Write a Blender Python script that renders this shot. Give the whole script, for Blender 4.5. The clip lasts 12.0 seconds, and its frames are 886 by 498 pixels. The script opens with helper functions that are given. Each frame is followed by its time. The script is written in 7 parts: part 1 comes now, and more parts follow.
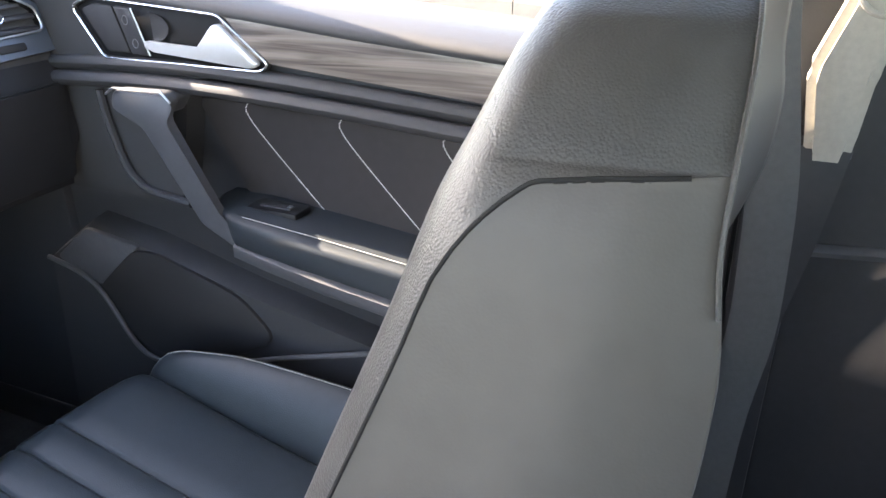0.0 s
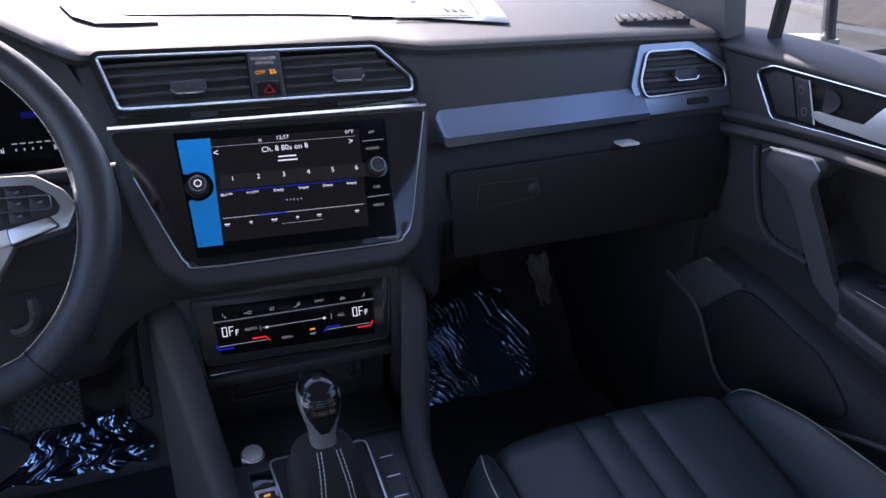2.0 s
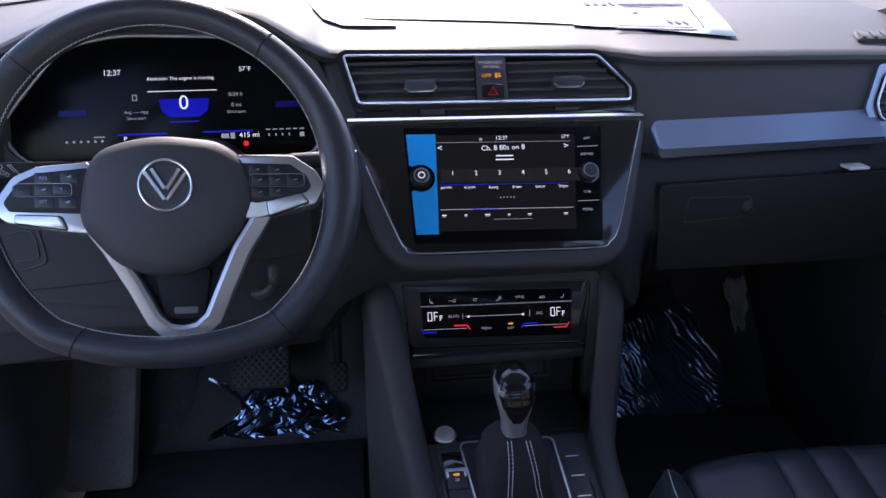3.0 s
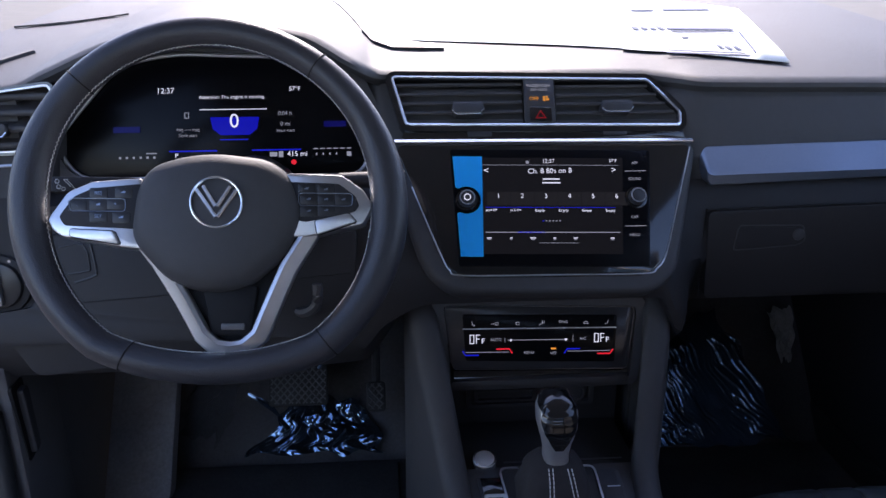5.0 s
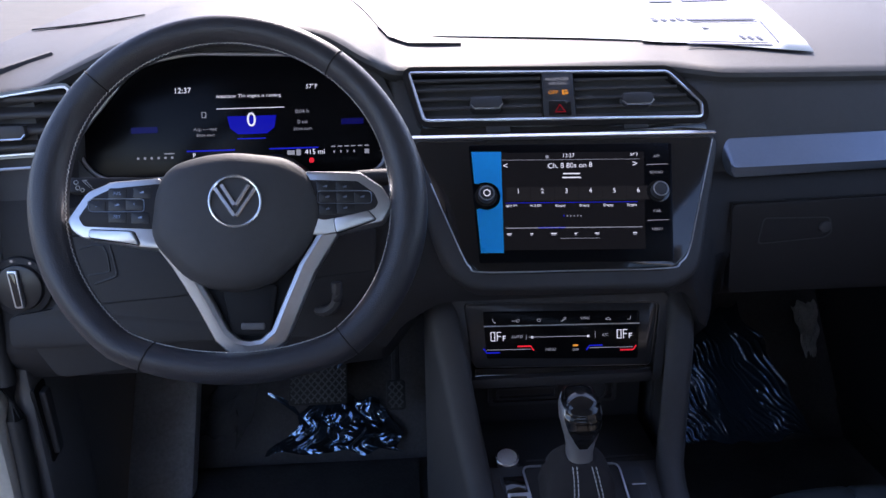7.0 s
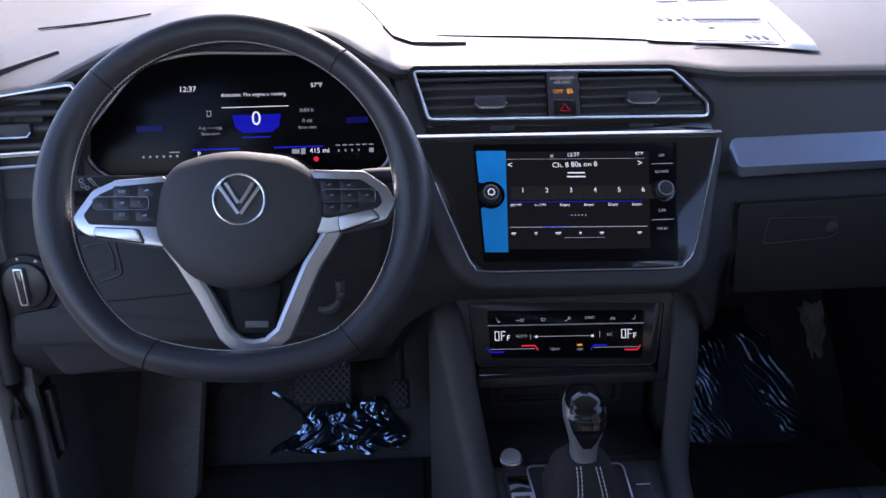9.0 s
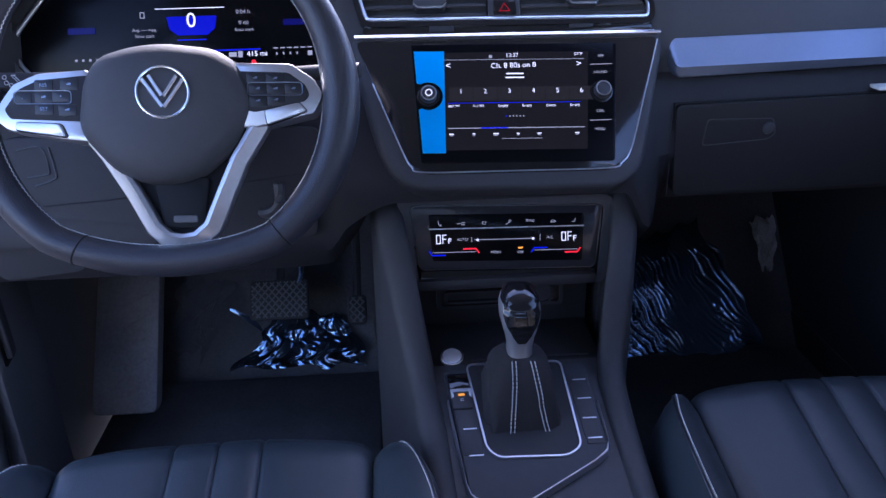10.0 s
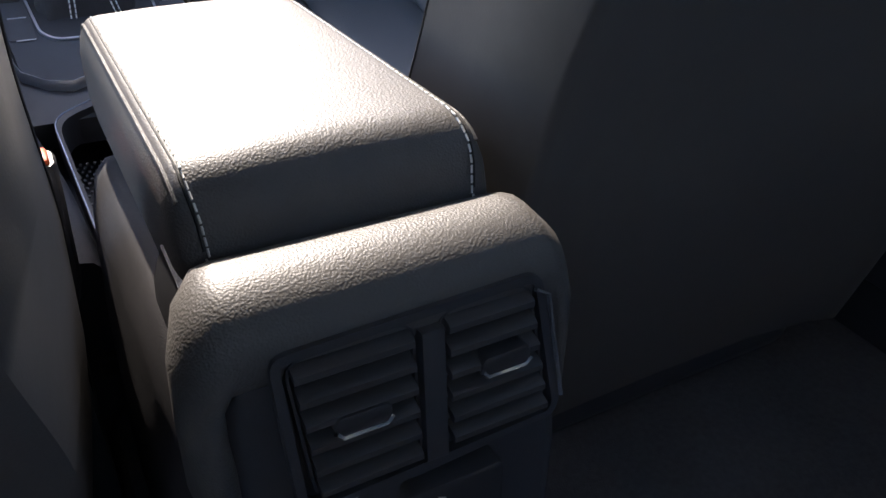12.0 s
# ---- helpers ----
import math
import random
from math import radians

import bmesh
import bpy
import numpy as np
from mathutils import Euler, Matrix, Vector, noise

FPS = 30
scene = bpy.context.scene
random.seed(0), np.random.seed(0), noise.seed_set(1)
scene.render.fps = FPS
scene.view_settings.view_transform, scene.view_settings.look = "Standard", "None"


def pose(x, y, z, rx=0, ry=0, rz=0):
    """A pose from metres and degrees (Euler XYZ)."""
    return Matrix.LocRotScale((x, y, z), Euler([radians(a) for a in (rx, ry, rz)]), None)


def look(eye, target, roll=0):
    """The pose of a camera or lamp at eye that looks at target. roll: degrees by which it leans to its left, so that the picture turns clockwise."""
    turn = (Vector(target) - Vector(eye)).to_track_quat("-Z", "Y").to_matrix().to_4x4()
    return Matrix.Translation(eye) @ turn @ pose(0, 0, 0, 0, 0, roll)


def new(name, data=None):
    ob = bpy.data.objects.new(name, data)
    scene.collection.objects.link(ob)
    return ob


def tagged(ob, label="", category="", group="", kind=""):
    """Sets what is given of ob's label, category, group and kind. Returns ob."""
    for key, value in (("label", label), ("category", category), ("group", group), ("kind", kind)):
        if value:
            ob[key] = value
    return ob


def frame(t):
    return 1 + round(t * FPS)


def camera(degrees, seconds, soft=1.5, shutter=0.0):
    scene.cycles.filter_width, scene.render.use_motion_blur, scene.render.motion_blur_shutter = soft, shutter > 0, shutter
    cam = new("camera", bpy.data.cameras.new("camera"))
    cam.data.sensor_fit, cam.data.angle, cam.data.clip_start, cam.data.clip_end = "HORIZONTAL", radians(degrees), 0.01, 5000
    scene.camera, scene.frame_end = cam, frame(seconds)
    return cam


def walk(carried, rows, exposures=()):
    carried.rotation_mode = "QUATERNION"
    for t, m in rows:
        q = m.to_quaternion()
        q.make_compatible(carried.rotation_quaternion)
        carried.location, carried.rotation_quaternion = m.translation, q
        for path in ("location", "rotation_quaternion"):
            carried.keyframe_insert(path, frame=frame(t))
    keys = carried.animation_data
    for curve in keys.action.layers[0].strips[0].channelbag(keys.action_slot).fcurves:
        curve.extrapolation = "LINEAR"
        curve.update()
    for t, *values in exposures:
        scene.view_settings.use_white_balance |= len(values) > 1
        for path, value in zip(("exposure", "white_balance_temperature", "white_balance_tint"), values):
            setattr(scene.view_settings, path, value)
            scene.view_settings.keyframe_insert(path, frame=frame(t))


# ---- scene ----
cam = camera(59.7, 12.0)
PATH = [
    (0, (-0.043, -0.895, 0.930), (1.607, -0.132, 0.096), -0.8),
    (0.5, (-0.057, -0.880, 0.931), (1.394, 0.260, 0.163), 0.2),
    (1, (-0.102, -0.907, 0.976), (1.057, 0.534, 0.215), -0.4),
    (1.5, (-0.123, -0.929, 0.983), (0.817, 0.672, 0.239), -0.3),
    (2, (-0.143, -0.943, 0.992), (0.51, 0.796, 0.25), -1.0),
    (2.5, (-0.171, -0.955, 0.989), (0.236, 0.864, 0.263), -1.3),
    (3, (-0.19, -0.968, 0.99), (0.029, 0.889, 0.282), -0.6),
    (5, (-0.201, -0.962, 0.991), (-0.071, 0.922, 0.332), -0.2),
    (5.5, (-0.205, -0.954, 0.986), (-0.087, 0.93, 0.326), -0.5),
    (6, (-0.202, -0.954, 0.984), (-0.103, 0.931, 0.324), -0.9),
    (6.5, (-0.204, -0.952, 0.985), (-0.11, 0.932, 0.323), -1.2),
    (7, (-0.205, -0.953, 0.987), (-0.117, 0.931, 0.323), -1.3),
    (9, (-0.203, -0.953, 0.985), (-0.13, 0.933, 0.322), -1.3),
    (9.5, (-0.197, -0.953, 0.982), (-0.126, 0.928, 0.307), -1.3),
    (9.8, (-0.173, -0.966, 0.963), (-0.110, 0.885, 0.208), -1.6),
    (10, (-0.151, -0.978, 0.942), (-0.037, 0.847, 0.131), -1.3),
    (10.2, (-0.119, -0.990, 0.915), (0.047, 0.801, 0.040), -0.8),
    (10.5, (-0.087, -1.01, 0.857), (0.14, 0.74, -0.083), 0.5),
    (10.6, (-0.082, -1.018, 0.843), (0.182, 0.724, -0.110), 1.2),
    (10.8, (-0.067, -1.045, 0.805), (0.22, 0.664, -0.195), 3.0),
    (11, (-0.057, -1.054, 0.769), (0.261, 0.64, -0.246), 3.7),
    (11.3, (-0.048, -1.063, 0.715), (0.371, 0.586, -0.336), 4.3),
    (11.5, (-0.05, -1.064, 0.68), (0.48, 0.541, -0.39), 3.8),
    (11.6, (-0.053, -1.065, 0.665), (0.544, 0.513, -0.408), 3.7),
    (11.8, (-0.06, -1.066, 0.639), (0.67, 0.446, -0.448), 3.4),
    (12, (-0.074, -1.067, 0.614), (0.752, 0.368, -0.507), 2.7),
]
EXPOSURES = [(0.0, 3.7, 7500, 17), (0.5, 3.35, 7300, 16), (1.0, 2.9, 7000, 15), (1.5, 2.25, 6500, 20), (2.5, 1.9, 6200, 26), (3.0, 1.87, 6200, 26), (5.5, 1.8, 6200, 25), (9.5, 1.86, 6150, 26), (10.0, 2.35, 5500, 32),
             (10.5, 4.2, 6250, 19), (11.0, 3.85, 7300, 16), (11.5, 3.1, 7000, 16), (12.0, 2.7, 6600, 17)]
walk(cam, [(t, look(eye, target, roll)) for t, eye, target, roll in PATH], EXPOSURES)

# ---- world and sun ----
SUN = Vector((0.045, 0.79, 0.588)).normalized()
world = bpy.data.worlds.new("world")
scene.world = world
world.use_nodes = True
sky = world.node_tree.nodes.new("ShaderNodeTexSky")
sky.sky_type, sky.sun_disc = "NISHITA", False
sky.sun_elevation = math.asin(SUN.z)
sky.sun_rotation = math.atan2(SUN.x, SUN.y)
back = world.node_tree.nodes["Background"]
back.inputs["Strength"].default_value = 0.15
world.node_tree.links.new(sky.outputs[0], back.inputs["Color"])
sun_data = bpy.data.lights.new("sun", "SUN")
sun_data.energy, sun_data.angle, sun_data.color = 2.4, radians(0.6), (1.0, 0.93, 0.80)
sun = new("sun", sun_data)
sun.matrix_world = look(SUN * 20, (0, 0, 0))


# ---- materials ----
def material(name, color, rough=0.5, metal=0.0, vary=0.15, scale=40.0, bump=0.0, bump_scale=600.0, cells=False,
             coat=0.0, alpha=1.0, specular=0.5, transmission=0.0, wear=0.1):
    m = bpy.data.materials.new(name)
    m.use_nodes = True
    nt, b = m.node_tree, m.node_tree.nodes["Principled BSDF"]
    b.inputs["Metallic"].default_value = metal
    b.inputs["Coat Weight"].default_value = coat
    b.inputs["Coat Roughness"].default_value = 0.05
    b.inputs["Alpha"].default_value = alpha
    b.inputs["Specular IOR Level"].default_value = specular
    b.inputs["Transmission Weight"].default_value = transmission
    where = nt.nodes.new("ShaderNodeTexCoord")
    big, small = nt.nodes.new("ShaderNodeTexNoise"), nt.nodes.new("ShaderNodeTexNoise")
    big.inputs["Scale"].default_value, big.inputs["Detail"].default_value = scale * 0.2, 5
    small.inputs["Scale"].default_value, small.inputs["Detail"].default_value = scale * 4, 3
    mixer = nt.nodes.new("ShaderNodeMath")
    mixer.operation = "MULTIPLY_ADD"
    mixer.inputs[1].default_value = 0.6
    nt.links.new(where.outputs["Object"], big.inputs["Vector"])
    nt.links.new(where.outputs["Object"], small.inputs["Vector"])
    nt.links.new(small.outputs["Fac"], mixer.inputs[0])
    nt.links.new(big.outputs["Fac"], mixer.inputs[2])
    ramp = nt.nodes.new("ShaderNodeMapRange")
    ramp.inputs["From Min"].default_value, ramp.inputs["From Max"].default_value = 0.5, 1.1
    ramp.inputs["To Min"].default_value, ramp.inputs["To Max"].default_value = 1 - vary, 1 + vary
    nt.links.new(mixer.outputs[0], ramp.inputs["Value"])
    tint = nt.nodes.new("ShaderNodeVectorMath")
    tint.operation = "SCALE"
    tint.inputs[0].default_value = color
    nt.links.new(ramp.outputs[0], tint.inputs["Scale"])
    nt.links.new(tint.outputs[0], b.inputs["Base Color"])
    gloss = nt.nodes.new("ShaderNodeMapRange")
    gloss.inputs["From Min"].default_value, gloss.inputs["From Max"].default_value = 0.5, 1.1
    gloss.inputs["To Min"].default_value, gloss.inputs["To Max"].default_value = max(rough - wear * 0.5, 0.02), rough + wear * 0.5
    nt.links.new(mixer.outputs[0], gloss.inputs["Value"])
    nt.links.new(gloss.outputs[0], b.inputs["Roughness"])
    if bump:
        if cells:
            tex = nt.nodes.new("ShaderNodeTexVoronoi")
            tex.feature = "SMOOTH_F1"
            tex.inputs["Scale"].default_value = bump_scale
            height = tex.outputs["Distance"]
        else:
            tex = nt.nodes.new("ShaderNodeTexNoise")
            tex.inputs["Scale"].default_value, tex.inputs["Detail"].default_value = bump_scale, 3
            height = tex.outputs["Fac"]
        nt.links.new(where.outputs["Object"], tex.inputs["Vector"])
        node = nt.nodes.new("ShaderNodeBump")
        node.inputs["Strength"].default_value, node.inputs["Distance"].default_value = bump, 0.0012
        nt.links.new(height, node.inputs["Height"])
        nt.links.new(node.outputs["Normal"], b.inputs["Normal"])
    return m


def glow(name, color, strength):
    m = bpy.data.materials.new(name)
    m.use_nodes = True
    b = m.node_tree.nodes["Principled BSDF"]
    b.inputs["Base Color"].default_value = (0.004, 0.004, 0.005, 1)
    b.inputs["Specular IOR Level"].default_value = 0.12
    b.inputs["Roughness"].default_value = 0.22
    b.inputs["Emission Color"].default_value = (*color, 1)
    b.inputs["Emission Strength"].default_value = strength
    return m


def glass(name, color=(1, 1, 1), rough=0.0):
    """A thin pane: clear, with a Fresnel gloss."""
    m = bpy.data.materials.new(name)
    m.use_nodes = True
    nt = m.node_tree
    nt.nodes.remove(nt.nodes["Principled BSDF"])
    clear, shine = nt.nodes.new("ShaderNodeBsdfTransparent"), nt.nodes.new("ShaderNodeBsdfGlossy")
    clear.inputs["Color"].default_value = (*color, 1)
    shine.inputs["Roughness"].default_value = rough
    weight, mix = nt.nodes.new("ShaderNodeLayerWeight"), nt.nodes.new("ShaderNodeMixShader")
    weight.inputs["Blend"].default_value = 0.5
    steep, gain = nt.nodes.new("ShaderNodeMath"), nt.nodes.new("ShaderNodeMath")
    steep.operation, gain.operation = "POWER", "MULTIPLY_ADD"
    steep.inputs[1].default_value = 5.0
    gain.inputs[1].default_value, gain.inputs[2].default_value = 0.6, 0.03
    nt.links.new(weight.outputs["Facing"], steep.inputs[0])
    nt.links.new(steep.outputs[0], gain.inputs[0])
    nt.links.new(gain.outputs[0], mix.inputs[0])
    nt.links.new(clear.outputs[0], mix.inputs[1])
    nt.links.new(shine.outputs[0], mix.inputs[2])
    nt.links.new(mix.outputs[0], nt.nodes["Material Output"].inputs["Surface"])
    return m


def streaky(name, light, dark, rough):
    """Glossy wood veneer with grain along y."""
    m = material(name, light, rough, coat=0.3, vary=0.1)
    nt, b = m.node_tree, m.node_tree.nodes["Principled BSDF"]
    where, stretch = nt.nodes.new("ShaderNodeTexCoord"), nt.nodes.new("ShaderNodeVectorMath")
    stretch.operation = "MULTIPLY"
    stretch.inputs[1].default_value = (1.0, 3.0, 70.0)
    tex, mix = nt.nodes.new("ShaderNodeTexNoise"), nt.nodes.new("ShaderNodeMix")
    tex.inputs["Scale"].default_value, tex.inputs["Detail"].default_value, tex.inputs["Distortion"].default_value = 1.5, 4, 0.6
    mix.data_type = "RGBA"
    mix.inputs[6].default_value, mix.inputs[7].default_value = (*dark, 1), (*light, 1)
    nt.links.new(where.outputs["Object"], stretch.inputs[0])
    nt.links.new(stretch.outputs[0], tex.inputs["Vector"])
    band = nt.nodes.new("ShaderNodeMapRange")
    band.inputs["From Min"].default_value, band.inputs["From Max"].default_value = 0.36, 0.64
    nt.links.new(tex.outputs["Fac"], band.inputs["Value"])
    nt.links.new(band.outputs[0], mix.inputs[0])
    nt.links.new(mix.outputs[2], b.inputs["Base Color"])
    return m


SOFT = material("soft_dash_plastic", (0.050, 0.049, 0.051), 0.62, bump=0.3, bump_scale=900, scale=30)
HARD = material("hard_black_plastic", (0.046, 0.046, 0.050), 0.46, bump=0.2, bump_scale=1400, scale=30)
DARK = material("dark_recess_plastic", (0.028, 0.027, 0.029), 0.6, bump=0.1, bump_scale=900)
PIANO = material("piano_black", (0.012, 0.012, 0.013), 0.10, coat=0.6, vary=0.1, wear=0.08)
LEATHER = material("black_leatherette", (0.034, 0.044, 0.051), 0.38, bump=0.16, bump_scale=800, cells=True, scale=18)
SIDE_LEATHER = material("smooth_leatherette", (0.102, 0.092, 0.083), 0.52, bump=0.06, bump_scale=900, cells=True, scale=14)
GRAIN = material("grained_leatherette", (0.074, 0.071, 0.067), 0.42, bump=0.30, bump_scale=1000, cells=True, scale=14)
COARSE = material("coarse_grained_leatherette", (0.080, 0.075, 0.070), 0.50, bump=0.24, bump_scale=950, cells=True, scale=14)
RIM = material("steering_wheel_leather", (0.036, 0.036, 0.042), 0.38, bump=0.25, bump_scale=800, cells=True, scale=22)
CHROME = material("bright_chrome", (0.80, 0.82, 0.85), 0.22, 0.95, vary=0.05, wear=0.06)
SATIN = material("satin_silver", (0.62, 0.63, 0.65), 0.34, 0.9, vary=0.06, scale=60)
GREY_TRIM = material("brushed_grey_trim", (0.25, 0.29, 0.36), 0.34, 0.8, vary=0.05, scale=60, wear=0.02)
THREAD = material("pale_stitching_thread", (0.68, 0.67, 0.64), 0.8, vary=0.2, scale=300)
DARK_THREAD = material("dark_thread", (0.012, 0.012, 0.012), 0.8)
CARPET = material("black_carpet", (0.105, 0.102, 0.106), 0.95, bump=1.0, bump_scale=500, vary=0.35)
RUBBER = material("black_rubber", (0.026, 0.026, 0.027), 0.65, bump=0.2, bump_scale=400)
DECK = material("matt_deck_plastic", (0.050, 0.052, 0.058), 0.55, bump=0.15, bump_scale=1500, scale=25)
HANDLE = material("painted_silver_handle", (0.80, 0.80, 0.80), 0.42, 0.6, vary=0.04)
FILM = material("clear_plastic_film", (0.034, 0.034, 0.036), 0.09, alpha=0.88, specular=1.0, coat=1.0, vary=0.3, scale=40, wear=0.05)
MILKY = material("milky_plastic_film", (0.60, 0.60, 0.58), 0.22, alpha=0.9, specular=0.9, coat=0.6, vary=0.4, scale=80)
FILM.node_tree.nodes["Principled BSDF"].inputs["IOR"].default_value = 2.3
# the sky's blue is put into the film's highlights by these tints
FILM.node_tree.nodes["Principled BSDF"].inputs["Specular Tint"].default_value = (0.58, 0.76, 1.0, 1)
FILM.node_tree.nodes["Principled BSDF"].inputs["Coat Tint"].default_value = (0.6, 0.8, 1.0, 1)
DULL_FILM = material("dull_plastic_film", (0.16, 0.16, 0.17), 0.30, alpha=0.42, specular=0.9, vary=0.4, scale=60)
EDGE = material("brushed_metal_edge", (0.42, 0.43, 0.45), 0.30, 0.9, vary=0.06, scale=60)
# shade below the dash is put into this plastic's dark base
GLOVE = material("matt_black_plastic_with_shade", (0.024, 0.023, 0.025), 0.55, specular=0.3, bump=0.25, bump_scale=1200, scale=30)
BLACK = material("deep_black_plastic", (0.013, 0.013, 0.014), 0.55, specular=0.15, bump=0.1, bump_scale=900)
SLAT = material("vent_slat_plastic", (0.044, 0.041, 0.041), 0.5, bump=0.1, bump_scale=1200)
KICK = material("grey_kick_plastic", (0.12, 0.118, 0.12), 0.5, bump=0.3, bump_scale=900)
WOOD = streaky("grey_wood_trim", (0.30, 0.255, 0.225), (0.10, 0.082, 0.072), 0.24)
CREAM = material("cream_pillar_plastic", (0.52, 0.49, 0.43), 0.6, bump=0.2, bump_scale=700)
HEADLINER = material("light_headliner_cloth", (0.50, 0.49, 0.46), 0.95, bump=0.5, bump_scale=500)
PAINT = material("dark_grey_car_paint", (0.09, 0.10, 0.11), 0.25, 0.3, coat=0.5)
SCREEN = material("display_glass_black", (0.004, 0.004, 0.005), 0.22, specular=0.12, vary=0.05)
BONNET = material("white_car_paint", (0.62, 0.61, 0.58), 0.3, coat=0.5, vary=0.04)
PAPER = material("white_paper", (0.80, 0.79, 0.76), 0.8, vary=0.04, scale=20)
INK = material("printed_ink", (0.10, 0.12, 0.18), 0.8)
BLUE_FILM = material("blue_protective_film", (0.005, 0.44, 0.98), 0.30, vary=0.05)
MIRROR = material("mirror_glass", (0.85, 0.87, 0.88), 0.02, 1.0, vary=0.01, wear=0.0)
CLOTH = material("black_suede_cloth", (0.030, 0.027, 0.028), 0.9, bump=0.6, bump_scale=900, vary=0.25)
RED = material("red_buckle_plastic", (0.80, 0.12, 0.03), 0.4, vary=0.08)
GLASS = glass("window_glass")
TINT = glass("tinted_glass", (0.52, 0.55, 0.53))
CONCRETE = material("weathered_concrete", (0.092, 0.084, 0.072), 0.9, vary=0.22, scale=6, bump=0.6, bump_scale=60)
KERB = material("kerb_concrete", (0.115, 0.110, 0.100), 0.9, vary=0.18, scale=12, bump=0.6, bump_scale=90)
GRAVEL = material("brown_gravel", (0.085, 0.064, 0.044), 0.95, vary=0.4, scale=14, bump=1.0, bump_scale=40)
STONE = material("tan_stone", (0.14, 0.105, 0.07), 0.9, vary=0.5, scale=4)
WHITE_LINE = material("white_road_paint", (0.24, 0.235, 0.22), 0.8, vary=0.15, scale=20)
SEMI = material("semi_gloss_black", (0.030, 0.030, 0.033), 0.20, vary=0.1, scale=30, wear=0.04)
KNOB_SILVER = material("satin_knob_silver", (0.52, 0.52, 0.53), 0.40, 0.75, vary=0.05)
KEY = material("black_key_plastic", (0.018, 0.018, 0.020), 0.36, vary=0.1)
W_GLOW = glow("white_display_light", (0.85, 0.9, 1.0), 0.26)
DIM_GLOW = glow("dim_display_light", (0.6, 0.65, 0.75), 0.12)
B_GLOW = glow("blue_display_light", (0.02, 0.03, 0.9), 0.13)
R_GLOW = glow("red_display_light", (1.0, 0.03, 0.05), 0.20)
H_GLOW = glow("dim_red_light", (1.0, 0.03, 0.05), 0.06)
O_GLOW = glow("amber_display_light", (1.0, 0.40, 0.05), 0.20)
CELL = glow("dark_grey_display_tile", (0.03, 0.03, 0.032), 0.12)


# ---- building tools ----
def mesh_of(name, bm, mat, angle=40):
    bmesh.ops.recalc_face_normals(bm, faces=bm.faces)
    me = bpy.data.meshes.new(name)
    bm.to_mesh(me)
    bm.free()
    me.materials.append(mat)
    me.shade_smooth()
    me.set_sharp_from_angle(angle=radians(angle))
    return me


def part(name, bm, mat, parent, label="", angle=40):
    ob = new(name, mesh_of(name, bm, mat, angle))
    ob.parent = parent
    if parent.type == "EMPTY":
        ob.matrix_parent_inverse = Matrix.Translation(parent.location).inverted()
    return tagged(ob, label)


def thing(name, label, category, at=(0, 0, 0), group="", kind=""):
    ob = new(name)
    ob.location = at
    ob.empty_display_size = 0.05
    return tagged(ob, label, category, group, kind)


def single(name, bm, mat, label, category, group="", kind="", angle=40):
    return tagged(new(name, mesh_of(name, bm, mat, angle)), label, category, group, kind)


class Plane:
    """A flat working plane: o + a * u + b * v + c * n."""
    def __init__(self, o, u, v):
        self.o, self.u, self.v = Vector(o), Vector(u).normalized(), Vector(v).normalized()
        self.n = self.u.cross(self.v)

    def at(self, a, b, c=0.0):
        return self.o + a * self.u + b * self.v + c * self.n


def box(bm, x0, x1, y0, y1, z0, z1, bevel=0.0, seg=2):
    vs = [bm.verts.new((x, y, z)) for x in (x0, x1) for y in (y0, y1) for z in (z0, z1)]
    fs = [bm.faces.new([vs[i] for i in f]) for f in ((0, 1, 3, 2), (4, 6, 7, 5), (0, 4, 5, 1), (2, 3, 7, 6), (0, 2, 6, 4), (1, 5, 7, 3))]
    if bevel:
        es = list({e for f in fs for e in f.edges})
        bmesh.ops.bevel(bm, geom=es, offset=bevel, segments=seg, affect="EDGES", profile=0.5)
    return bm


def rounded(pts, r=0.01, seg=4):
    """Rounds the corners of a 2D polygon."""
    out, n = [], len(pts)
    for i in range(n):
        p, a, b = Vector(pts[i]), Vector(pts[i - 1]), Vector(pts[(i + 1) % n])
        d0, d1 = (a - p), (b - p)
        k = min(r, d0.length * 0.45, d1.length * 0.45)
        s, e = p + d0.normalized() * k, p + d1.normalized() * k
        for j in range(seg + 1):
            t = j / seg
            out.append(tuple((1 - t) ** 2 * s + 2 * t * (1 - t) * p + t * t * e))
    return out


def prism(bm, plane, pts, c0, c1, bevel=0.0, seg=2):
    """A flat shape between the heights c0 and c1 over a plane, its front edge bevelled."""
    n = len(pts)
    back_ring = [bm.verts.new(plane.at(a, b, c0)) for a, b in pts]
    if bevel:
        cx, cy = sum(p[0] for p in pts) / n, sum(p[1] for p in pts) / n
        rings = [back_ring]
        for j in range(seg + 1):
            w = j / seg * math.pi / 2
            inset, drop = bevel * (1 - math.cos(w)), bevel * (1 - math.sin(w))
            ring = []
            for a, b in pts:
                d = math.hypot(a - cx, b - cy) or 1
                k = max(0.0, 1 - inset / d * 1.2)
                ring.append(bm.verts.new(plane.at(cx + (a - cx) * k, cy + (b - cy) * k, c1 - drop)))
            rings.append(ring)
    else:
        rings = [back_ring, [bm.verts.new(plane.at(a, b, c1)) for a, b in pts]]
    for r0, r1 in zip(rings, rings[1:]):
        for i in range(n):
            bm.faces.new((r0[i], r0[(i + 1) % n], r1[(i + 1) % n], r1[i]))
    bm.faces.new(rings[-1])
    bm.faces.new(back_ring[::-1])
    return bm


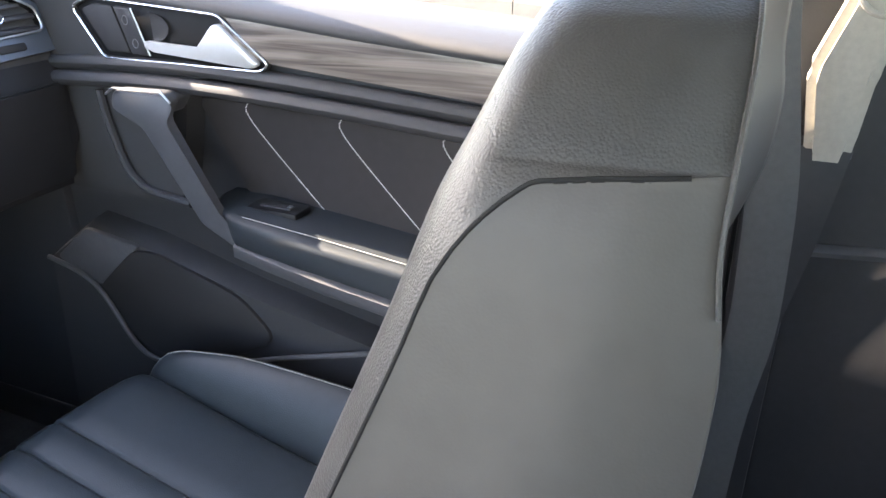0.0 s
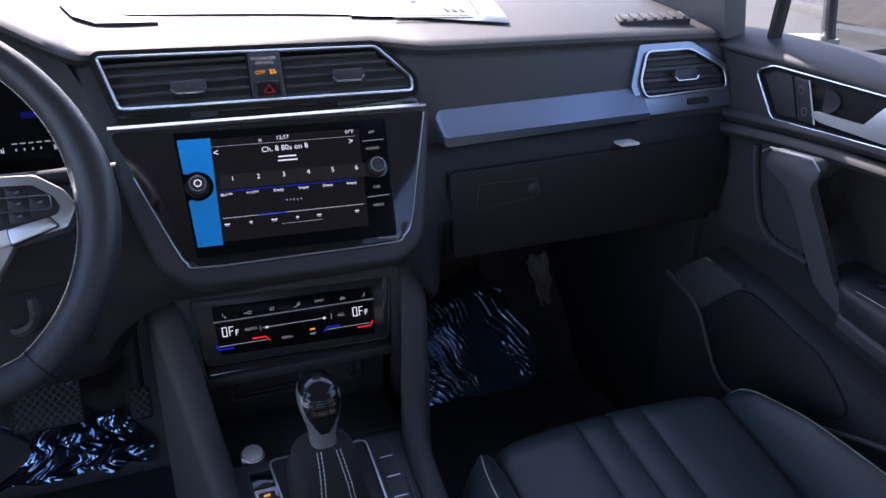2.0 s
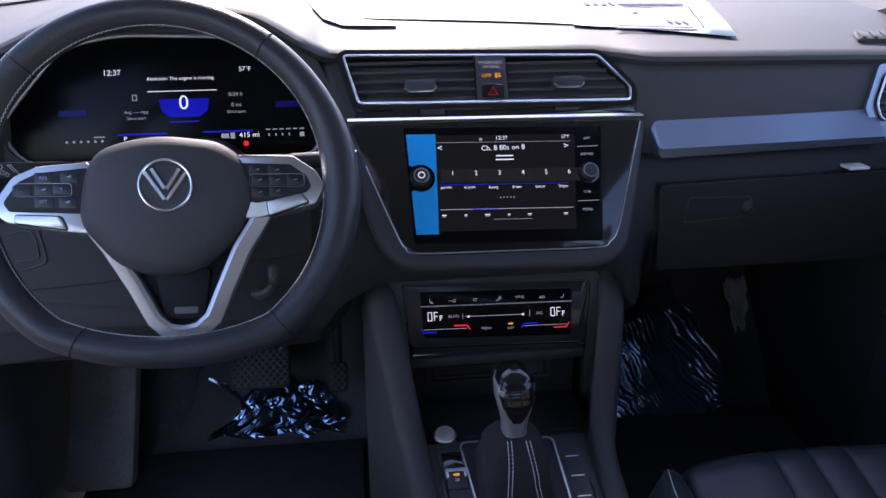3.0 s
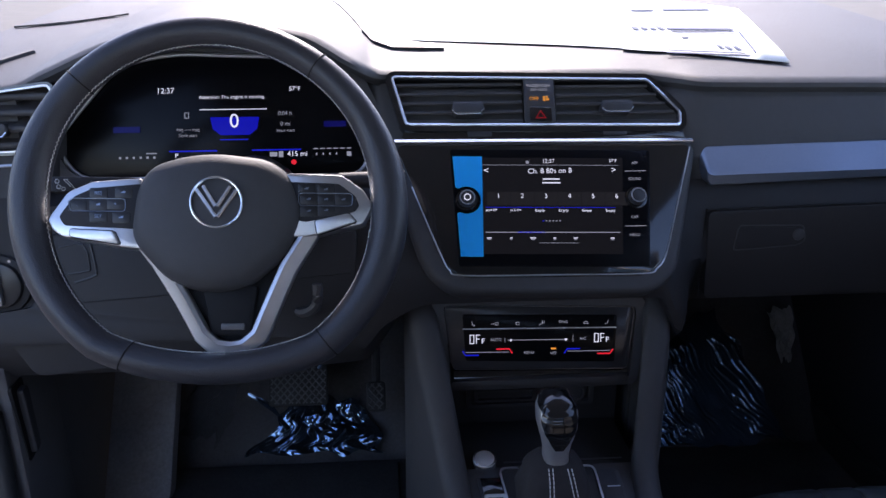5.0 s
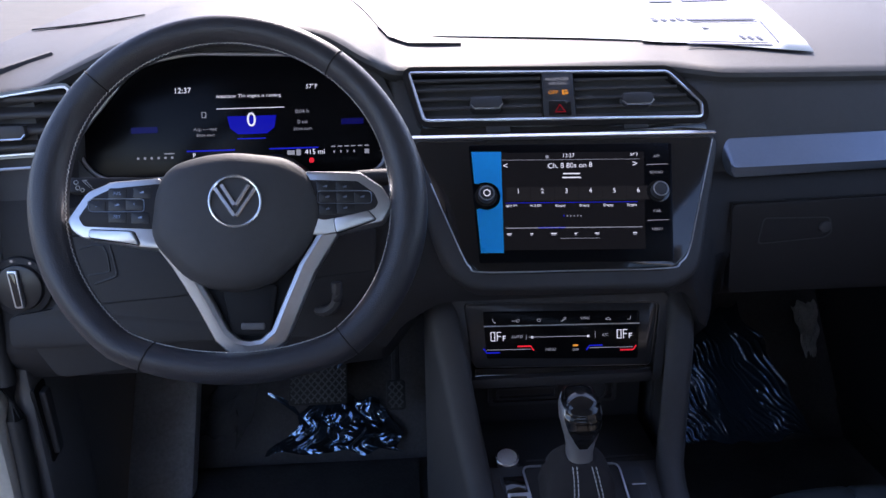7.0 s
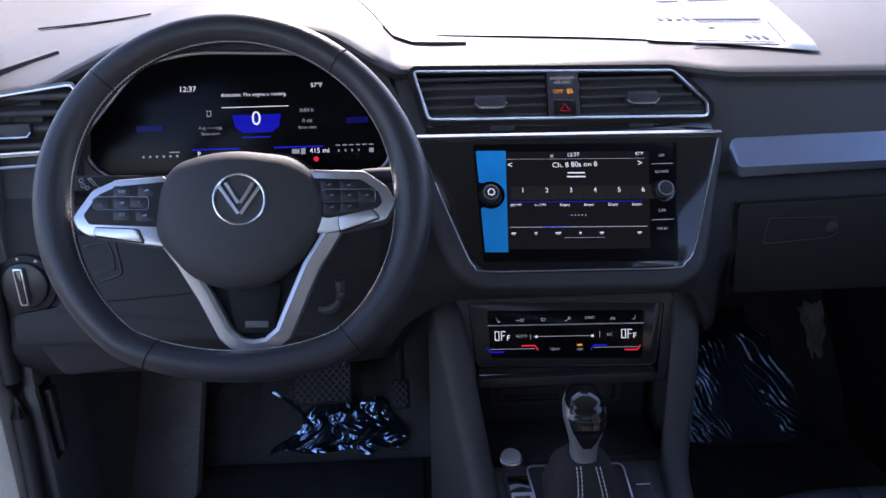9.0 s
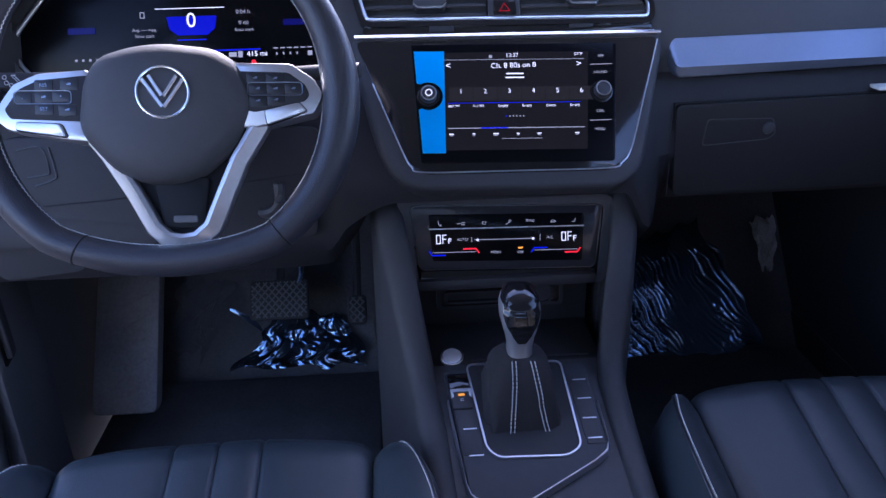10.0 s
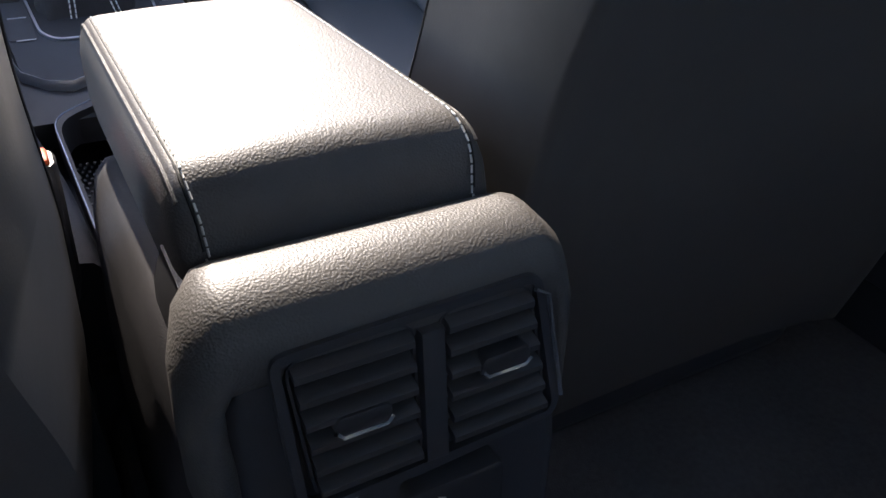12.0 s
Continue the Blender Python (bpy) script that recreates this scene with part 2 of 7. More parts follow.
def frame_shape(bm, plane, outer, inner, c0, c1):
    """A flat ring between two outlines with the same number of points."""
    n = len(outer)
    o0, o1 = [[bm.verts.new(plane.at(a, b, c)) for a, b in outer] for c in (c0, c1)]
    i0, i1 = [[bm.verts.new(plane.at(a, b, c)) for a, b in inner] for c in (c0, c1)]
    for i in range(n):
        j = (i + 1) % n
        for q in ((o0[i], o0[j], o1[j], o1[i]), (o1[i], o1[j], i1[j], i1[i]), (i1[i], i1[j], i0[j], i0[i]), (i0[i], i0[j], o0[j], o0[i])):
            bm.faces.new(q)
    return bm


def inset(pts, d):
    """Offsets a convex 2D outline inwards by d."""
    n = len(pts)
    area = sum(pts[i][0] * pts[(i + 1) % n][1] - pts[(i + 1) % n][0] * pts[i][1] for i in range(n))
    s = 1 if area > 0 else -1
    out = []
    for i in range(n):
        p, a, b = Vector(pts[i]), Vector(pts[i - 1]), Vector(pts[(i + 1) % n])
        e0, e1 = (p - a).normalized(), (b - p).normalized()
        n0, n1 = Vector((-e0.y, e0.x)) * s, Vector((-e1.y, e1.x)) * s
        m = n0 + n1
        m = m / max(m.dot(n0), 0.3) if m.length > 1e-6 else n0
        out.append(tuple(p + m * d))
    return out


def loft(bm, rings, cap=True, closed=True):
    vs = [[bm.verts.new(p) for p in ring] for ring in rings]
    n = len(vs[0])
    for a, b in zip(vs, vs[1:]):
        for i in range(n if closed else n - 1):
            j = (i + 1) % n
            bm.faces.new((a[i], a[j], b[j], b[i]))
    if cap:
        bm.faces.new(vs[0][::-1])
        bm.faces.new(vs[-1])
    return bm


def smooth_path(pts, steps=6, closed=False):
    """A Catmull-Rom curve through the points."""
    pts = [Vector(p) for p in pts]
    n, out = len(pts), []
    for i in range(n if closed else n - 1):
        if closed:
            p0, p1, p2, p3 = pts[i - 1], pts[i], pts[(i + 1) % n], pts[(i + 2) % n]
        else:
            p0, p1, p2, p3 = pts[max(i - 1, 0)], pts[i], pts[i + 1], pts[min(i + 2, n - 1)]
        for j in range(steps):
            t = j / steps
            out.append(0.5 * ((2 * p1) + (p2 - p0) * t + (2 * p0 - 5 * p1 + 4 * p2 - p3) * t * t + (3 * p1 - p0 - 3 * p2 + p3) * t ** 3))
    if not closed:
        out.append(pts[-1])
    return out


def tube(bm, path, r, sides=8, closed=False, flat=1.0, up=(0, 0, 1), taper=None):
    """A round or flattened tube along a path."""
    path = [Vector(p) for p in path]
    n, rings = len(path), []
    for i, p in enumerate(path):
        a = path[i - 1] if (i > 0 or closed) else p
        b = path[(i + 1) % n] if (i < n - 1 or closed) else p
        t = (b - a).normalized()
        s = t.cross(Vector(up))
        s = s.normalized() if s.length > 1e-5 else t.orthogonal().normalized()
        w = s.cross(t)
        k = r * (taper[i] if taper else 1)
        rings.append([p + s * math.cos(2 * math.pi * j / sides) * k + w * math.sin(2 * math.pi * j / sides) * k * flat for j in range(sides)])
    if closed:
        rings.append(rings[0])
        vs = [[bm.verts.new(q) for q in ring] for ring in rings[:-1]]
        vs.append(vs[0])
        for a, b in zip(vs, vs[1:]):
            for j in range(sides):
                bm.faces.new((a[j], a[(j + 1) % sides], b[(j + 1) % sides], b[j]))
        return bm
    return loft(bm, rings)


def stitches(bm, path, step=0.006, length=0.0042, r=0.0006):
    """Single stitches along a path."""
    path = [Vector(p) for p in path]
    carry = 0.0
    for a, b in zip(path, path[1:]):
        seg = (b - a).length
        if seg < 1e-6:
            continue
        d, s = (b - a) / seg, carry
        while s < seg:
            p = a + d * s
            tube(bm, [p, p + d * length * 0.5, p + d * length], r, 5)
            s += step
        carry = s - seg
    return bm


def disc(bm, plane, a, b, r, c0, c1, sides=28, bevel=0.0):
    pts = [(a + r * math.cos(2 * math.pi * i / sides), b + r * math.sin(2 * math.pi * i / sides)) for i in range(sides)]
    return prism(bm, plane, pts, c0, c1, bevel)


def rect(a0, a1, b0, b1):
    return [(a0, b0), (a1, b0), (a1, b1), (a0, b1)]


def text(name, words, plane, a, b, size, mat, parent, c=0.001, align="CENTER", label=""):
    curve = bpy.data.curves.new(name, "FONT")
    curve.body, curve.size, curve.align_x, curve.align_y, curve.extrude = words, size, align, "CENTER", 0.0001
    curve.resolution_u = 3
    holder = bpy.data.objects.new(name, curve)
    scene.collection.objects.link(holder)
    me = bpy.data.meshes.new_from_object(holder.evaluated_get(bpy.context.evaluated_depsgraph_get()))
    bpy.data.objects.remove(holder)
    m = Matrix((plane.u, plane.v, plane.n)).transposed().to_4x4()
    m.translation = plane.at(a, b, c)
    me.transform(m)
    me.materials.clear()
    me.materials.append(mat)
    ob = new(name, me)
    ob.parent = parent
    if parent.type == "EMPTY":
        ob.matrix_parent_inverse = Matrix.Translation(parent.location).inverted()
    return tagged(ob, label)


def bars(name, plane, rows, mat, parent, c=0.001, label=""):
    bm = bmesh.new()
    for a0, a1, b0, b1 in rows:
        prism(bm, plane, rect(a0, a1, b0, b1), c - 0.0003, c)
    return part(name, bm, mat, parent, label)


def lerp(table, x):
    """Looks up a row of values between the stations of a table."""
    if x <= table[0][0]:
        return table[0][1:]
    for r0, r1 in zip(table, table[1:]):
        if x <= r1[0]:
            t = (x - r0[0]) / (r1[0] - r0[0])
            t = t * t * (3 - 2 * t)
            return tuple(a + (b - a) * t for a, b in zip(r0[1:], r1[1:]))
    return table[-1][1:]


def curve_at(table, x):
    """A smooth curve through the table's stations that never overshoots them."""
    n = len(table)
    hs = [table[i + 1][0] - table[i][0] for i in range(n - 1)]
    i = max(k for k in range(n - 1) if table[k][0] <= x + 1e-9 or k == 0)
    t, out = (x - table[i][0]) / hs[i], []
    for c in range(1, len(table[0])):
        d = [(table[k + 1][c] - table[k][c]) / hs[k] for k in range(n - 1)]

        def slope(k):
            if k == 0 or k == n - 1:
                return d[0] if k == 0 else d[-1]
            return 0.0 if d[k - 1] * d[k] <= 0 else 2 * d[k - 1] * d[k] / (d[k - 1] + d[k])

        m0, m1 = slope(i) * hs[i], slope(i + 1) * hs[i]
        p0, p1 = table[i][c], table[i + 1][c]
        out.append((2 * t ** 3 - 3 * t * t + 1) * p0 + (t ** 3 - 2 * t * t + t) * m0 + (3 * t * t - 2 * t ** 3) * p1 + (t ** 3 - t * t) * m1)
    return out


# ---- outside: car park ----
GROUND = -0.42
bm = bmesh.new()
box(bm, -150, 150, -150, 150, GROUND - 0.2, GROUND)
single("ground", bm, CONCRETE, "weathered sunlit concrete car park surface", "ground", kind="structure")


def along(p, q, a, b, z):
    """A point a metres on along p-q, b metres to the far side of it."""
    d = (Vector(q) - Vector(p)).normalized()
    s = Vector((d.y, -d.x))
    r = Vector(p) + d * a + s * b
    return Vector((r.x, r.y, z))


def long_block(bm, p, q, a0, a1, profile):
    rings = [[along(p, q, a, b, GROUND + h) for b, h in profile] for a in (a0, a0 + 0.03, a1 - 0.03, a1)]
    return loft(bm, rings)


LINE_A, LINE_B = (6.6, 0.6), (9.6, 6.6)
for a0, a1 in ((-4.4, 0.75), (1.64, 6.9), (7.8, 13.0)):
    bm = bmesh.new()
    long_block(bm, LINE_A, LINE_B, a0, a1, [(0, -0.05), (0.03, 0.12), (0.06, 0.15), (0.26, 0.15), (0.29, 0.12), (0.32, -0.05)])
    single("parking_stop", bm, KERB, "long pale concrete wheel stop on the car park", "wheel stop", "wheel stops")
bm = bmesh.new()
long_block(bm, LINE_A, LINE_B, -30, 40, [(1.55, -0.05), (1.56, 0.14), (1.98, 0.14), (2.02, -0.05)])
kerb = single("kerb", bm, KERB, "long straight pale concrete kerb", "kerb", kind="structure")
for k in range(12):
    a0 = -6.0 + k * 2.2
    bm = bmesh.new()
    long_block(bm, LINE_A, LINE_B, a0 + 0.008, a0 + 2.192, [(1.545, -0.05), (1.545, 0.15), (1.575, 0.18), (1.97, 0.18), (2.0, 0.16), (2.01, -0.05)])
    part("kerb_stone", bm, KERB, kerb)
bm = bmesh.new()
rings = []
for i in range(60):
    a = -30 + i * 70 / 59
    rings.append([along(LINE_A, LINE_B, a, 2.02 + b, GROUND + 0.15 + 0.05 * noise.noise((a, b, 0)) + (0.02 * b if b < 20 else 0.4)) for b in (0, 0.6, 1.2, 2, 3, 5, 8, 14, 30)])
loft(bm, rings, cap=False, closed=False)
single("gravel_bed", bm, GRAVEL, "brown gravel bed behind the kerb", "gravel", kind="stuff")
random.seed(5)
bm = bmesh.new()
for i in range(1800):
    a, b = random.uniform(-1.5, 9.0), 2.05 + random.random() ** 1.5 * 3.2
    c = along(LINE_A, LINE_B, a, b, GROUND + 0.155 + 0.05 * noise.noise((a, b - 2.02, 0)) + 0.02 * (b - 2.02))
    r = random.uniform(0.012, 0.035)
    vs = [bm.verts.new(c + Vector((random.uniform(0.6, 1.3) * r * x, random.uniform(0.6, 1.3) * r * y, random.uniform(0.5, 0.9) * r * z))) for x, y, z in ((1, 0, 0), (-0.5, 0.87, 0), (-0.5, -0.87, 0), (0, 0, 1), (0, 0, -0.4))]
    for f in ((0, 1, 3), (1, 2, 3), (2, 0, 3), (1, 0, 4), (2, 1, 4), (0, 2, 4)):
        bm.faces.new([vs[k] for k in f])
single("gravel_stones", bm, STONE, "loose tan and brown gravel stones behind the kerb", "gravel", kind="stuff", angle=20)
for k, a0 in enumerate((0.9, 3.05, 7.3)):
    bm = bmesh.new()
    p = [along(LINE_A, LINE_B, a0 + s, b, GROUND) for s, b in ((0, -4.5), (0.1, -4.5), (0.1, -0.5), (0, -0.5))]
    loft(bm, [[v + Vector((0, 0, -0.01)) for v in p], [v + Vector((0, 0, 0.004)) for v in p]])
    single("painted_line", bm, WHITE_LINE, "white painted parking bay line on concrete", "road marking", "bay lines", kind="structure")

# ---- car shell ----
bm = bmesh.new()
box(bm, -0.74, 0.74, -2.3, 1.1, -0.02, 0.03, 0.01)
box(bm, -0.09, 0.09, -2.0, 0.6, 0.03, 0.16, 0.03)
single("floor", bm, CARPET, "black carpeted car floor with centre tunnel", "floor", kind="structure")
bm = bmesh.new()
rings = []
for y, z in ((0.43, 0.015), (0.455, 0.045), (0.654, 0.30), (0.76, 0.44), (0.95, 0.60)):
    rings.append([(-0.73, y, z), (0.73, y, z), (0.73, y + 0.03, z - 0.06), (-0.73, y + 0.03, z - 0.06)])
loft(bm, rings)
box(bm, -0.74, 0.74, 0.9, 0.98, 0.2, 0.80)
single("firewall", bm, CARPET, "black carpeted toe board and bulkhead", "wall", kind="structure")
bm = bmesh.new()
rings = []
# first row carries the roof out over the glass, unseen, to block sun
for y, z, w in ((0.0, 1.196, 0.60), (-0.20, 1.245, 0.60), (-0.5, 1.275, 0.60), (-1.2, 1.285, 0.60), (-2.0, 1.25, 0.58), (-2.4, 1.18, 0.55)):
    rings.append([(w * k, y, z - 0.05 * abs(k) ** 3) for k in (-1, -0.6, 0, 0.6, 1)] + [(w * k, y, z + 0.05 - 0.05 * abs(k) ** 3) for k in (1, 0.6, 0, -0.6, -1)])
loft(bm, rings)
single("ceiling", bm, HEADLINER, "light cloth roof lining of the car", "ceiling", kind="structure")


def pillar(name, path, r, mat, label, flat=0.6):
    bm = bmesh.new()
    tube(bm, smooth_path(path, 5), r, 12, flat=flat, up=(0, 1, 0.2))
    return single(name, bm, mat, label, "pillar", kind="structure")


for s in (-1, 1):
    k = 0.03 if s < 0 else 0.0
    pillar("pillar_front", [(s * (0.86 + k), 0.75, 0.72), (s * (0.80 + k), 0.25, 0.870), (s * (0.712 + k), 0.0, 1.06), (s * 0.64, -0.25, 1.235)], 0.036, SOFT, "dark sloping windscreen pillar trim")
    pillar("pillar_rear", [(s * 0.72, -2.0, 0.75), (s * 0.66, -2.1, 1.0), (s * 0.58, -2.3, 1.2)], 0.09, CREAM, "pale rear pillar trim")
    bm = bmesh.new()
    rings = [[(s * x, y0, z), (s * x, y1, z), (s * (x + 0.05), y1, z), (s * (x + 0.05), y0, z)] for x, y0, y1, z in ((0.70, -0.947, -0.912, 0.700), (0.70, -0.951, -0.910, 0.722), (0.70, -0.958, -0.902, 0.785), (0.697, -0.978, -0.925, 0.85), (0.685, -1.01, -0.955, 0.93), (0.66, -1.09, -1.03, 1.05), (0.60, -1.15, -1.08, 1.25))]
    bmesh.ops.bevel(loft(bm, rings), geom=bm.edges[:], offset=0.008, segments=2, affect="EDGES")
    mid = single("pillar_middle", bm, CREAM, "cream plastic middle pillar trim", "pillar", kind="structure")
    bm = bmesh.new()
    tube(bm, [(s * (0.6955 - 0.07 * 0.02 * math.sin(w)), -0.952 + 0.0225 * math.cos(w), 0.862 + 0.026 * math.sin(w)) for w in (2 * math.pi * q / 32 for q in range(32))], 0.0028, 8, closed=True, up=(1, 0, 0))
    part("height_cover_rim", bm, CREAM, mid)
    bm = bmesh.new()
    box(bm, s * 0.73 if s > 0 else -0.79, 0.79 if s > 0 else -0.73, -2.3, -0.905, -0.1, 0.80, 0.015)
    single("wall_side", bm, HARD, "dark rear door panel", "wall", kind="structure")
    bm = bmesh.new()
    loft(bm, [[(s * 0.735, -1.05, 0.80), (s * 0.735, -2.2, 0.80), (s * 0.61, -2.3, 1.2), (s * 0.61, -1.05, 1.22)], [(s * 0.740, -1.05, 0.80), (s * 0.740, -2.2, 0.80), (s * 0.615, -2.3, 1.2), (s * 0.615, -1.05, 1.22)]])
    pane = single("window_rear_side", bm, TINT, "tinted rear side window", "window", kind="structure")
    pane.visible_shadow = False
bm = bmesh.new()
box(bm, 0.748, 0.80, -0.985, -0.846, -0.1, 1.22, 0.006)
single("door_post_right", bm, RUBBER, "black outer post behind the front door", "pillar", kind="structure")
bm = bmesh.new()
box(bm, 0.725, 0.80, 0.10, 0.98, -0.05, 0.84, 0.01)
single("kick_panel_right", bm, HARD, "dark plastic panel beside the passenger footwell", "panel", kind="structure")
bm = bmesh.new()
box(bm, 0.72, 0.82, -2.3, 0.98, -0.14, 0.10, 0.01)
single("rocker_right", bm, HARD, "dark door sill trim along the floor", "sill", kind="structure")
bm = bmesh.new()
loft(bm, [[(x, 0.34, 0.885), (x, 0.10, 0.945), (x, 0.055, 0.93), (x, 0.045, 0.845), (x, 0.34, 0.84)] for x in (0.695, 0.735)])
single("corner_trim", bm, HARD, "dark trim in the corner of dash and door", "trim", kind="structure")
bm = bmesh.new()
box(bm, -0.74, 0.74, -2.36, -2.3, -0.1, 0.85, 0.01)
single("wall_back", bm, HARD, "dark tailgate trim", "wall", kind="structure")
bm = bmesh.new()
loft(bm, [[(-0.78, 0.985, 0.965), (0.78, 0.985, 0.965), (0.60, -0.20, 1.25), (-0.60, -0.20, 1.25)], [(-0.78, 0.985, 0.969), (0.78, 0.985, 0.969), (0.60, -0.20, 1.254), (-0.60, -0.20, 1.254)]])
pane = single("windscreen", bm, GLASS, "clear laminated windscreen", "window", kind="structure")
pane.visible_shadow = False
# bonnet beyond the windscreen
bm = bmesh.new()
loft(bm, [[(x, y, 0.90 - 0.05 * (x / 0.75) ** 2 - (y - 0.95) * 0.12) for x in (-0.78, -0.4, 0, 0.4, 0.78)] + [(x, y, 0.3) for x in (0.78, 0.4, 0, -0.4, -0.78)] for y in (0.99, 1.3, 1.6, 1.9)])
single("bonnet", bm, BONNET, "pale painted car bonnet in the sun", "bonnet", kind="structure")
# driver's door opening: hinge pillar with seal and kick panel
bm = bmesh.new()
box(bm, -0.742, -0.715, -0.016, 0.12, -0.05, 0.86, 0.010)
box(bm, -0.86, -0.772, 0.121, 0.98, -0.05, 0.86, 0.012)
kick = single("kick_panel", bm, KICK, "grey plastic kick panel beside the footwell", "panel", kind="structure")
LEVER = Plane((-0.7145, 0.005, 0.418), (0, 1, 0), (0, 0, 1))
bm = bmesh.new()
prism(bm, LEVER, rounded([(-0.020, 0.060), (0.014, 0.062), (0.020, -0.056), (-0.008, -0.062)], 0.006), -0.004, 0.0012)
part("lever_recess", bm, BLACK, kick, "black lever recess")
bm = bmesh.new()
prism(bm, LEVER, rounded([(-0.008, 0.050), (0.009, 0.052), (0.013, -0.048), (-0.001, -0.052)], 0.004), -0.002, 0.010, 0.003)
part("release_lever", bm, DARK, kick, "black bonnet release lever")
bm = bmesh.new()
tube(bm, smooth_path([(-0.738, -0.030, 0.9), (-0.738, -0.026, 0.6), (-0.738, -0.032, 0.3), (-0.738, -0.09, 0.1), (-0.738, -0.3, 0.062), (-0.738, -0.95, 0.062)], 6), 0.012, 10)
single("door_seal", bm, RUBBER, "black rubber door opening seal", "seal", kind="structure")
bm = bmesh.new()
box(bm, -0.86, -0.742, -1.02, -0.016, -0.12, 0.05, 0.012)
box(bm, -0.86, -0.748, -0.05, 0.119, 0.05, 0.85, 0.02)
single("door_sill", bm, CREAM, "pale painted sill and post of the open driver's doorway", "sill", kind="structure")

# ---- dashboard ----
STACK = Plane((0.004, 0.0, 0.718), (1, 0, 0), (0, 0.55, 0.835))
# x, edge y, edge z, face top y, z, face bottom y, z, then four points down to the knee edge
DASH = [
    (-0.745, 0.020, 0.862, 0.025, 0.845, 0.005, 0.735, -0.005, 0.71, -0.012, 0.63, -0.03, 0.545, 0.0, 0.49),
    (-0.66, 0.022, 0.872, 0.028, 0.850, 0.005, 0.735, -0.005, 0.71, -0.012, 0.63, -0.03, 0.545, 0.0, 0.49),
    (-0.625, 0.030, 0.888, 0.12, 0.862, 0.09, 0.745, 0.0, 0.725, -0.012, 0.63, -0.03, 0.545, 0.0, 0.49),
    (-0.54, 0.045, 0.922, 0.135, 0.90, 0.10, 0.740, 0.0, 0.725, -0.012, 0.63, -0.03, 0.545, 0.0, 0.49),
    (-0.42, 0.055, 0.940, 0.145, 0.91, 0.10, 0.740, 0.0, 0.725, -0.012, 0.63, -0.03, 0.545, 0.0, 0.49),
    (-0.32, 0.060, 0.932, 0.145, 0.90, 0.10, 0.740, 0.0, 0.725, -0.012, 0.63, -0.03, 0.545, 0.0, 0.49),
    (-0.245, 0.075, 0.892, 0.13, 0.865, 0.09, 0.745, 0.0, 0.725, -0.02, 0.63, -0.03, 0.545, 0.01, 0.49),
    (-0.215, 0.098, 0.877, 0.105, 0.855, 0.035, 0.74, 0.0, 0.70, -0.035, 0.63, -0.035, 0.58, 0.02, 0.52),
    (-0.15, 0.105, 0.874, 0.098, 0.850, 0.030, 0.74, 0.003, 0.70, -0.036, 0.64, -0.044, 0.613, 0.04, 0.600),
    (0.15, 0.105, 0.872, 0.098, 0.848, 0.030, 0.74, 0.003, 0.70, -0.036, 0.64, -0.044, 0.613, 0.04, 0.600),
    (0.185, 0.088, 0.869, 0.080, 0.840, 0.030, 0.735, 0.010, 0.70, -0.02, 0.63, -0.04, 0.56, 0.01, 0.50),
    (0.225, 0.062, 0.866, 0.060, 0.838, 0.030, 0.735, 0.012, 0.705, 0.008, 0.63, 0.035, 0.575, 0.10, 0.535),
    (0.50, 0.060, 0.862, 0.058, 0.836, 0.030, 0.735, 0.012, 0.705, 0.008, 0.63, 0.035, 0.575, 0.10, 0.535),
    (0.70, 0.055, 0.858, 0.053, 0.832, 0.028, 0.735, 0.012, 0.705, 0.008, 0.63, 0.035, 0.575, 0.10, 0.535),
]


def dash_ring(x):
    ey, ez, ty, tz, by, bz, k1y, k1z, k2y, k2z, k3y, k3z, k4y, k4z = curve_at(DASH, max(min(x, DASH[-1][0]), DASH[0][0]))
    top = [(0.97, 0.84), (0.94, 0.970)]
    for t in (0.8, 0.6, 0.4, 0.25, 0.12):
        top.append((ey + 0.03 + (0.87 - ey) * t, ez + 0.002 + (0.965 - ez) * t ** 0.75))
    edge = [(ey + 0.02, ez + 0.0015), (ey + 0.008, ez - 0.001), (ey + 0.001, ez - 0.006), (ey, ez - 0.012), (ey + 0.006, ez - 0.019)]
    face = [(ty, tz), ((ty + by) / 2, (tz + bz) / 2), (by, bz), (k1y, k1z), (k2y, k2z), (k3y, k3z), (k3y + 0.004, k3z - 0.02), (k4y, k4z), (0.3, k4z - 0.03), (0.95, 0.5)]
    return [(x, y, z) for y, z in top + edge + face]


dash = thing("dashboard", "black soft-grained dashboard with a sunlit top and instrument hood", "dashboard", (0, 0.3, 0.45))
bm = bmesh.new()
rings = [dash_ring(-0.82 + i * 1.520 / 160) for i in range(161)]
loft(bm, [r[:15] for r in rings], cap=False, closed=False)
part("dash_body", bm, SOFT, dash, angle=35)
# lower half split off so a darker plastic can carry its shade
bm = bmesh.new()
loft(bm, [r[14:] for r in rings], cap=False, closed=False)
part("lower_dash", bm, GLOVE, dash, "matt black lower dash, darkened for its shade", angle=35)

# centre fascia round the screen
fas = [(-0.1995, 0.079), (-0.1420, -0.078), (-0.122, -0.1015), (0.119, -0.1055), (0.1475, -0.080), (0.1975, 0.073)]
bm = bmesh.new()
prism(bm, STACK, rounded([(-0.209, 0.086), (-0.183, -0.040), (-0.166, -0.092), (-0.132, -0.121), (0.124, -0.127), (0.158, -0.106), (0.174, -0.050), (0.208, 0.081)], 0.024), -0.03, 0.0052, 0.010, 4)
part("fascia_surround", bm, SOFT, dash, "soft grey padded surround", angle=60)
bm = bmesh.new()
prism(bm, STACK, rounded(fas, 0.014), -0.01, 0.0068, 0.002)
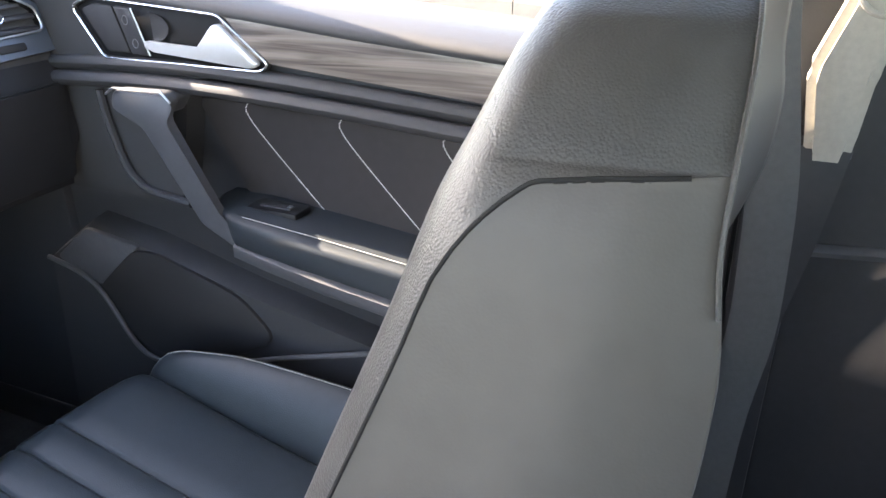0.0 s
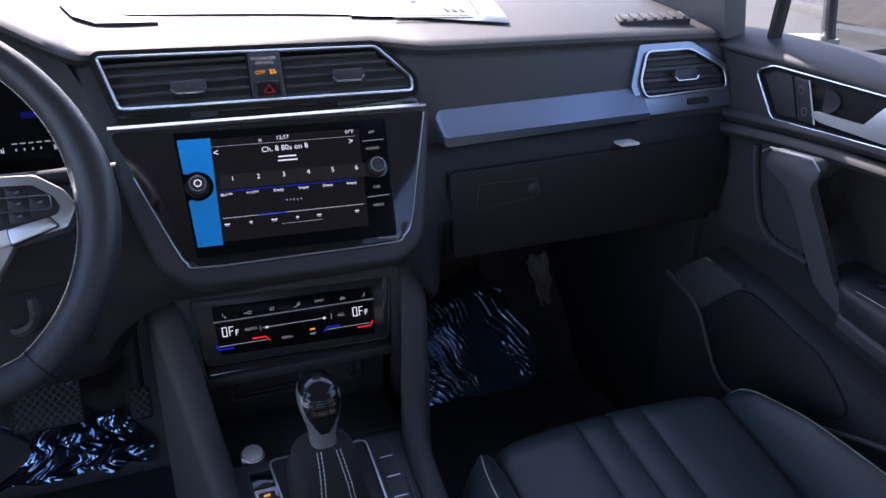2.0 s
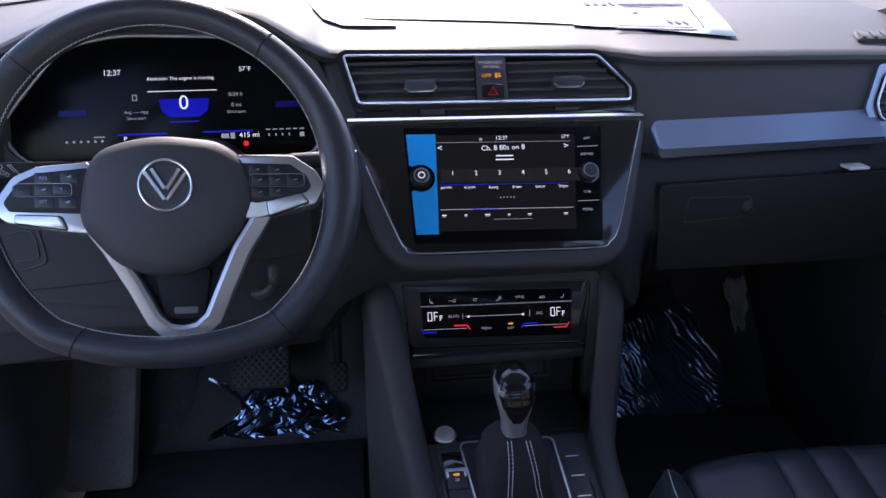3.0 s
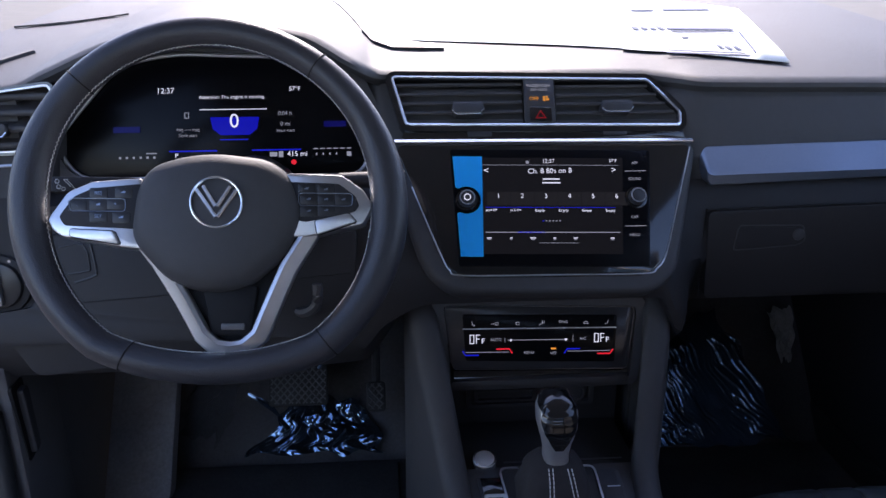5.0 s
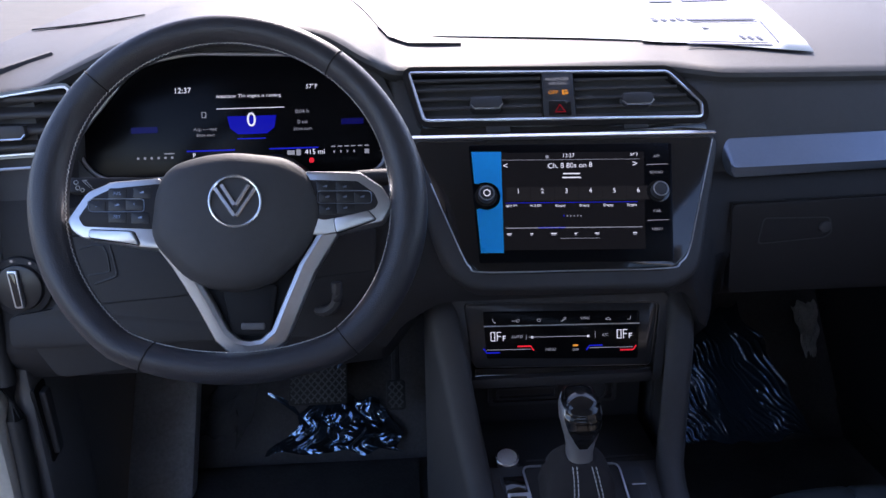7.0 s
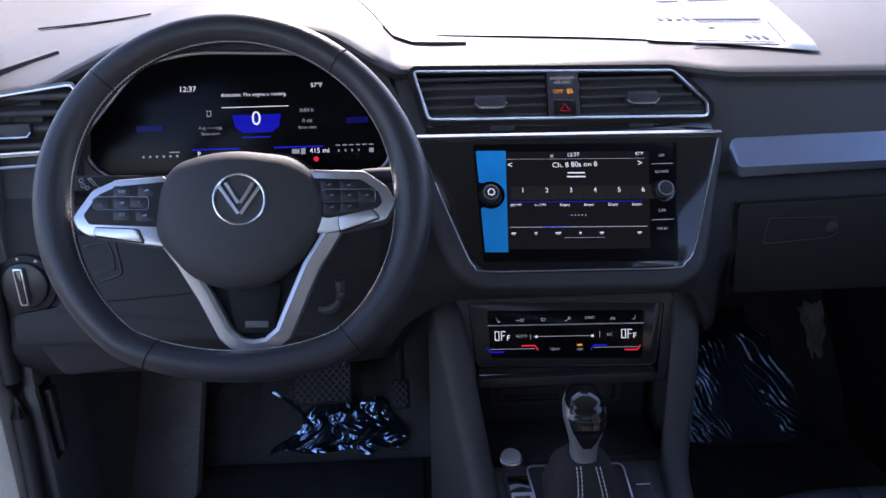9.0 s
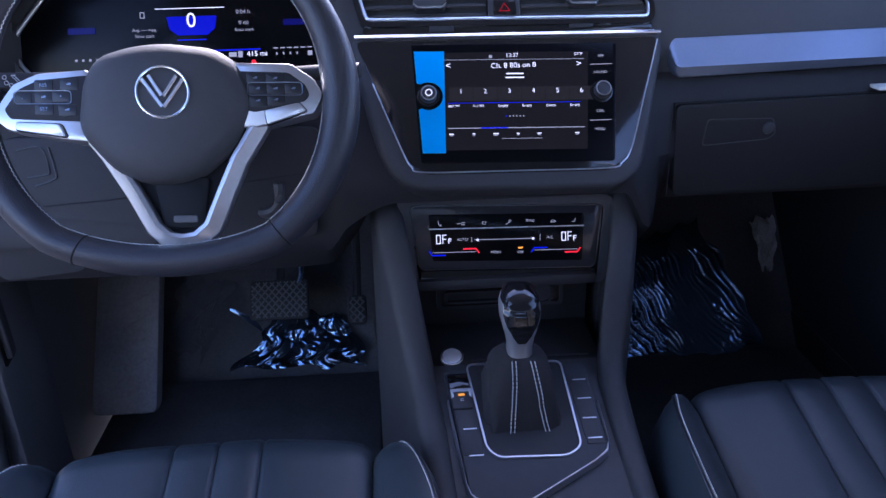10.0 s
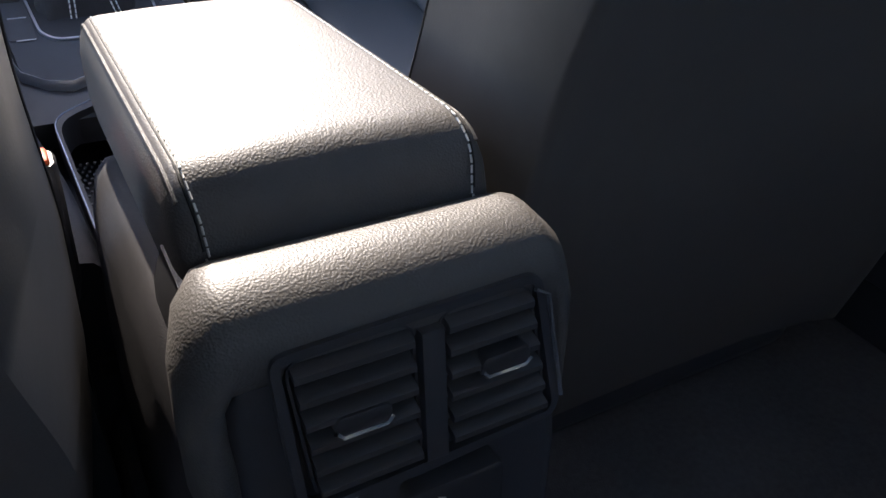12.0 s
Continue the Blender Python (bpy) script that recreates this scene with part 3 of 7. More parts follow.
part("centre_fascia", bm, PIANO, dash, "glossy black fascia panel")
bm = bmesh.new()
tube(bm, smooth_path([STACK.at(a, b, 0.0070) for a, b in [(-0.178, 0.020), (-0.160, -0.030), (-0.1420, -0.077), (-0.134, -0.091), (-0.118, -0.0985), (0.000, -0.1010), (0.114, -0.1025), (0.132, -0.096), (0.1455, -0.079), (0.165, -0.022), (0.1945, 0.068)]], 4), 0.0009, 6)
part("fascia_trim", bm, SATIN, dash, "thin satin silver line")
bm = bmesh.new()
loft(bm, [[STACK.at(a, b - 0.0030, 0.004), STACK.at(a, b - 0.0030, 0.0105), STACK.at(a, b - 0.0022, 0.0112), STACK.at(a, b + 0.0022, 0.0085), STACK.at(a, b + 0.0022, 0.004)] for a, b in ((-0.199, 0.083), (0.199, 0.078))])
part("chrome_strip", bm, CHROME, dash, "thin bright chrome strip")


def vent_slats(bm, plane, outline, b0, b1, count, depth=0.006):
    """Slats across an outline, each cut to the outline's width at its height."""
    for i in range(count):
        b = b0 + (b1 - b0) * (i + 0.5) / count
        hits = []
        for p, q in zip(outline, outline[1:] + outline[:1]):
            if (p[1] - b) * (q[1] - b) < 0:
                hits.append(p[0] + (q[0] - p[0]) * (b - p[1]) / (q[1] - p[1]))
        if len(hits) < 2:
            continue
        l, r, h = min(hits) + 0.001, max(hits) - 0.001, (b1 - b0) / count
        loft(bm, [[plane.at(a, b + h * 0.62, -depth * 2.4), plane.at(a, b + h * 0.10, 0.0030), plane.at(a, b + h * 0.02, 0.0042), plane.at(a, b - h * 0.20, 0.0044), plane.at(a, b - h * 0.30, 0.0030), plane.at(a, b + h * 0.36, -depth * 2.4)] for a in (l, r)])


def vent(name, plane, outline, count, tabs, parent_label, border=CHROME, extra=0.006, rim=0.0035, group="air vents", proud=0.007, small=1.0, ringed=True, corner=0.008):
    """An air vent: dark box, frame, slats and sliding tabs."""
    pts = rounded(outline, corner, 3)
    top = thing(name, parent_label, "air vent", plane.at(sum(p[0] for p in outline) / len(outline), sum(p[1] for p in outline) / len(outline), 0), group)
    bm = bmesh.new()
    prism(bm, plane, pts, -0.022, -0.018)
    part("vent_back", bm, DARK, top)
    bm = bmesh.new()
    frame_shape(bm, plane, inset(pts, -extra), pts, -0.022, proud)
    part("vent_frame", bm, PIANO if small == 1.0 else HARD, top)
    bm = bmesh.new()
    tube(bm, [plane.at(a, b, proud + 0.001) for a, b in inset(pts, -0.0015)], rim * 0.5, 6, closed=True, up=plane.n)
    if small == 1.0 and ringed:
        part("bright_rim", bm, border, top, "thin bright metal rim")
    else:
        bm.free()
    b0, b1 = min(p[1] for p in outline), max(p[1] for p in outline)
    for i in range(count):
        bm = bmesh.new()
        lo = b0 + (b1 - b0) * i / count
        vent_slats(bm, plane, outline, lo, lo + (b1 - b0) / count, 1)
        if bm.verts:
            part("slat", bm, SLAT, top)
        else:
            bm.free()
    for a, b in tabs:
        bm = bmesh.new()
        depth = 0.013 if small == 1.0 else 0.006
        prism(bm, plane, rounded([(a + small * p, b + small * q) for p, q in ((-0.020, 0.007), (-0.022, -0.004), (-0.017, -0.010), (0.017, -0.010), (0.022, -0.004), (0.020, 0.007))], 0.003), -0.004, depth, 0.002)
        tab = part("slider_tab", bm, HARD if small == 1.0 else DARK, top)
        bm = bmesh.new()
        tube(bm, [plane.at(a + small * x, b + small * y, depth - 0.0005) for x, y in ((-0.021, -0.004), (-0.016, -0.0095), (0.016, -0.0095), (0.021, -0.004))], 0.0015, 6)
        part("tab_edge", bm, CHROME, tab, "thin silver edge")
    return top


UP = Plane((0.004, 0.004, 0.718), (1, 0, 0), (0, 0.55, 0.835))
vent("centre_vent", UP, [(-0.198, 0.172), (-0.024, 0.168), (-0.026, 0.105), (-0.180, 0.108)], 5, [(-0.100, 0.128)], "driver-side centre air vent with black slats and silver tab", ringed=False, proud=0.0045, extra=0.002, corner=0.003)
vent("centre_vent", UP, [(0.020, 0.167), (0.146, 0.164), (0.186, 0.118), (0.184, 0.102), (0.019, 0.104)], 5, [(0.102, 0.128)], "passenger-side centre air vent with black slats and silver tab", ringed=False, proud=0.0045, extra=0.002, corner=0.003)
ring = rounded([(-0.2005, 0.1745), (0.1475, 0.1665), (0.1885, 0.119), (0.1865, 0.0995), (-0.1825, 0.1055)], 0.006)
bm = bmesh.new()
frame_shape(bm, UP, inset(ring, -0.009), inset(ring, -0.002), -0.02, 0.0068)
part("vent_surround", bm, PIANO, dash, "glossy black vent surround")
bm = bmesh.new()
tube(bm, [UP.at(a, b, 0.0072) for a, b in ring], 0.0021, 8, closed=True, up=UP.n)
part("vent_rim", bm, CHROME, dash, "bright chrome rim round the centre vents")
# hazard panel between the vents
hz = thing("hazard_panel", "black switch panel with hazard button and airbag lamp", "switch panel", UP.at(-0.003, 0.135, 0))
bm = bmesh.new()
prism(bm, UP, rounded([(-0.0225, 0.171), (0.0185, 0.170), (0.0175, 0.101), (-0.0245, 0.102)], 0.003), -0.012, 0.0085, 0.001)
part("panel_face", bm, HARD, hz)
bm = bmesh.new()
prism(bm, UP, rounded([(-0.017, 0.128), (0.012, 0.127), (0.012, 0.106), (-0.018, 0.107)], 0.003), 0.0085, 0.0105, 0.001)
hb = part("hazard_button", bm, PIANO, hz, "glossy black hazard button")
bm = bmesh.new()
tri = [(-0.003, 0.1225), (0.0045, 0.1105), (-0.0105, 0.1105)]
frame_shape(bm, UP, tri, inset(tri, 0.0011), 0.0105, 0.0112)
part("hazard_triangle", bm, H_GLOW, hb, "red warning triangle outline")
text("lamp_text", "PASSENGER", UP, -0.003, 0.1585, 0.0062, DIM_GLOW, hz, 0.0092)
text("lamp_text", "AIR BAG", UP, -0.003, 0.1525, 0.0062, DIM_GLOW, hz, 0.0092)
text("lamp_text", "OFF", UP, -0.010, 0.1395, 0.0075, O_GLOW, hz, 0.0092)
bars("lamp_symbol", UP, [(0.002, 0.005, 0.136, 0.143), (0.006, 0.010, 0.137, 0.140), (0.006, 0.009, 0.141, 0.143)], O_GLOW, hz, 0.0092)
# thumb wheels below the vents
bm = bmesh.new()
prism(bm, UP, rounded([(-0.185, 0.101), (-0.19, 0.086), (0.194, 0.081), (0.19, 0.097)], 0.004), -0.01, 0.004, 0.001)
part("vent_lower_panel", bm, PIANO, dash)
for a in (-0.086, 0.097):
    bm = bmesh.new()
    prism(bm, UP, rounded(rect(a - 0.016, a + 0.016, 0.087, 0.096), 0.002), 0.003, 0.0065, 0.001)
    part("thumb_wheel", bm, DARK, dash)

# ---- infotainment screen ----
scr = thing("infotainment_screen", "lit black touchscreen with blue protective film on its edge", "touchscreen", STACK.at(0, 0, 0))
SX = Plane(STACK.at(0, 0, 0.007), STACK.u, STACK.v)
bm = bmesh.new()
prism(bm, SX, rounded([(-0.127, 0.070), (0.139, 0.064), (0.123, -0.094), (-0.122, -0.087)], 0.004), -0.006, 0.002, 0.001)
part("glass_face", bm, SCREEN, scr)


def sx(px, py):
    """Screen place from fractions of the display: 0..1 across, 0..1 down."""
    l = -0.086 + (-0.091 + 0.086) * py
    r = 0.101 + (0.089 - 0.101) * py
    t = 0.0575 + (0.053 - 0.0575) * px
    b = -0.072 + (-0.077 + 0.072) * px
    return l + (r - l) * px, t + (b - t) * py


def quad(x0, x1, y0, y1):
    return [sx(x0, y1), sx(x1, y1), sx(x1, y0), sx(x0, y0)]


def on_screen(name, x, y, words, size, mat=W_GLOW):
    a, b = sx(x, y)
    return text(name, words, SX, a, b, size, mat, scr, 0.0026)


def strip(name, x0, x1, y0, y1, mat, c=0.0024):
    bm = bmesh.new()
    prism(bm, SX, quad(x0, x1, y0, y1), c - 0.0003, c)
    return part(name, bm, mat, scr)


DISPLAY = glow("display_black", (0.018, 0.018, 0.02), 0.10)
strip("display", 0, 1, 0, 1, DISPLAY, 0.0022)
bm = bmesh.new()
film_edge = [(-0.1240, 0.0600), (-0.1225, 0.0175)]
film_edge += [(-0.1085 + 0.0185 * math.cos(radians(q)), 0.0185 * math.sin(radians(q))) for q in range(120, -121, -15)]
film_edge += [(-0.1215, -0.0175), (-0.1195, -0.0745), (-0.0905, -0.0755), (-0.0855, 0.0590)]
prism(bm, SX, film_edge, 0.002, 0.0028)
part("protective_film", bm, BLUE_FILM, scr, "bright blue peel-off film")
for a, b, big in ((-0.1085, 0.0, 0), (0.1135, -0.002, 1)):
    bm = bmesh.new()
    disc(bm, SX, a, b, 0.0150, 0.001, 0.005, bevel=0.002)
    knob = part("rotary_knob", bm, PIANO, scr)
    bm = bmesh.new()
    disc(bm, SX, a, b, 0.0108, 0.005, 0.015, bevel=0.003)
    part("knob_grip", bm, HARD, knob)
    bm = bmesh.new()
    tube(bm, [SX.at(a + 0.0092 * math.cos(i * math.pi / 12), b + 0.0092 * math.sin(i * math.pi / 12), 0.0147) for i in range(24)], 0.0009, 6, closed=True, up=SX.n)
    part("knob_ring", bm, SATIN, knob, "satin silver ring")
bm = bmesh.new()
tube(bm, [SX.at(-0.1085 + 0.004 * math.cos(i * math.pi / 8), 0.004 * math.sin(i * math.pi / 8), 0.0154) for i in range(16)], 0.0006, 6, closed=True, up=SX.n)
part("knob_symbol", bm, W_GLOW, scr)
for b, w in ((0.046, "APP"), (0.024, "SOUND"), (-0.028, "CAR"), (-0.052, "MENU")):
    text("key_text", w, SX, 0.112 + b * 0.10, b, 0.0050, DIM_GLOW, scr, 0.0026)
for b in (0.035, -0.040):
    bars("key_line", SX, [(0.099 + b * 0.1, 0.127 + b * 0.1, b - 0.0004, b + 0.0004)], DIM_GLOW, scr, 0.0026)
on_screen("clock_text", 0.47, 0.035, "12:37", 0.0075)
on_screen("temp_text", 0.93, 0.03, "57°F", 0.0058)
bars("status_mark", SX, [(*[sx(0.32, 0)[0] - 0.002, sx(0.32, 0)[0] + 0.002], 0.048, 0.052)], DIM_GLOW, scr, 0.0026)
strip("status_line", 0.0, 0.97, 0.075, 0.079, DIM_GLOW)
on_screen("channel_text", 0.48, 0.14, "Ch. 8 80s on 8", 0.0098)
on_screen("arrow_text", 0.03, 0.14, "<", 0.012)
on_screen("arrow_text", 0.935, 0.13, ">", 0.012)
strip("track_bar", 0.43, 0.55, 0.218, 0.231, W_GLOW)
strip("track_bar", 0.425, 0.555, 0.258, 0.271, W_GLOW)
for i in range(6):
    x = 0.115 + i * 0.168
    strip("preset_tile", x - 0.082, x + 0.082, 0.36, 0.50, CELL)
    on_screen("preset_number", x, 0.405, str(i + 1), 0.0088)
    on_screen("preset_text", x - 0.05 if i < 2 else x - 0.045, 0.555, ("88.9 FM", "91.5 FM", "Empty", "Empty", "Empty", "Empty")[i], 0.0044 if i < 2 else 0.0050)
strip("preset_line", 0.02, 0.95, 0.52, 0.526, B_GLOW)
for i in range(6):
    strip("page_dot", 0.425 + i * 0.024, 0.433 + i * 0.024, 0.653, 0.668, B_GLOW if i == 0 else DIM_GLOW)
strip("menu_line", 0.02, 0.98, 0.775, 0.783, DIM_GLOW)
strip("menu_line_lit", 0.25, 0.44, 0.772, 0.785, B_GLOW)
for x, w in ((0.045, 0.05), (0.20, 0.03), (0.355, 0.06), (0.51, 0.03), (0.66, 0.045), (0.925, 0.045)):
    strip("menu_symbol", x - w / 3, x + w / 3, 0.832, 0.842, W_GLOW)
    strip("menu_symbol", x - w / 4, x + w / 4, 0.847, 0.857, DIM_GLOW)
strip("menu_slider", 0.40, 0.68, 0.885, 0.889, DIM_GLOW)

# ---- instrument cluster ----
SPEED_BLUE = glow("deep_blue_display_light", (0.01, 0.01, 0.75), 0.13)
CLU = Plane((-0.43, 0.095, 0.80), (1, 0, 0), (0, 0.30, 0.954))
clu = thing("instrument_cluster", "black digital instrument display with white figures, lit", "instrument cluster", CLU.at(0, -0.05, 0))
outline = rounded([(-0.215, -0.015), (-0.185, -0.062), (0.19, -0.062), (0.203, -0.02), (0.16, 0.075), (0.10, 0.094), (-0.06, 0.100), (-0.13, 0.085)], 0.03)
bm = bmesh.new()
prism(bm, CLU, outline, -0.012, 0.0, 0.001)
part("display_glass", bm, SCREEN, clu)
bm = bmesh.new()
tube(bm, [CLU.at(a, b, 0.003) for a, b in inset(outline, -0.002)], 0.0028, 8, closed=True, up=CLU.n)
part("cluster_rim", bm, SATIN, clu, "satin silver rim")
bm = bmesh.new()
frame_shape(bm, CLU, inset(outline, -0.03), inset(outline, -0.004), -0.03, 0.012)
part("cluster_housing", bm, SOFT, clu)
text("speed_text", "0", CLU, 0.020, 0.011, 0.027, W_GLOW, clu, 0.002)
bm = bmesh.new()
prism(bm, CLU, [(-0.012, 0.017), (0.053, 0.017), (0.050, 0.001), (0.040, -0.007), (0.001, -0.007), (-0.009, 0.001)], 0.0, 0.0012, 0.0)
part("speed_field", bm, SPEED_BLUE, clu, "dark blue field")
text("clock_text", "12:37", CLU, -0.070, 0.053, 0.0105, W_GLOW, clu)
text("temp_text", "57°F", CLU, 0.102, 0.054, 0.0085, W_GLOW, clu)
text("notice_text", "Attention: The engine is running.", CLU, 0.018, 0.044, 0.0066, W_GLOW, clu)
bars("notice_line", CLU, [(-0.026, 0.064, 0.0270, 0.0280)], W_GLOW, clu)
bars("notice_line", CLU, [(-0.068, -0.004, -0.029, -0.027), (0.042, 0.108, -0.029, -0.027), (0.0, 0.038, -0.014, -0.0125)], B_GLOW, clu)
text("trip_text", "0:04 h", CLU, 0.088, 0.021, 0.0075, DIM_GLOW, clu)
text("trip_text", "0 mi", CLU, 0.088, 0.007, 0.0075, DIM_GLOW, clu)
text("trip_text", "Since start", CLU, 0.088, -0.002, 0.0058, DIM_GLOW, clu)
text("trip_text", "Avg. ---- mpg", CLU, -0.042, 0.001, 0.0058, DIM_GLOW, clu)
text("trip_text", "Since start", CLU, -0.042, -0.007, 0.0058, DIM_GLOW, clu)
bars("fuel_symbol", CLU, [(-0.046, -0.040, 0.016, 0.017), (-0.046, -0.040, 0.023, 0.024), (-0.046, -0.045, 0.016, 0.024), (-0.041, -0.040, 0.016, 0.024)], DIM_GLOW, clu)
text("range_text", "415 mi", CLU, 0.103, -0.034, 0.0098, W_GLOW, clu)
bars("range_symbol", CLU, [(0.066, 0.076, -0.037, -0.031), (0.078, 0.084, -0.038, -0.030)], DIM_GLOW, clu)
text("gear_text", "P", CLU, -0.058, -0.034, 0.009, W_GLOW, clu)
bars("temp_scale", CLU, [(-0.134 + i * 0.009, -0.131 + i * 0.009, -0.037, -0.034) for i in range(6)] + [(-0.098, -0.084, -0.031, -0.0295)], DIM_GLOW, clu)
bars("fuel_scale", CLU, [(0.125 + i * 0.009, 0.131 + i * 0.009, -0.028, -0.0265) for i in range(6)] + [(0.128 + i * 0.009, 0.130 + i * 0.009, -0.036, -0.033) for i in range(4)] + [(0.170, 0.176, -0.038, -0.032)], DIM_GLOW, clu)
bm = bmesh.new()
disc(bm, CLU, 0.098, -0.045, 0.0035, 0.0, 0.001, 12)
part("seat_belt_lamp", bm, R_GLOW, clu, "small red warning lamp")
DEEP = glow("dark_blue_display_light", (0.02, 0.02, 0.5), 0.04)
bars("side_glow", CLU, [(-0.14, -0.105, -0.002, 0.006)], DEEP, clu)
bars("side_glow", CLU, [(0.14, 0.17, 0.002, 0.010)], DEEP, clu)

# ---- left air vent and driver's switches ----
LV = Plane((-0.665, 0.016, 0.82), (1, 0.10, 0), (0, 0.15, 0.985))
vent("side_vent", LV, [(-0.075, 0.034), (0.052, 0.050), (0.048, 0.016), (0.012, -0.026), (-0.075, -0.028)], 4, [(-0.022, 0.0)], "driver's side air vent with black slats and silver rim", SATIN)
bm = bmesh.new()
tube(bm, [LV.at(-0.075, -0.046, 0.006), LV.at(0.03, -0.044, 0.006)], 0.002, 6)
part("vent_strip", bm, SATIN, dash, "thin silver strip")
RV = Plane((0.615, 0.040, 0.79), (1, 0, 0), (0, 0.30, 0.954))
bm = bmesh.new()
frame_shape(bm, RV, rounded([(-0.088, -0.006), (-0.066, 0.055), (0.026, 0.055), (0.092, 0.014), (0.092, -0.046), (-0.070, -0.050)], 0.006), rounded([(-0.074, 0.0), (-0.057, 0.044), (0.021, 0.044), (0.080, 0.011), (0.082, -0.020), (-0.067, -0.024)], 0.006), -0.03, 0.0035)
vp = part("vent_plate", bm, GREY_TRIM, dash, "blue-grey metallic vent plate")
bm = bmesh.new()
prism(bm, RV, rounded(rect(0.008, 0.048, -0.040, -0.030), 0.003), 0.002, 0.0055, 0.001)
part("thumb_wheel", bm, DARK, vp)
vent("side_vent", RV, [(-0.072, 0.0), (-0.056, 0.042), (0.020, 0.042), (0.078, 0.010), (0.080, -0.018), (-0.066, -0.022)], 4, [(0.006, 0.006)], "passenger's side air vent with black slats and silver rim", SATIN, extra=0.003)

sw = thing("light_switch", "round black rotary headlamp switch with silver pointer", "light switch", (-0.70, -0.02, 0.63))
LS = Plane((-0.698, -0.016, 0.628), (1, 0, 0), (0, 0.12, 0.99))
bm = bmesh.new()
disc(bm, LS, 0, 0, 0.039, -0.01, 0.004, 36, 0.002)
part("bezel", bm, GLOVE, sw)
bm = bmesh.new()
disc(bm, LS, 0, 0, 0.030, 0.004, 0.010, 36, 0.003)
part("dial", bm, KEY, sw)
for q in (100, 62, 30, 0):
    bm = bmesh.new()
    disc(bm, LS, 0.0345 * math.cos(radians(q)), 0.0345 * math.sin(radians(q)), 0.0018, 0.003, 0.0046, 10)
    part("dial_mark", bm, DIM_GLOW, sw, "small pale symbol")
bm = bmesh.new()
prism(bm, LS, rounded([(-0.0080, 0.025), (0.0045, 0.0245), (0.0075, -0.0245), (-0.0035, -0.025)], 0.003), 0.009, 0.017, 0.002)
pt = part("pointer", bm, SATIN, sw, "satin silver pointer")
bm = bmesh.new()
prism(bm, LS, rounded([(-0.0058, 0.0222), (0.0026, 0.0220), (0.0052, -0.0220), (-0.0014, -0.0222)], 0.002), 0.015, 0.0176, 0.001)
part("pointer_inlay", bm, PIANO, pt, "black inlay")
bm = bmesh.new()
KNEE = Plane((-0.46, -0.0235, 0.622), (1, 0, 0), (0, 0.18, 0.984))
prism(bm, KNEE, rounded([(-0.175, 0.070), (0.215, 0.070), (0.205, -0.072), (-0.255, -0.072), (-0.255, -0.030), (-0.195, -0.022)], 0.012), -0.02, 0.0040, 0.002)
knee = part("knee_panel", bm, GLOVE, dash, "matt black knee panel")
bm = bmesh.new()
tube(bm, [KNEE.at(a, b, 0.0040) for a, b in ((-0.19, -0.020), (-0.05, -0.012), (0.10, 0.002), (0.205, 0.012))], 0.0009, 6)
part("panel_joint", bm, DARK_THREAD, knee, "dark panel joint")
bm = bmesh.new()
tube(bm, smooth_path([KNEE.at(a, b, 0.0045) for a, b in ((-0.158, 0.054), (-0.128, 0.057), (-0.122, 0.028), (-0.127, 0.023), (-0.150, 0.020))], 3), 0.0011, 6)
tube(bm, smooth_path([KNEE.at(a, b, 0.0045) for a, b in ((-0.119, 0.057), (-0.114, 0.024), (-0.119, 0.016), (-0.142, 0.009))], 3), 0.0014, 6)
part("pull_lip", bm, DECK, knee, "raised storage lid edge")
bm = bmesh.new()
prism(bm, Plane((-0.63, -0.024, 0.555), (1, 0, 0), (0, 0.2, 0.98)), rounded([(-0.085, 0.03), (0.075, 0.035), (0.075, -0.04), (-0.035, -0.05)], 0.015), -0.01, 0.006, 0.003)
part("fuse_cover", bm, GLOVE, dash)
bm = bmesh.new()
prism(bm, Plane((-0.55, -0.006, 0.66), (1, 0, 0), (0, 0.1, 0.99)), rounded(rect(-0.03, 0.03, -0.03, 0.03), 0.01), -0.01, 0.006, 0.004)
part("storage_flap", bm, GLOVE, dash)

# ---- passenger trim, glovebox ----
bm = bmesh.new()
rings = []
for i in range(41):
    t = (i / 40) ** 1.6
    x = 0.216 + 0.329 * t
    k = math.sqrt(max(0.04, 1 - max(0.0, 1 - t / 0.035) ** 2))
    zt, zm, zb = 0.777 + 0.006 * t, 0.746 + 0.006 * t, 0.730 + 0.010 * t
    mid = (zt + zb) / 2
    zt, zm, zb = mid + (zt - mid) * k, mid + (zm - mid) * k, mid + (zb - mid) * k
    rings.append([(x, 0.06, zt), (x, 0.0435, zt), (x, 0.041, zt - 0.0008), (x, 0.009, zm + 0.001), (x, 0.0068, zm - 0.0008), (x, 0.0095, zb + 0.002), (x, 0.013, zb), (x, 0.06, zb)])
loft(bm, rings)
part("trim_strip", bm, GREY_TRIM, dash, "brushed grey-blue metallic trim strip", angle=24)
GB = Plane((0.46, 0.012, 0.63), (1, 0, 0), (0, -0.03, 0.9995))
# the lid's shade comes from its darker plastic too
bm = bmesh.new()
prism(bm, GB, rounded([(-0.236, 0.066), (0.232, 0.076), (0.226, -0.055), (-0.228, -0.062)], 0.010), -0.02, 0.0042, 0.002)
gb = part("glovebox_lid", bm, GLOVE, dash, "flush black glovebox lid, darkened for its shade")
bm = bmesh.new()
tube(bm, [GB.at(a, b, 0.0012) for a, b in ((-0.236, -0.060), (-0.238, 0.0675), (0.235, 0.0780))], 0.0014, 6)
part("lid_gap", bm, DARK_THREAD, gb, "dark gap round the lid")
bm = bmesh.new()
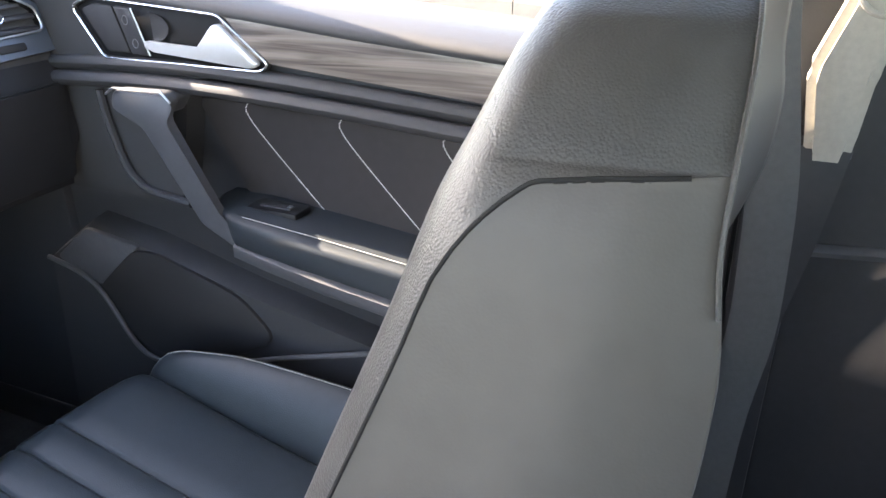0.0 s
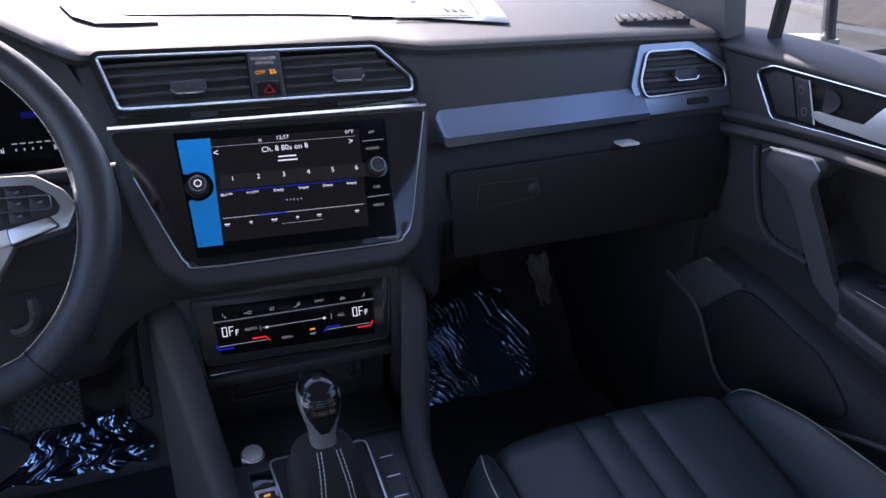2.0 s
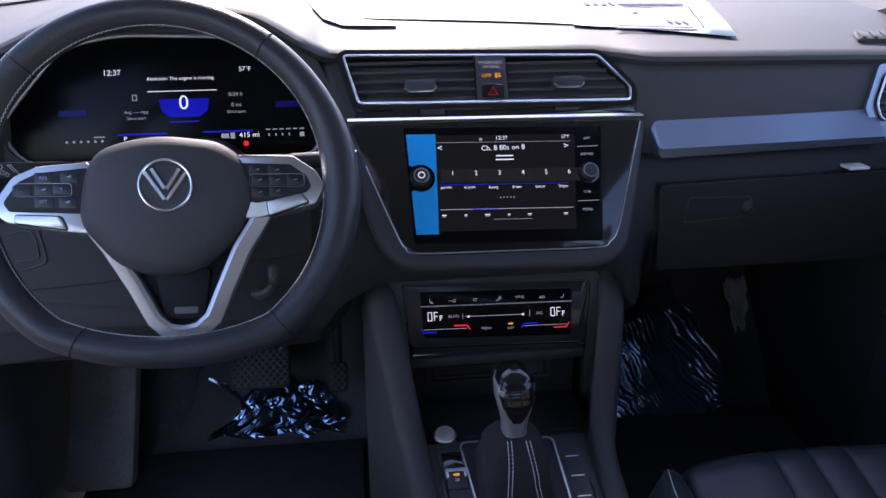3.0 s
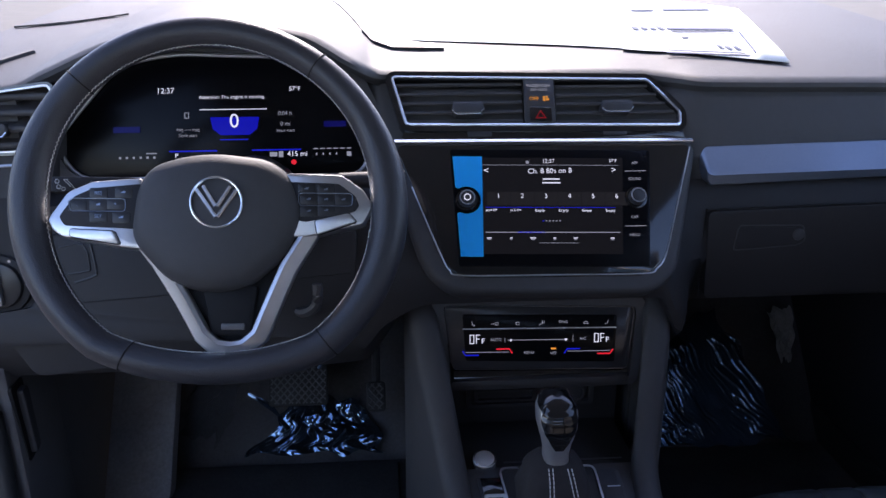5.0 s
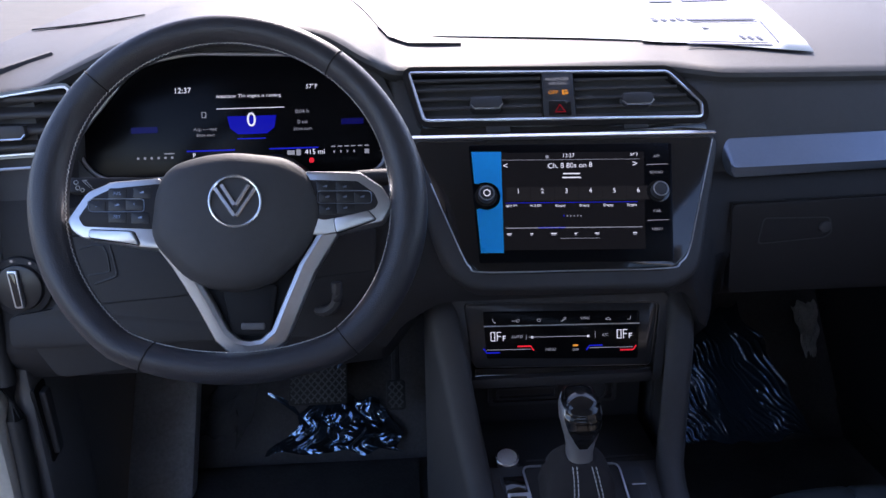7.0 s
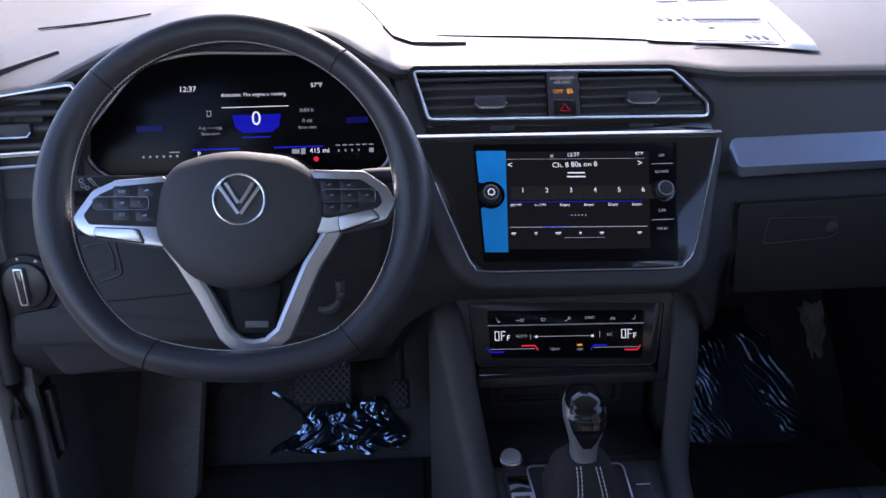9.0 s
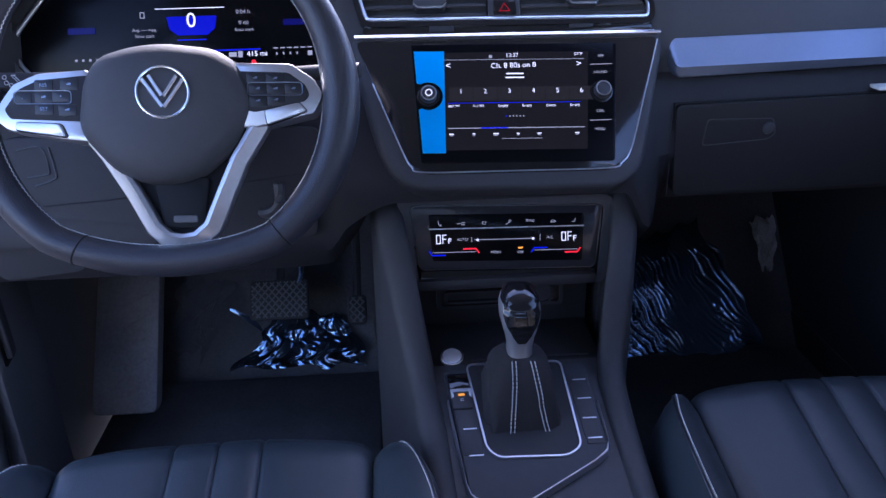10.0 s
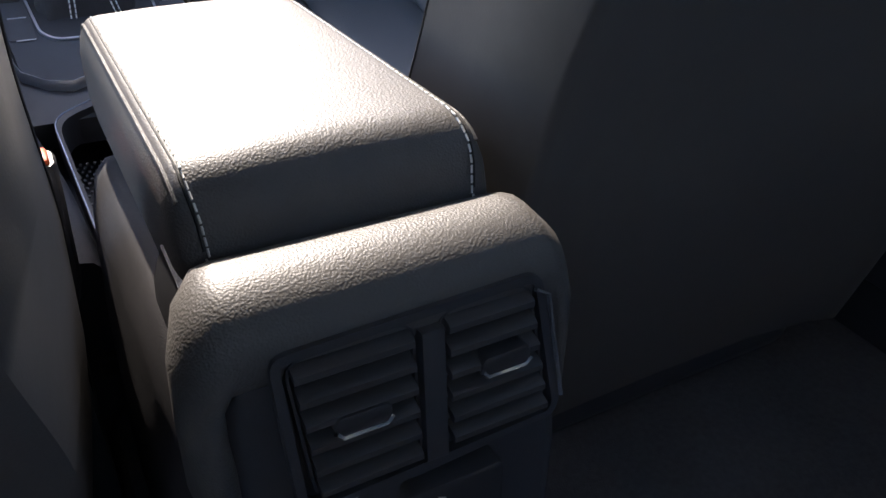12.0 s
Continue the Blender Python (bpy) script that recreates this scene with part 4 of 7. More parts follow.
frame_shape(bm, GB, rounded([(-0.192, 0.046), (-0.100, 0.044), (-0.094, 0.022), (-0.104, 0.014), (-0.196, 0.008)], 0.006), rounded([(-0.1905, 0.0445), (-0.1015, 0.0425), (-0.096, 0.0225), (-0.105, 0.0155), (-0.1945, 0.0095)], 0.006), 0.002, 0.0050)
gh = part("glovebox_handle", bm, HARD, gb)
bm = bmesh.new()
prism(bm, GB, rounded([(-0.188, 0.042), (-0.106, 0.040), (-0.102, 0.023), (-0.108, 0.018), (-0.192, 0.012)], 0.005), 0.002, 0.0046)
part("handle_flap", bm, GLOVE, gh)
bm = bmesh.new()
disc(bm, GB, -0.106, 0.030, 0.0085, 0.002, 0.0075, 24, 0.003)
part("lock_cylinder", bm, HARD, gh, "dark grey lock cylinder")
bm = bmesh.new()
box(bm, 0.490, 0.520, -0.008, 0.02, 0.7085, 0.7125, 0.001)
part("paper_tag", bm, PAPER, dash, "small white tag in the gap")

# ---- things on the dash top ----
def dash_z(x, y):
    ring = dash_ring(x)
    pts = [(p[1], p[2]) for p in ring[1:10]]
    for (y0, z0), (y1, z1) in zip(pts, pts[1:]):
        if min(y0, y1) <= y <= max(y0, y1):
            return z0 + (z1 - z0) * (y - y0) / (y1 - y0)
    return 0.87


def sheet(name, corners, mat, label, lift, rows=8):
    bm = bmesh.new()
    grid = []
    for i in range(rows + 1):
        row = []
        for j in range(rows + 1):
            s, t = i / rows, j / rows
            p = (1 - s) * ((1 - t) * Vector(corners[0]) + t * Vector(corners[1])) + s * ((1 - t) * Vector(corners[3]) + t * Vector(corners[2]))
            row.append((p.x, p.y, dash_z(p.x, p.y) + lift + 0.0015 * noise.noise((p.x * 6, p.y * 6, lift * 90))))
        grid.append(row)
    loft(bm, [[v for v in row] + [(v[0], v[1], v[2] - 0.0006) for v in row[::-1]] for row in grid])
    return single(name, bm, mat, label, "paper", "papers on the dashboard", angle=80)


sheet("window_sticker", [(0.150, 0.205), (0.370, 0.125), (0.478, 0.560), (0.290, 0.850)], PAPER, "large white printed sheet lying on the dash top", 0.0036)
sheet("paper_sheet", [(-0.238, 0.288), (0.155, 0.214), (0.285, 0.840), (-0.36, 0.82)], PAPER, "white paper sheet lying on the dash top", 0.0022)


def print_bars(bm, rows, lift):
    for x0, x1, y0, y1, sk in rows:
        p = [(x0, y0), (x1, y0 - sk), (x1, y1 - sk), (x0, y1)]
        loft(bm, [[(a, b, dash_z(a, b) + lift) for a, b in p], [(a, b, dash_z(a, b) + lift + 0.0008) for a, b in p]])


st = bpy.data.objects["window_sticker"]
bm = bmesh.new()
print_bars(bm, [(0.206 + 0.014 * i, 0.214 + 0.014 * i, 0.330 - 0.001 * i, 0.356 - 0.006 * (i % 3), 0) for i in range(4)], 0.0052)
part("bar_code", bm, INK, st, "blue-grey printed bars")
for x0, x1, y0, y1, sk in ((0.262, 0.372, 0.330, 0.346, 0.006), (0.262, 0.366, 0.312, 0.319, 0.006), (0.205, 0.324, 0.169, 0.174, 0.016), (0.212, 0.322, 0.180, 0.184, 0.016), (0.258, 0.300, 0.522, 0.538, 0.0), (0.320, 0.410, 0.524, 0.545, -0.006), (0.296, 0.301, 0.190, 0.212, 0.0), (0.306, 0.312, 0.186, 0.206, 0.0), (0.318, 0.324, 0.184, 0.204, 0.0), (0.262, 0.272, 0.262, 0.272, 0.0)):
    bm = bmesh.new()
    print_bars(bm, [(x0, x1, y0, y1, sk)], 0.0052)
    part("printed_line", bm, INK, st, "blurred blue-grey printed line")
bm = bmesh.new()
tube(bm, [(0.374 - 0.035 * q / 6, 0.312 - 0.142 * q / 6, dash_z(0.374 - 0.035 * q / 6, 0.312 - 0.142 * q / 6) + 0.0050) for q in range(7)], 0.0012, 5)
part("printed_frame", bm, INK, st)
bm = bmesh.new()
loft(bm, [[(x, y, dash_z(x, y) + k) for x, y in ((-0.240, 0.283), (-0.224, 0.240), (-0.195, 0.213), (-0.117, 0.213), (-0.117, 0.226), (-0.170, 0.262))] for k in (0.0, 0.004)])
part("speaker_grille", bm, DARK, dash, "black triangular speaker grille")
bm = bmesh.new()
loft(bm, [[(x, y - w, dash_z(x, y) + 0.001), (x, y + w, dash_z(x, y + w) + 0.001), (x, y + w, dash_z(x, y + w) + 0.004), (x, y - w, dash_z(x, y - w) + 0.004)] for x, y, w in ((-0.812, 0.405, 0.003), (-0.78, 0.430, 0.010), (-0.73, 0.465, 0.014), (-0.69, 0.492, 0.010), (-0.66, 0.512, 0.002))])
part("glass_gap", bm, DARK, dash, "dark gap at the foot of the windscreen")
dv = thing("defroster_vent", "black side defroster grille with slanted slots", "air vent", (0.60, 0.12, 0.86))
DVP = Plane((0.608, 0.116, 0.8740), (1, -0.1, 0), (0.1, 1, 0.16))
bm = bmesh.new()
prism(bm, DVP, rounded([(-0.062, -0.020), (0.062, -0.020), (0.060, 0.020), (-0.052, 0.020)], 0.006), -0.012, 0.002, 0.001)
part("grille_base", bm, DARK, dv)
for i in range(7):
    bm = bmesh.new()
    a = -0.055 + i * 0.017
    prism(bm, DVP, [(a, -0.017), (a + 0.006, -0.017), (a + 0.014, 0.017), (a + 0.008, 0.017)], 0.001, 0.005, 0.001)
    part("slat", bm, SOFT, dv)
bm = bmesh.new()
prism(bm, Plane((-0.720, 0.155, 0.8880), (0.43, 0.90, 0.16), (-0.90, 0.43, 0.0)), rounded([(-0.11, -0.007), (0.050, -0.002), (0.050, 0.003), (-0.11, 0.009)], 0.003), -0.01, 0.004, 0.002)
part("defroster_slot", bm, DARK, dash)

# ---- climate panel ----
CP = Plane((-0.002, -0.014, 0.5225), (1, 0, -0.022), (0, 0.25, 0.968))
cl = thing("climate_panel", "glossy black touch climate panel with lit symbols", "climate control", CP.at(0, -0.03, 0))
bm = bmesh.new()
frame_shape(bm, CP, rounded([(-0.150, 0.064), (0.147, 0.060), (0.134, -0.062), (-0.136, -0.062)], 0.014), rounded([(-0.134, 0.0515), (0.1335, 0.0480), (0.1225, -0.056), (-0.1235, -0.056)], 0.010), -0.03, 0.006)
part("panel_housing", bm, HARD, cl, "dark plastic housing round the panel")
bm = bmesh.new()
prism(bm, CP, rounded([(-0.1315, 0.0495), (0.1315, 0.0460), (0.1205, -0.040), (-0.1215, -0.038)], 0.008), -0.03, 0.0, 0.002)
part("panel_frame", bm, SEMI, cl)
bm = bmesh.new()
frame_shape(bm, CP, rounded([(-0.1325, 0.0505), (0.1325, 0.0470), (0.1215, -0.0405), (-0.1225, -0.0385)], 0.009), rounded([(-0.1305, 0.0485), (0.1305, 0.0450), (0.1195, -0.0390), (-0.1205, -0.0370)], 0.008), -0.002, 0.0025)
part("grey_bezel", bm, SEMI, cl, "thin satin bezel line")
bm = bmesh.new()
loft(bm, [[CP.at(a, b0, -0.004), CP.at(a, b0, 0.0036), CP.at(a, b0 - 0.0006, 0.0040), CP.at(a, b1 + 0.0006, 0.0049), CP.at(a, b1, 0.0044), CP.at(a, b1, -0.004)] for a, b0, b1 in ((-0.1205, -0.0400, -0.0515), (0.120, -0.0420, -0.0530))])
part("lower_strip", bm, PIANO, cl, "glossy black strip")
bm = bmesh.new()
prism(bm, CP, rounded([(-0.107, 0.0375), (0.106, 0.0350), (0.1025, -0.0300), (-0.1035, -0.0260)], 0.003), 0.0, 0.004, 0.001)
part("touch_glass", bm, SCREEN, cl)


def figure(bm, a, b, w, h, strokes):
    """A lit figure of straight strokes: o for the full ring, F for the letter."""
    k = 0.00085
    lines = {"O": ((0, 0, 0, 1), (0, 1, 1, 1), (1, 1, 1, 0), (1, 0, 0, 0)), "F": ((0, 0, 0, 1), (0, 1, 1, 1), (0, 0.52, 0.85, 0.52))}[strokes]
    for x0, y0, x1, y1 in lines:
        p, q = (a + w * x0, b + h * y0), (a + w * x1, b + h * y1)
        prism(bm, CP, rect(min(p[0], q[0]) - k * 0.6, max(p[0], q[0]) + k * 0.6, min(p[1], q[1]) - k * 0.6, max(p[1], q[1]) + k * 0.6), 0.0046, 0.005)


for a in (-0.0975, 0.0745):
    bm = bmesh.new()
    figure(bm, a, -0.0018, 0.0052, 0.0115, "O")
    figure(bm, a + 0.0085, -0.0018, 0.0048, 0.0115, "F")
    figure(bm, a + 0.0165, -0.0018, 0.0032, 0.0062, "F")
    part("off_figures", bm, W_GLOW, cl, "lit white figures")
for a, w in ((-0.062, "AUTO"), (0.058, "A/C")):
    text("key_text", w, CP, a, 0.003, 0.0055, DIM_GLOW, cl, 0.005)
text("key_text", "SYNC", CP, 0.031, 0.0265, 0.005, DIM_GLOW, cl, 0.005)
text("key_text", "MENU", CP, -0.017, -0.0155, 0.005, DIM_GLOW, cl, 0.005)
text("key_text", "OFF", CP, 0.017, -0.0165, 0.005, DIM_GLOW, cl, 0.005)
bars("amber_lamp", CP, [(0.0135, 0.0205, -0.0115, -0.0090)], O_GLOW, cl, 0.005)
bars("touch_line", CP, [(-0.107, 0.105, 0.0175, 0.0188)], SATIN, cl, 0.005)
for r in ((-0.046, 0.037, 0.0018, 0.0026), (-0.050, -0.0494, -0.001, 0.006), (0.044, 0.0446, -0.001, 0.008)):
    bars("fan_line", CP, [r], DIM_GLOW, cl, 0.005)
for a in (-0.043, 0.033):
    bars("fan_dot", CP, [(a, a + 0.003, 0.0005, 0.0035)], W_GLOW, cl, 0.005)
seat_icon = [(-0.0022, 0.0036), (-0.0014, -0.0008), (0.0022, -0.0012)]
for a, lines in ((-0.0925, [seat_icon, [(-0.0008, -0.0022), (0.002, -0.0022)]]), (-0.0625, [[(-0.006, 0), (-0.001, 0)], [(0.0, -0.0016), (0.0, 0.0016), (0.0045, 0.0016), (0.0036, -0.0016), (0.0, -0.0016)]]),
                 (-0.0320, [[(-0.0026, 0.0018), (0.0026, 0.0018), (0.0018, -0.0014), (-0.0018, -0.0014), (-0.0026, 0.0018)]]), (0.0010, [[(0.0012, 0.004), (0.0012, 0.0), (-0.0036, -0.0022)], [(0.0, 0.001), (0.0034, 0.0004), (0.0034, 0.004)]]),
                 (0.0625, [[(-0.0035, -0.0008), (-0.0028, 0.0010), (0.0, 0.0020), (0.0028, 0.0010), (0.0035, -0.0008), (-0.0035, -0.0008)]]), (0.0910, [[(-x, y) for x, y in seat_icon]])):
    bm = bmesh.new()
    for line in lines:
        tube(bm, [CP.at(a + x, 0.0248 + y, 0.005) for x, y in line], 0.00042, 5)
    part("key_symbol", bm, DIM_GLOW, cl)
for a, left, right in ((-0.074, B_GLOW, R_GLOW), (0.066, B_GLOW, R_GLOW)):
    y1, y2 = (-0.018, -0.010) if a < 0 else (-0.011, -0.018)
    for m, k0, k1, yy, sl in ((left, -0.030, -0.012, y1, 1), (right, 0.012, 0.030, y2, -1)):
        bm = bmesh.new()
        e = 0.006 if (yy < -0.015) else -0.006
        pts = [(a + k0 - 0.004, yy + e), (a + k0, yy), (a + k1, yy)] if sl > 0 else [(a + k0, yy), (a + k1, yy), (a + k1 + 0.004, yy + e)]
        tube(bm, [CP.at(p, q, 0.005) for p, q in pts], 0.0010, 6)
        part("temperature_bar", bm, m, cl)
    bars("slider_line", CP, [(a - 0.03, a + 0.03, -0.0145, -0.0138)], DIM_GLOW, cl, 0.005)

# ---- steering wheel ----
WH = Plane((-0.3865, -0.171, 0.772), (1, -0.015, -0.03), (0.0, 0.43, 0.903))
whl = thing("steering_wheel", "black leather flat-bottomed steering wheel with satin silver spokes", "steering wheel", WH.at(0, 0, -0.05))


def rim_path(r, n=96):
    out = []
    for i in range(n):
        a = 2 * math.pi * i / n
        x, y = r * math.cos(a), r * math.sin(a)
        flat = 0.80 * r
        if y < -flat:
            # flattened bottom
            y = -flat + (y + flat) * 0.62
        out.append((-0.0015 + x, y))
    return out


def rim_girth(a):
    """The rim is thicker at the two thumb grips."""
    q = math.sin(a)
    return 0.0158 + 0.0036 * math.exp(-((q - 0.02) / (0.42 if q > 0 else 0.75)) ** 2)


bm = bmesh.new()
n = 96
rings = []
for i, (x, y) in enumerate(rim_path(0.1852)):
    d = Vector((x, y)).normalized()
    g = rim_girth(2 * math.pi * i / n)
    rings.append([WH.at(x + d.x * g * math.cos(t), y + d.y * g * math.cos(t), g * 1.06 * math.sin(t)) for t in (2 * math.pi * k / 20 for k in range(20))])
vs = [[bm.verts.new(p) for p in r] for r in rings]
for i in range(n):
    for k in range(20):
        bm.faces.new((vs[i][k], vs[i][(k + 1) % 20], vs[(i + 1) % n][(k + 1) % 20], vs[(i + 1) % n][k]))
rim = part("rim", bm, RIM, whl, "black leather rim")
bm = bmesh.new()
zig = []
for i, (x, y) in enumerate(rim_path(0.1852, 440)):
    g = rim_girth(2 * math.pi * i / 440)
    d = Vector((x, y)).normalized()
    w = math.pi * (0.955 if i % 2 else 0.915)
    zig.append(WH.at(x + d.x * (g + 0.0004) * math.cos(w), y + d.y * (g + 0.0004) * math.cos(w), (g + 0.0004) * 1.06 * math.sin(w)))
tube(bm, zig, 0.00045, 5, closed=True, up=WH.n)
part("rim_stitching", bm, THREAD, rim, "pale zigzag stitching")
for a in (53, 137, 243, 309):
    x, y = rim_path(0.1852, 360)[a]
    d, g = Vector((x, y)).normalized(), rim_girth(radians(a)) + 0.0003
    bm = bmesh.new()
    tube(bm, [WH.at(x + d.x * g * math.cos(k), y + d.y * g * math.cos(k), g * 1.06 * math.sin(k)) for k in (2 * math.pi * j / 24 for j in range(24))], 0.0008, 6, closed=True)
    part("rim_seam", bm, DARK_THREAD, rim)
# centre pad
pad = rounded([(-0.082, -0.030), (-0.077, 0.013), (-0.062, 0.037), (-0.03, 0.048), (0.005, 0.052), (0.06, 0.046), (0.084, 0.028), (0.095, -0.009), (0.088, -0.032), (0.075, -0.056), (0.037, -0.089), (-0.002, -0.096), (-0.043, -0.085), (-0.078, -0.045)], 0.02, 4)
bm = bmesh.new()
rings = []
for c, k in ((-0.035, 0.96), (-0.01, 1.0), (0.006, 0.985), (0.015, 0.93), (0.021, 0.80), (0.025, 0.55), (0.027, 0.25)):
    rings.append([WH.at(0.004 + (a - 0.004) * k, -0.02 + (b + 0.02) * k, c) for a, b in pad])
loft(bm, rings)
hub = part("airbag_pad", bm, SOFT, whl, angle=60)
EC = (0.0095, -0.004)
bm = bmesh.new()
tube(bm, [WH.at(EC[0] + 0.0255 * math.cos(i * math.pi / 20), EC[1] + 0.0255 * math.sin(i * math.pi / 20), 0.0275) for i in range(40)], 0.0016, 8, closed=True, up=WH.n)
for a0, b0, dy in ((0.0135, 0.0165, 0.0035), (0.0200, 0.0130, -0.0075)):
    for sd in (-1, 1):
        tube(bm, [WH.at(EC[0] + sd * a0, EC[1] + b0, 0.0278), WH.at(EC[0] + sd * 0.0008, EC[1] + dy - 0.0075, 0.0286)], 0.0021, 6, flat=0.6, up=WH.n)
part("emblem", bm, CHROME, hub, "round chrome badge")
text("airbag_text", "AIRBAG", WH, 0.006, -0.054, 0.0085, RIM, hub, 0.0245)
# spokes
for arm, pod_shape, rock, keys in (
        ([(-0.070, 0.024), (-0.120, 0.020), (-0.145, 0.009), (-0.165, -0.020), (-0.160, -0.030), (-0.150, -0.038), (-0.090, -0.048), (-0.066, -0.050)],
         [(-0.070, 0.0175), (-0.119, 0.0125), (-0.138, 0.0035), (-0.1525, -0.0175), (-0.147, -0.0265), (-0.070, -0.0295)],
         [(-0.141, -0.030), (-0.097, -0.032), (-0.091, -0.0455), (-0.141, -0.038)],
         [(-0.134, -0.006), (-0.113, -0.005), (-0.096, -0.004), (-0.113, 0.007), (-0.113, -0.017), (-0.088, 0.008), (-0.090, -0.018)]),
        ([(0.076, 0.031), (0.134, 0.030), (0.157, 0.014), (0.166, -0.003), (0.156, -0.022), (0.096, -0.036), (0.080, -0.036)],
         [(0.078, 0.0215), (0.131, 0.0200), (0.148, 0.0075), (0.152, -0.003), (0.147, -0.0095), (0.096, -0.0205), (0.080, -0.017)],
         [(0.106, -0.019), (0.141, -0.011), (0.149, -0.020), (0.108, -0.034)],
         [(0.100, 0.003), (0.118, 0.003), (0.136, 0.003), (0.118, 0.0135), (0.118, -0.0085), (0.098, 0.0140), (0.100, -0.0095)])):
    bm = bmesh.new()
    prism(bm, WH, rounded(arm, 0.004), -0.02, 0.008, 0.003)
    sp = part("side_spoke", bm, SATIN, whl, "satin silver spoke cover")
    bm = bmesh.new()
    prism(bm, WH, rounded(pod_shape, 0.003), 0.007, 0.0098, 0.001)
    part("button_pod", bm, GLOVE, sp, "black button pod")
    for a, b in keys:
        bm = bmesh.new()
        prism(bm, WH, rounded(rect(a - 0.0090, a + 0.0090, b - 0.0057, b + 0.0057), 0.002), 0.0092, 0.0102, 0.0004)
        part("button", bm, KEY, sp)
        word = {(-0.113, 0.007): "RES", (-0.113, -0.017): "SET", (-0.096, -0.004): "+", (-0.134, -0.006): "-"}.get((a, b))
        if word:
            text("button_text", word, WH, a, b, 0.0048, GREY_TRIM, sp, 0.0108)
            continue
        bars("button_symbol", WH, [(a - 0.0022, a + 0.0016, b - 0.0005, b + 0.0006), (a - 0.0004, a + 0.0022, b + 0.0006, b + 0.0015)], GREY_TRIM, sp, 0.0108)
    bm = bmesh.new()
    a, b = keys[1]
    pad_ring = rounded(rect(a - 0.0285, a + 0.0270, b - 0.0066, b + 0.0066), 0.004)
    tube(bm, [WH.at(p, q, 0.0104) for p, q in pad_ring], 0.0004, 5, closed=True, up=WH.n)
    part("pad_outline", bm, GREY_TRIM, sp, "thin silver outline")
    bm = bmesh.new()
    prism(bm, WH, inset(rounded(rock, 0.003), -0.0010), 0.006, 0.0086)
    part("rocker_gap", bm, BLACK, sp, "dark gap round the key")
    bm = bmesh.new()
    prism(bm, WH, rounded(rock, 0.003), 0.007, 0.0118, 0.0015)
    part("rocker_key", bm, SATIN, sp)
bm = bmesh.new()
way = [Vector(p) for p in ((-0.074, -0.036), (-0.054, -0.062), (-0.030, -0.101), (-0.011, -0.137), (0.002, -0.1490), (0.017, -0.1515), (0.032, -0.1490), (0.046, -0.137), (0.060, -0.104), (0.076, -0.068), (0.100, -0.030))]
rings = []
for k, p in enumerate(way):
    d0 = (p - way[max(k - 1, 0)]) if k else way[1] - p
    d1 = (way[min(k + 1, len(way) - 1)] - p) if k < len(way) - 1 else d0
    n0, n1 = Vector((d0.y, -d0.x)).normalized(), Vector((d1.y, -d1.x)).normalized()
    out = n0 + n1
    out /= max(out.dot(n0), 0.5)
    # inner lip, ridge and sloping outer face
    rings.append([WH.at(p.x - out.x * o, p.y - out.y * o, c) for o, c in ((0.0082, -0.010), (0.0082, 0.0035), (0.0070, 0.0060), (0.0030, 0.0072), (0.0018, 0.0060), (-0.0085, 0.0005), (-0.0098, -0.002), (-0.0098, -0.012))])
loft(bm, rings)
bmesh.ops.recalc_face_normals(bm, faces=bm.faces)
part("lower_spoke", bm, SATIN, whl, "satin silver V-shaped lower spoke", angle=24)
bm = bmesh.new()
prism(bm, WH, rounded([(-0.052, -0.06), (0.080, -0.06), (0.046, -0.148), (-0.008, -0.150)], 0.01), -0.02, -0.006, 0.003)
part("lower_web", bm, BLACK, whl)
bm = bmesh.new()
prism(bm, WH, rounded([(-0.012, -0.085), (0.046, -0.085), (0.038, -0.138), (-0.002, -0.138)], 0.006), -0.006, 0.0, 0.003)
part("web_insert", bm, BLACK, whl)
bm = bmesh.new()
prism(bm, WH, rounded(rect(0.008, 0.032, -0.132, -0.125), 0.002), 0.0, 0.002, 0.001)
part("web_tab", bm, KICK, whl, "small grey tab")

# ---- steering column and stalks ----
col = thing("steering_column", "black plastic steering column cover with stalks", "steering column", (-0.385, -0.02, 0.66))
bm = bmesh.new()
rings = []
for y, z, w, h in ((0.11, 0.70, 0.062, 0.065), (-0.02, 0.715, 0.066, 0.062), (-0.09, 0.735, 0.064, 0.055), (-0.135, 0.752, 0.055, 0.045)):
    rings.append([(-0.385 + w * math.cos(t) * (1 + 0.12 * math.cos(2 * t)), y, z + h * math.sin(t)) for t in (2 * math.pi * k / 24 for k in range(24))])
loft(bm, rings)
part("column_cover", bm, GLOVE, col)
bm = bmesh.new()
tube(bm, [(-0.335, -0.06, 0.762), (-0.265, -0.075, 0.770), (-0.22, -0.085, 0.772), (-0.185, -0.09, 0.774)], 0.011, 12, flat=0.8, taper=[0.7, 0.9, 1.1, 1.0])
part("stalk", bm, GLOVE, col)
ST = Plane((-0.540, -0.110, 0.7795), (1, 0.0, -0.03), (0, 0.43, 0.903))
bm = bmesh.new()
prism(bm, ST, rounded([(-0.036, 0.0085), (0.028, 0.0095), (0.105, 0.006), (0.105, -0.006), (0.028, -0.0085), (-0.036, -0.0085)], 0.004), -0.014, 0.0, 0.003)
stalk = part("stalk", bm, GLOVE, col, "black stalk with white symbols")
bm = bmesh.new()
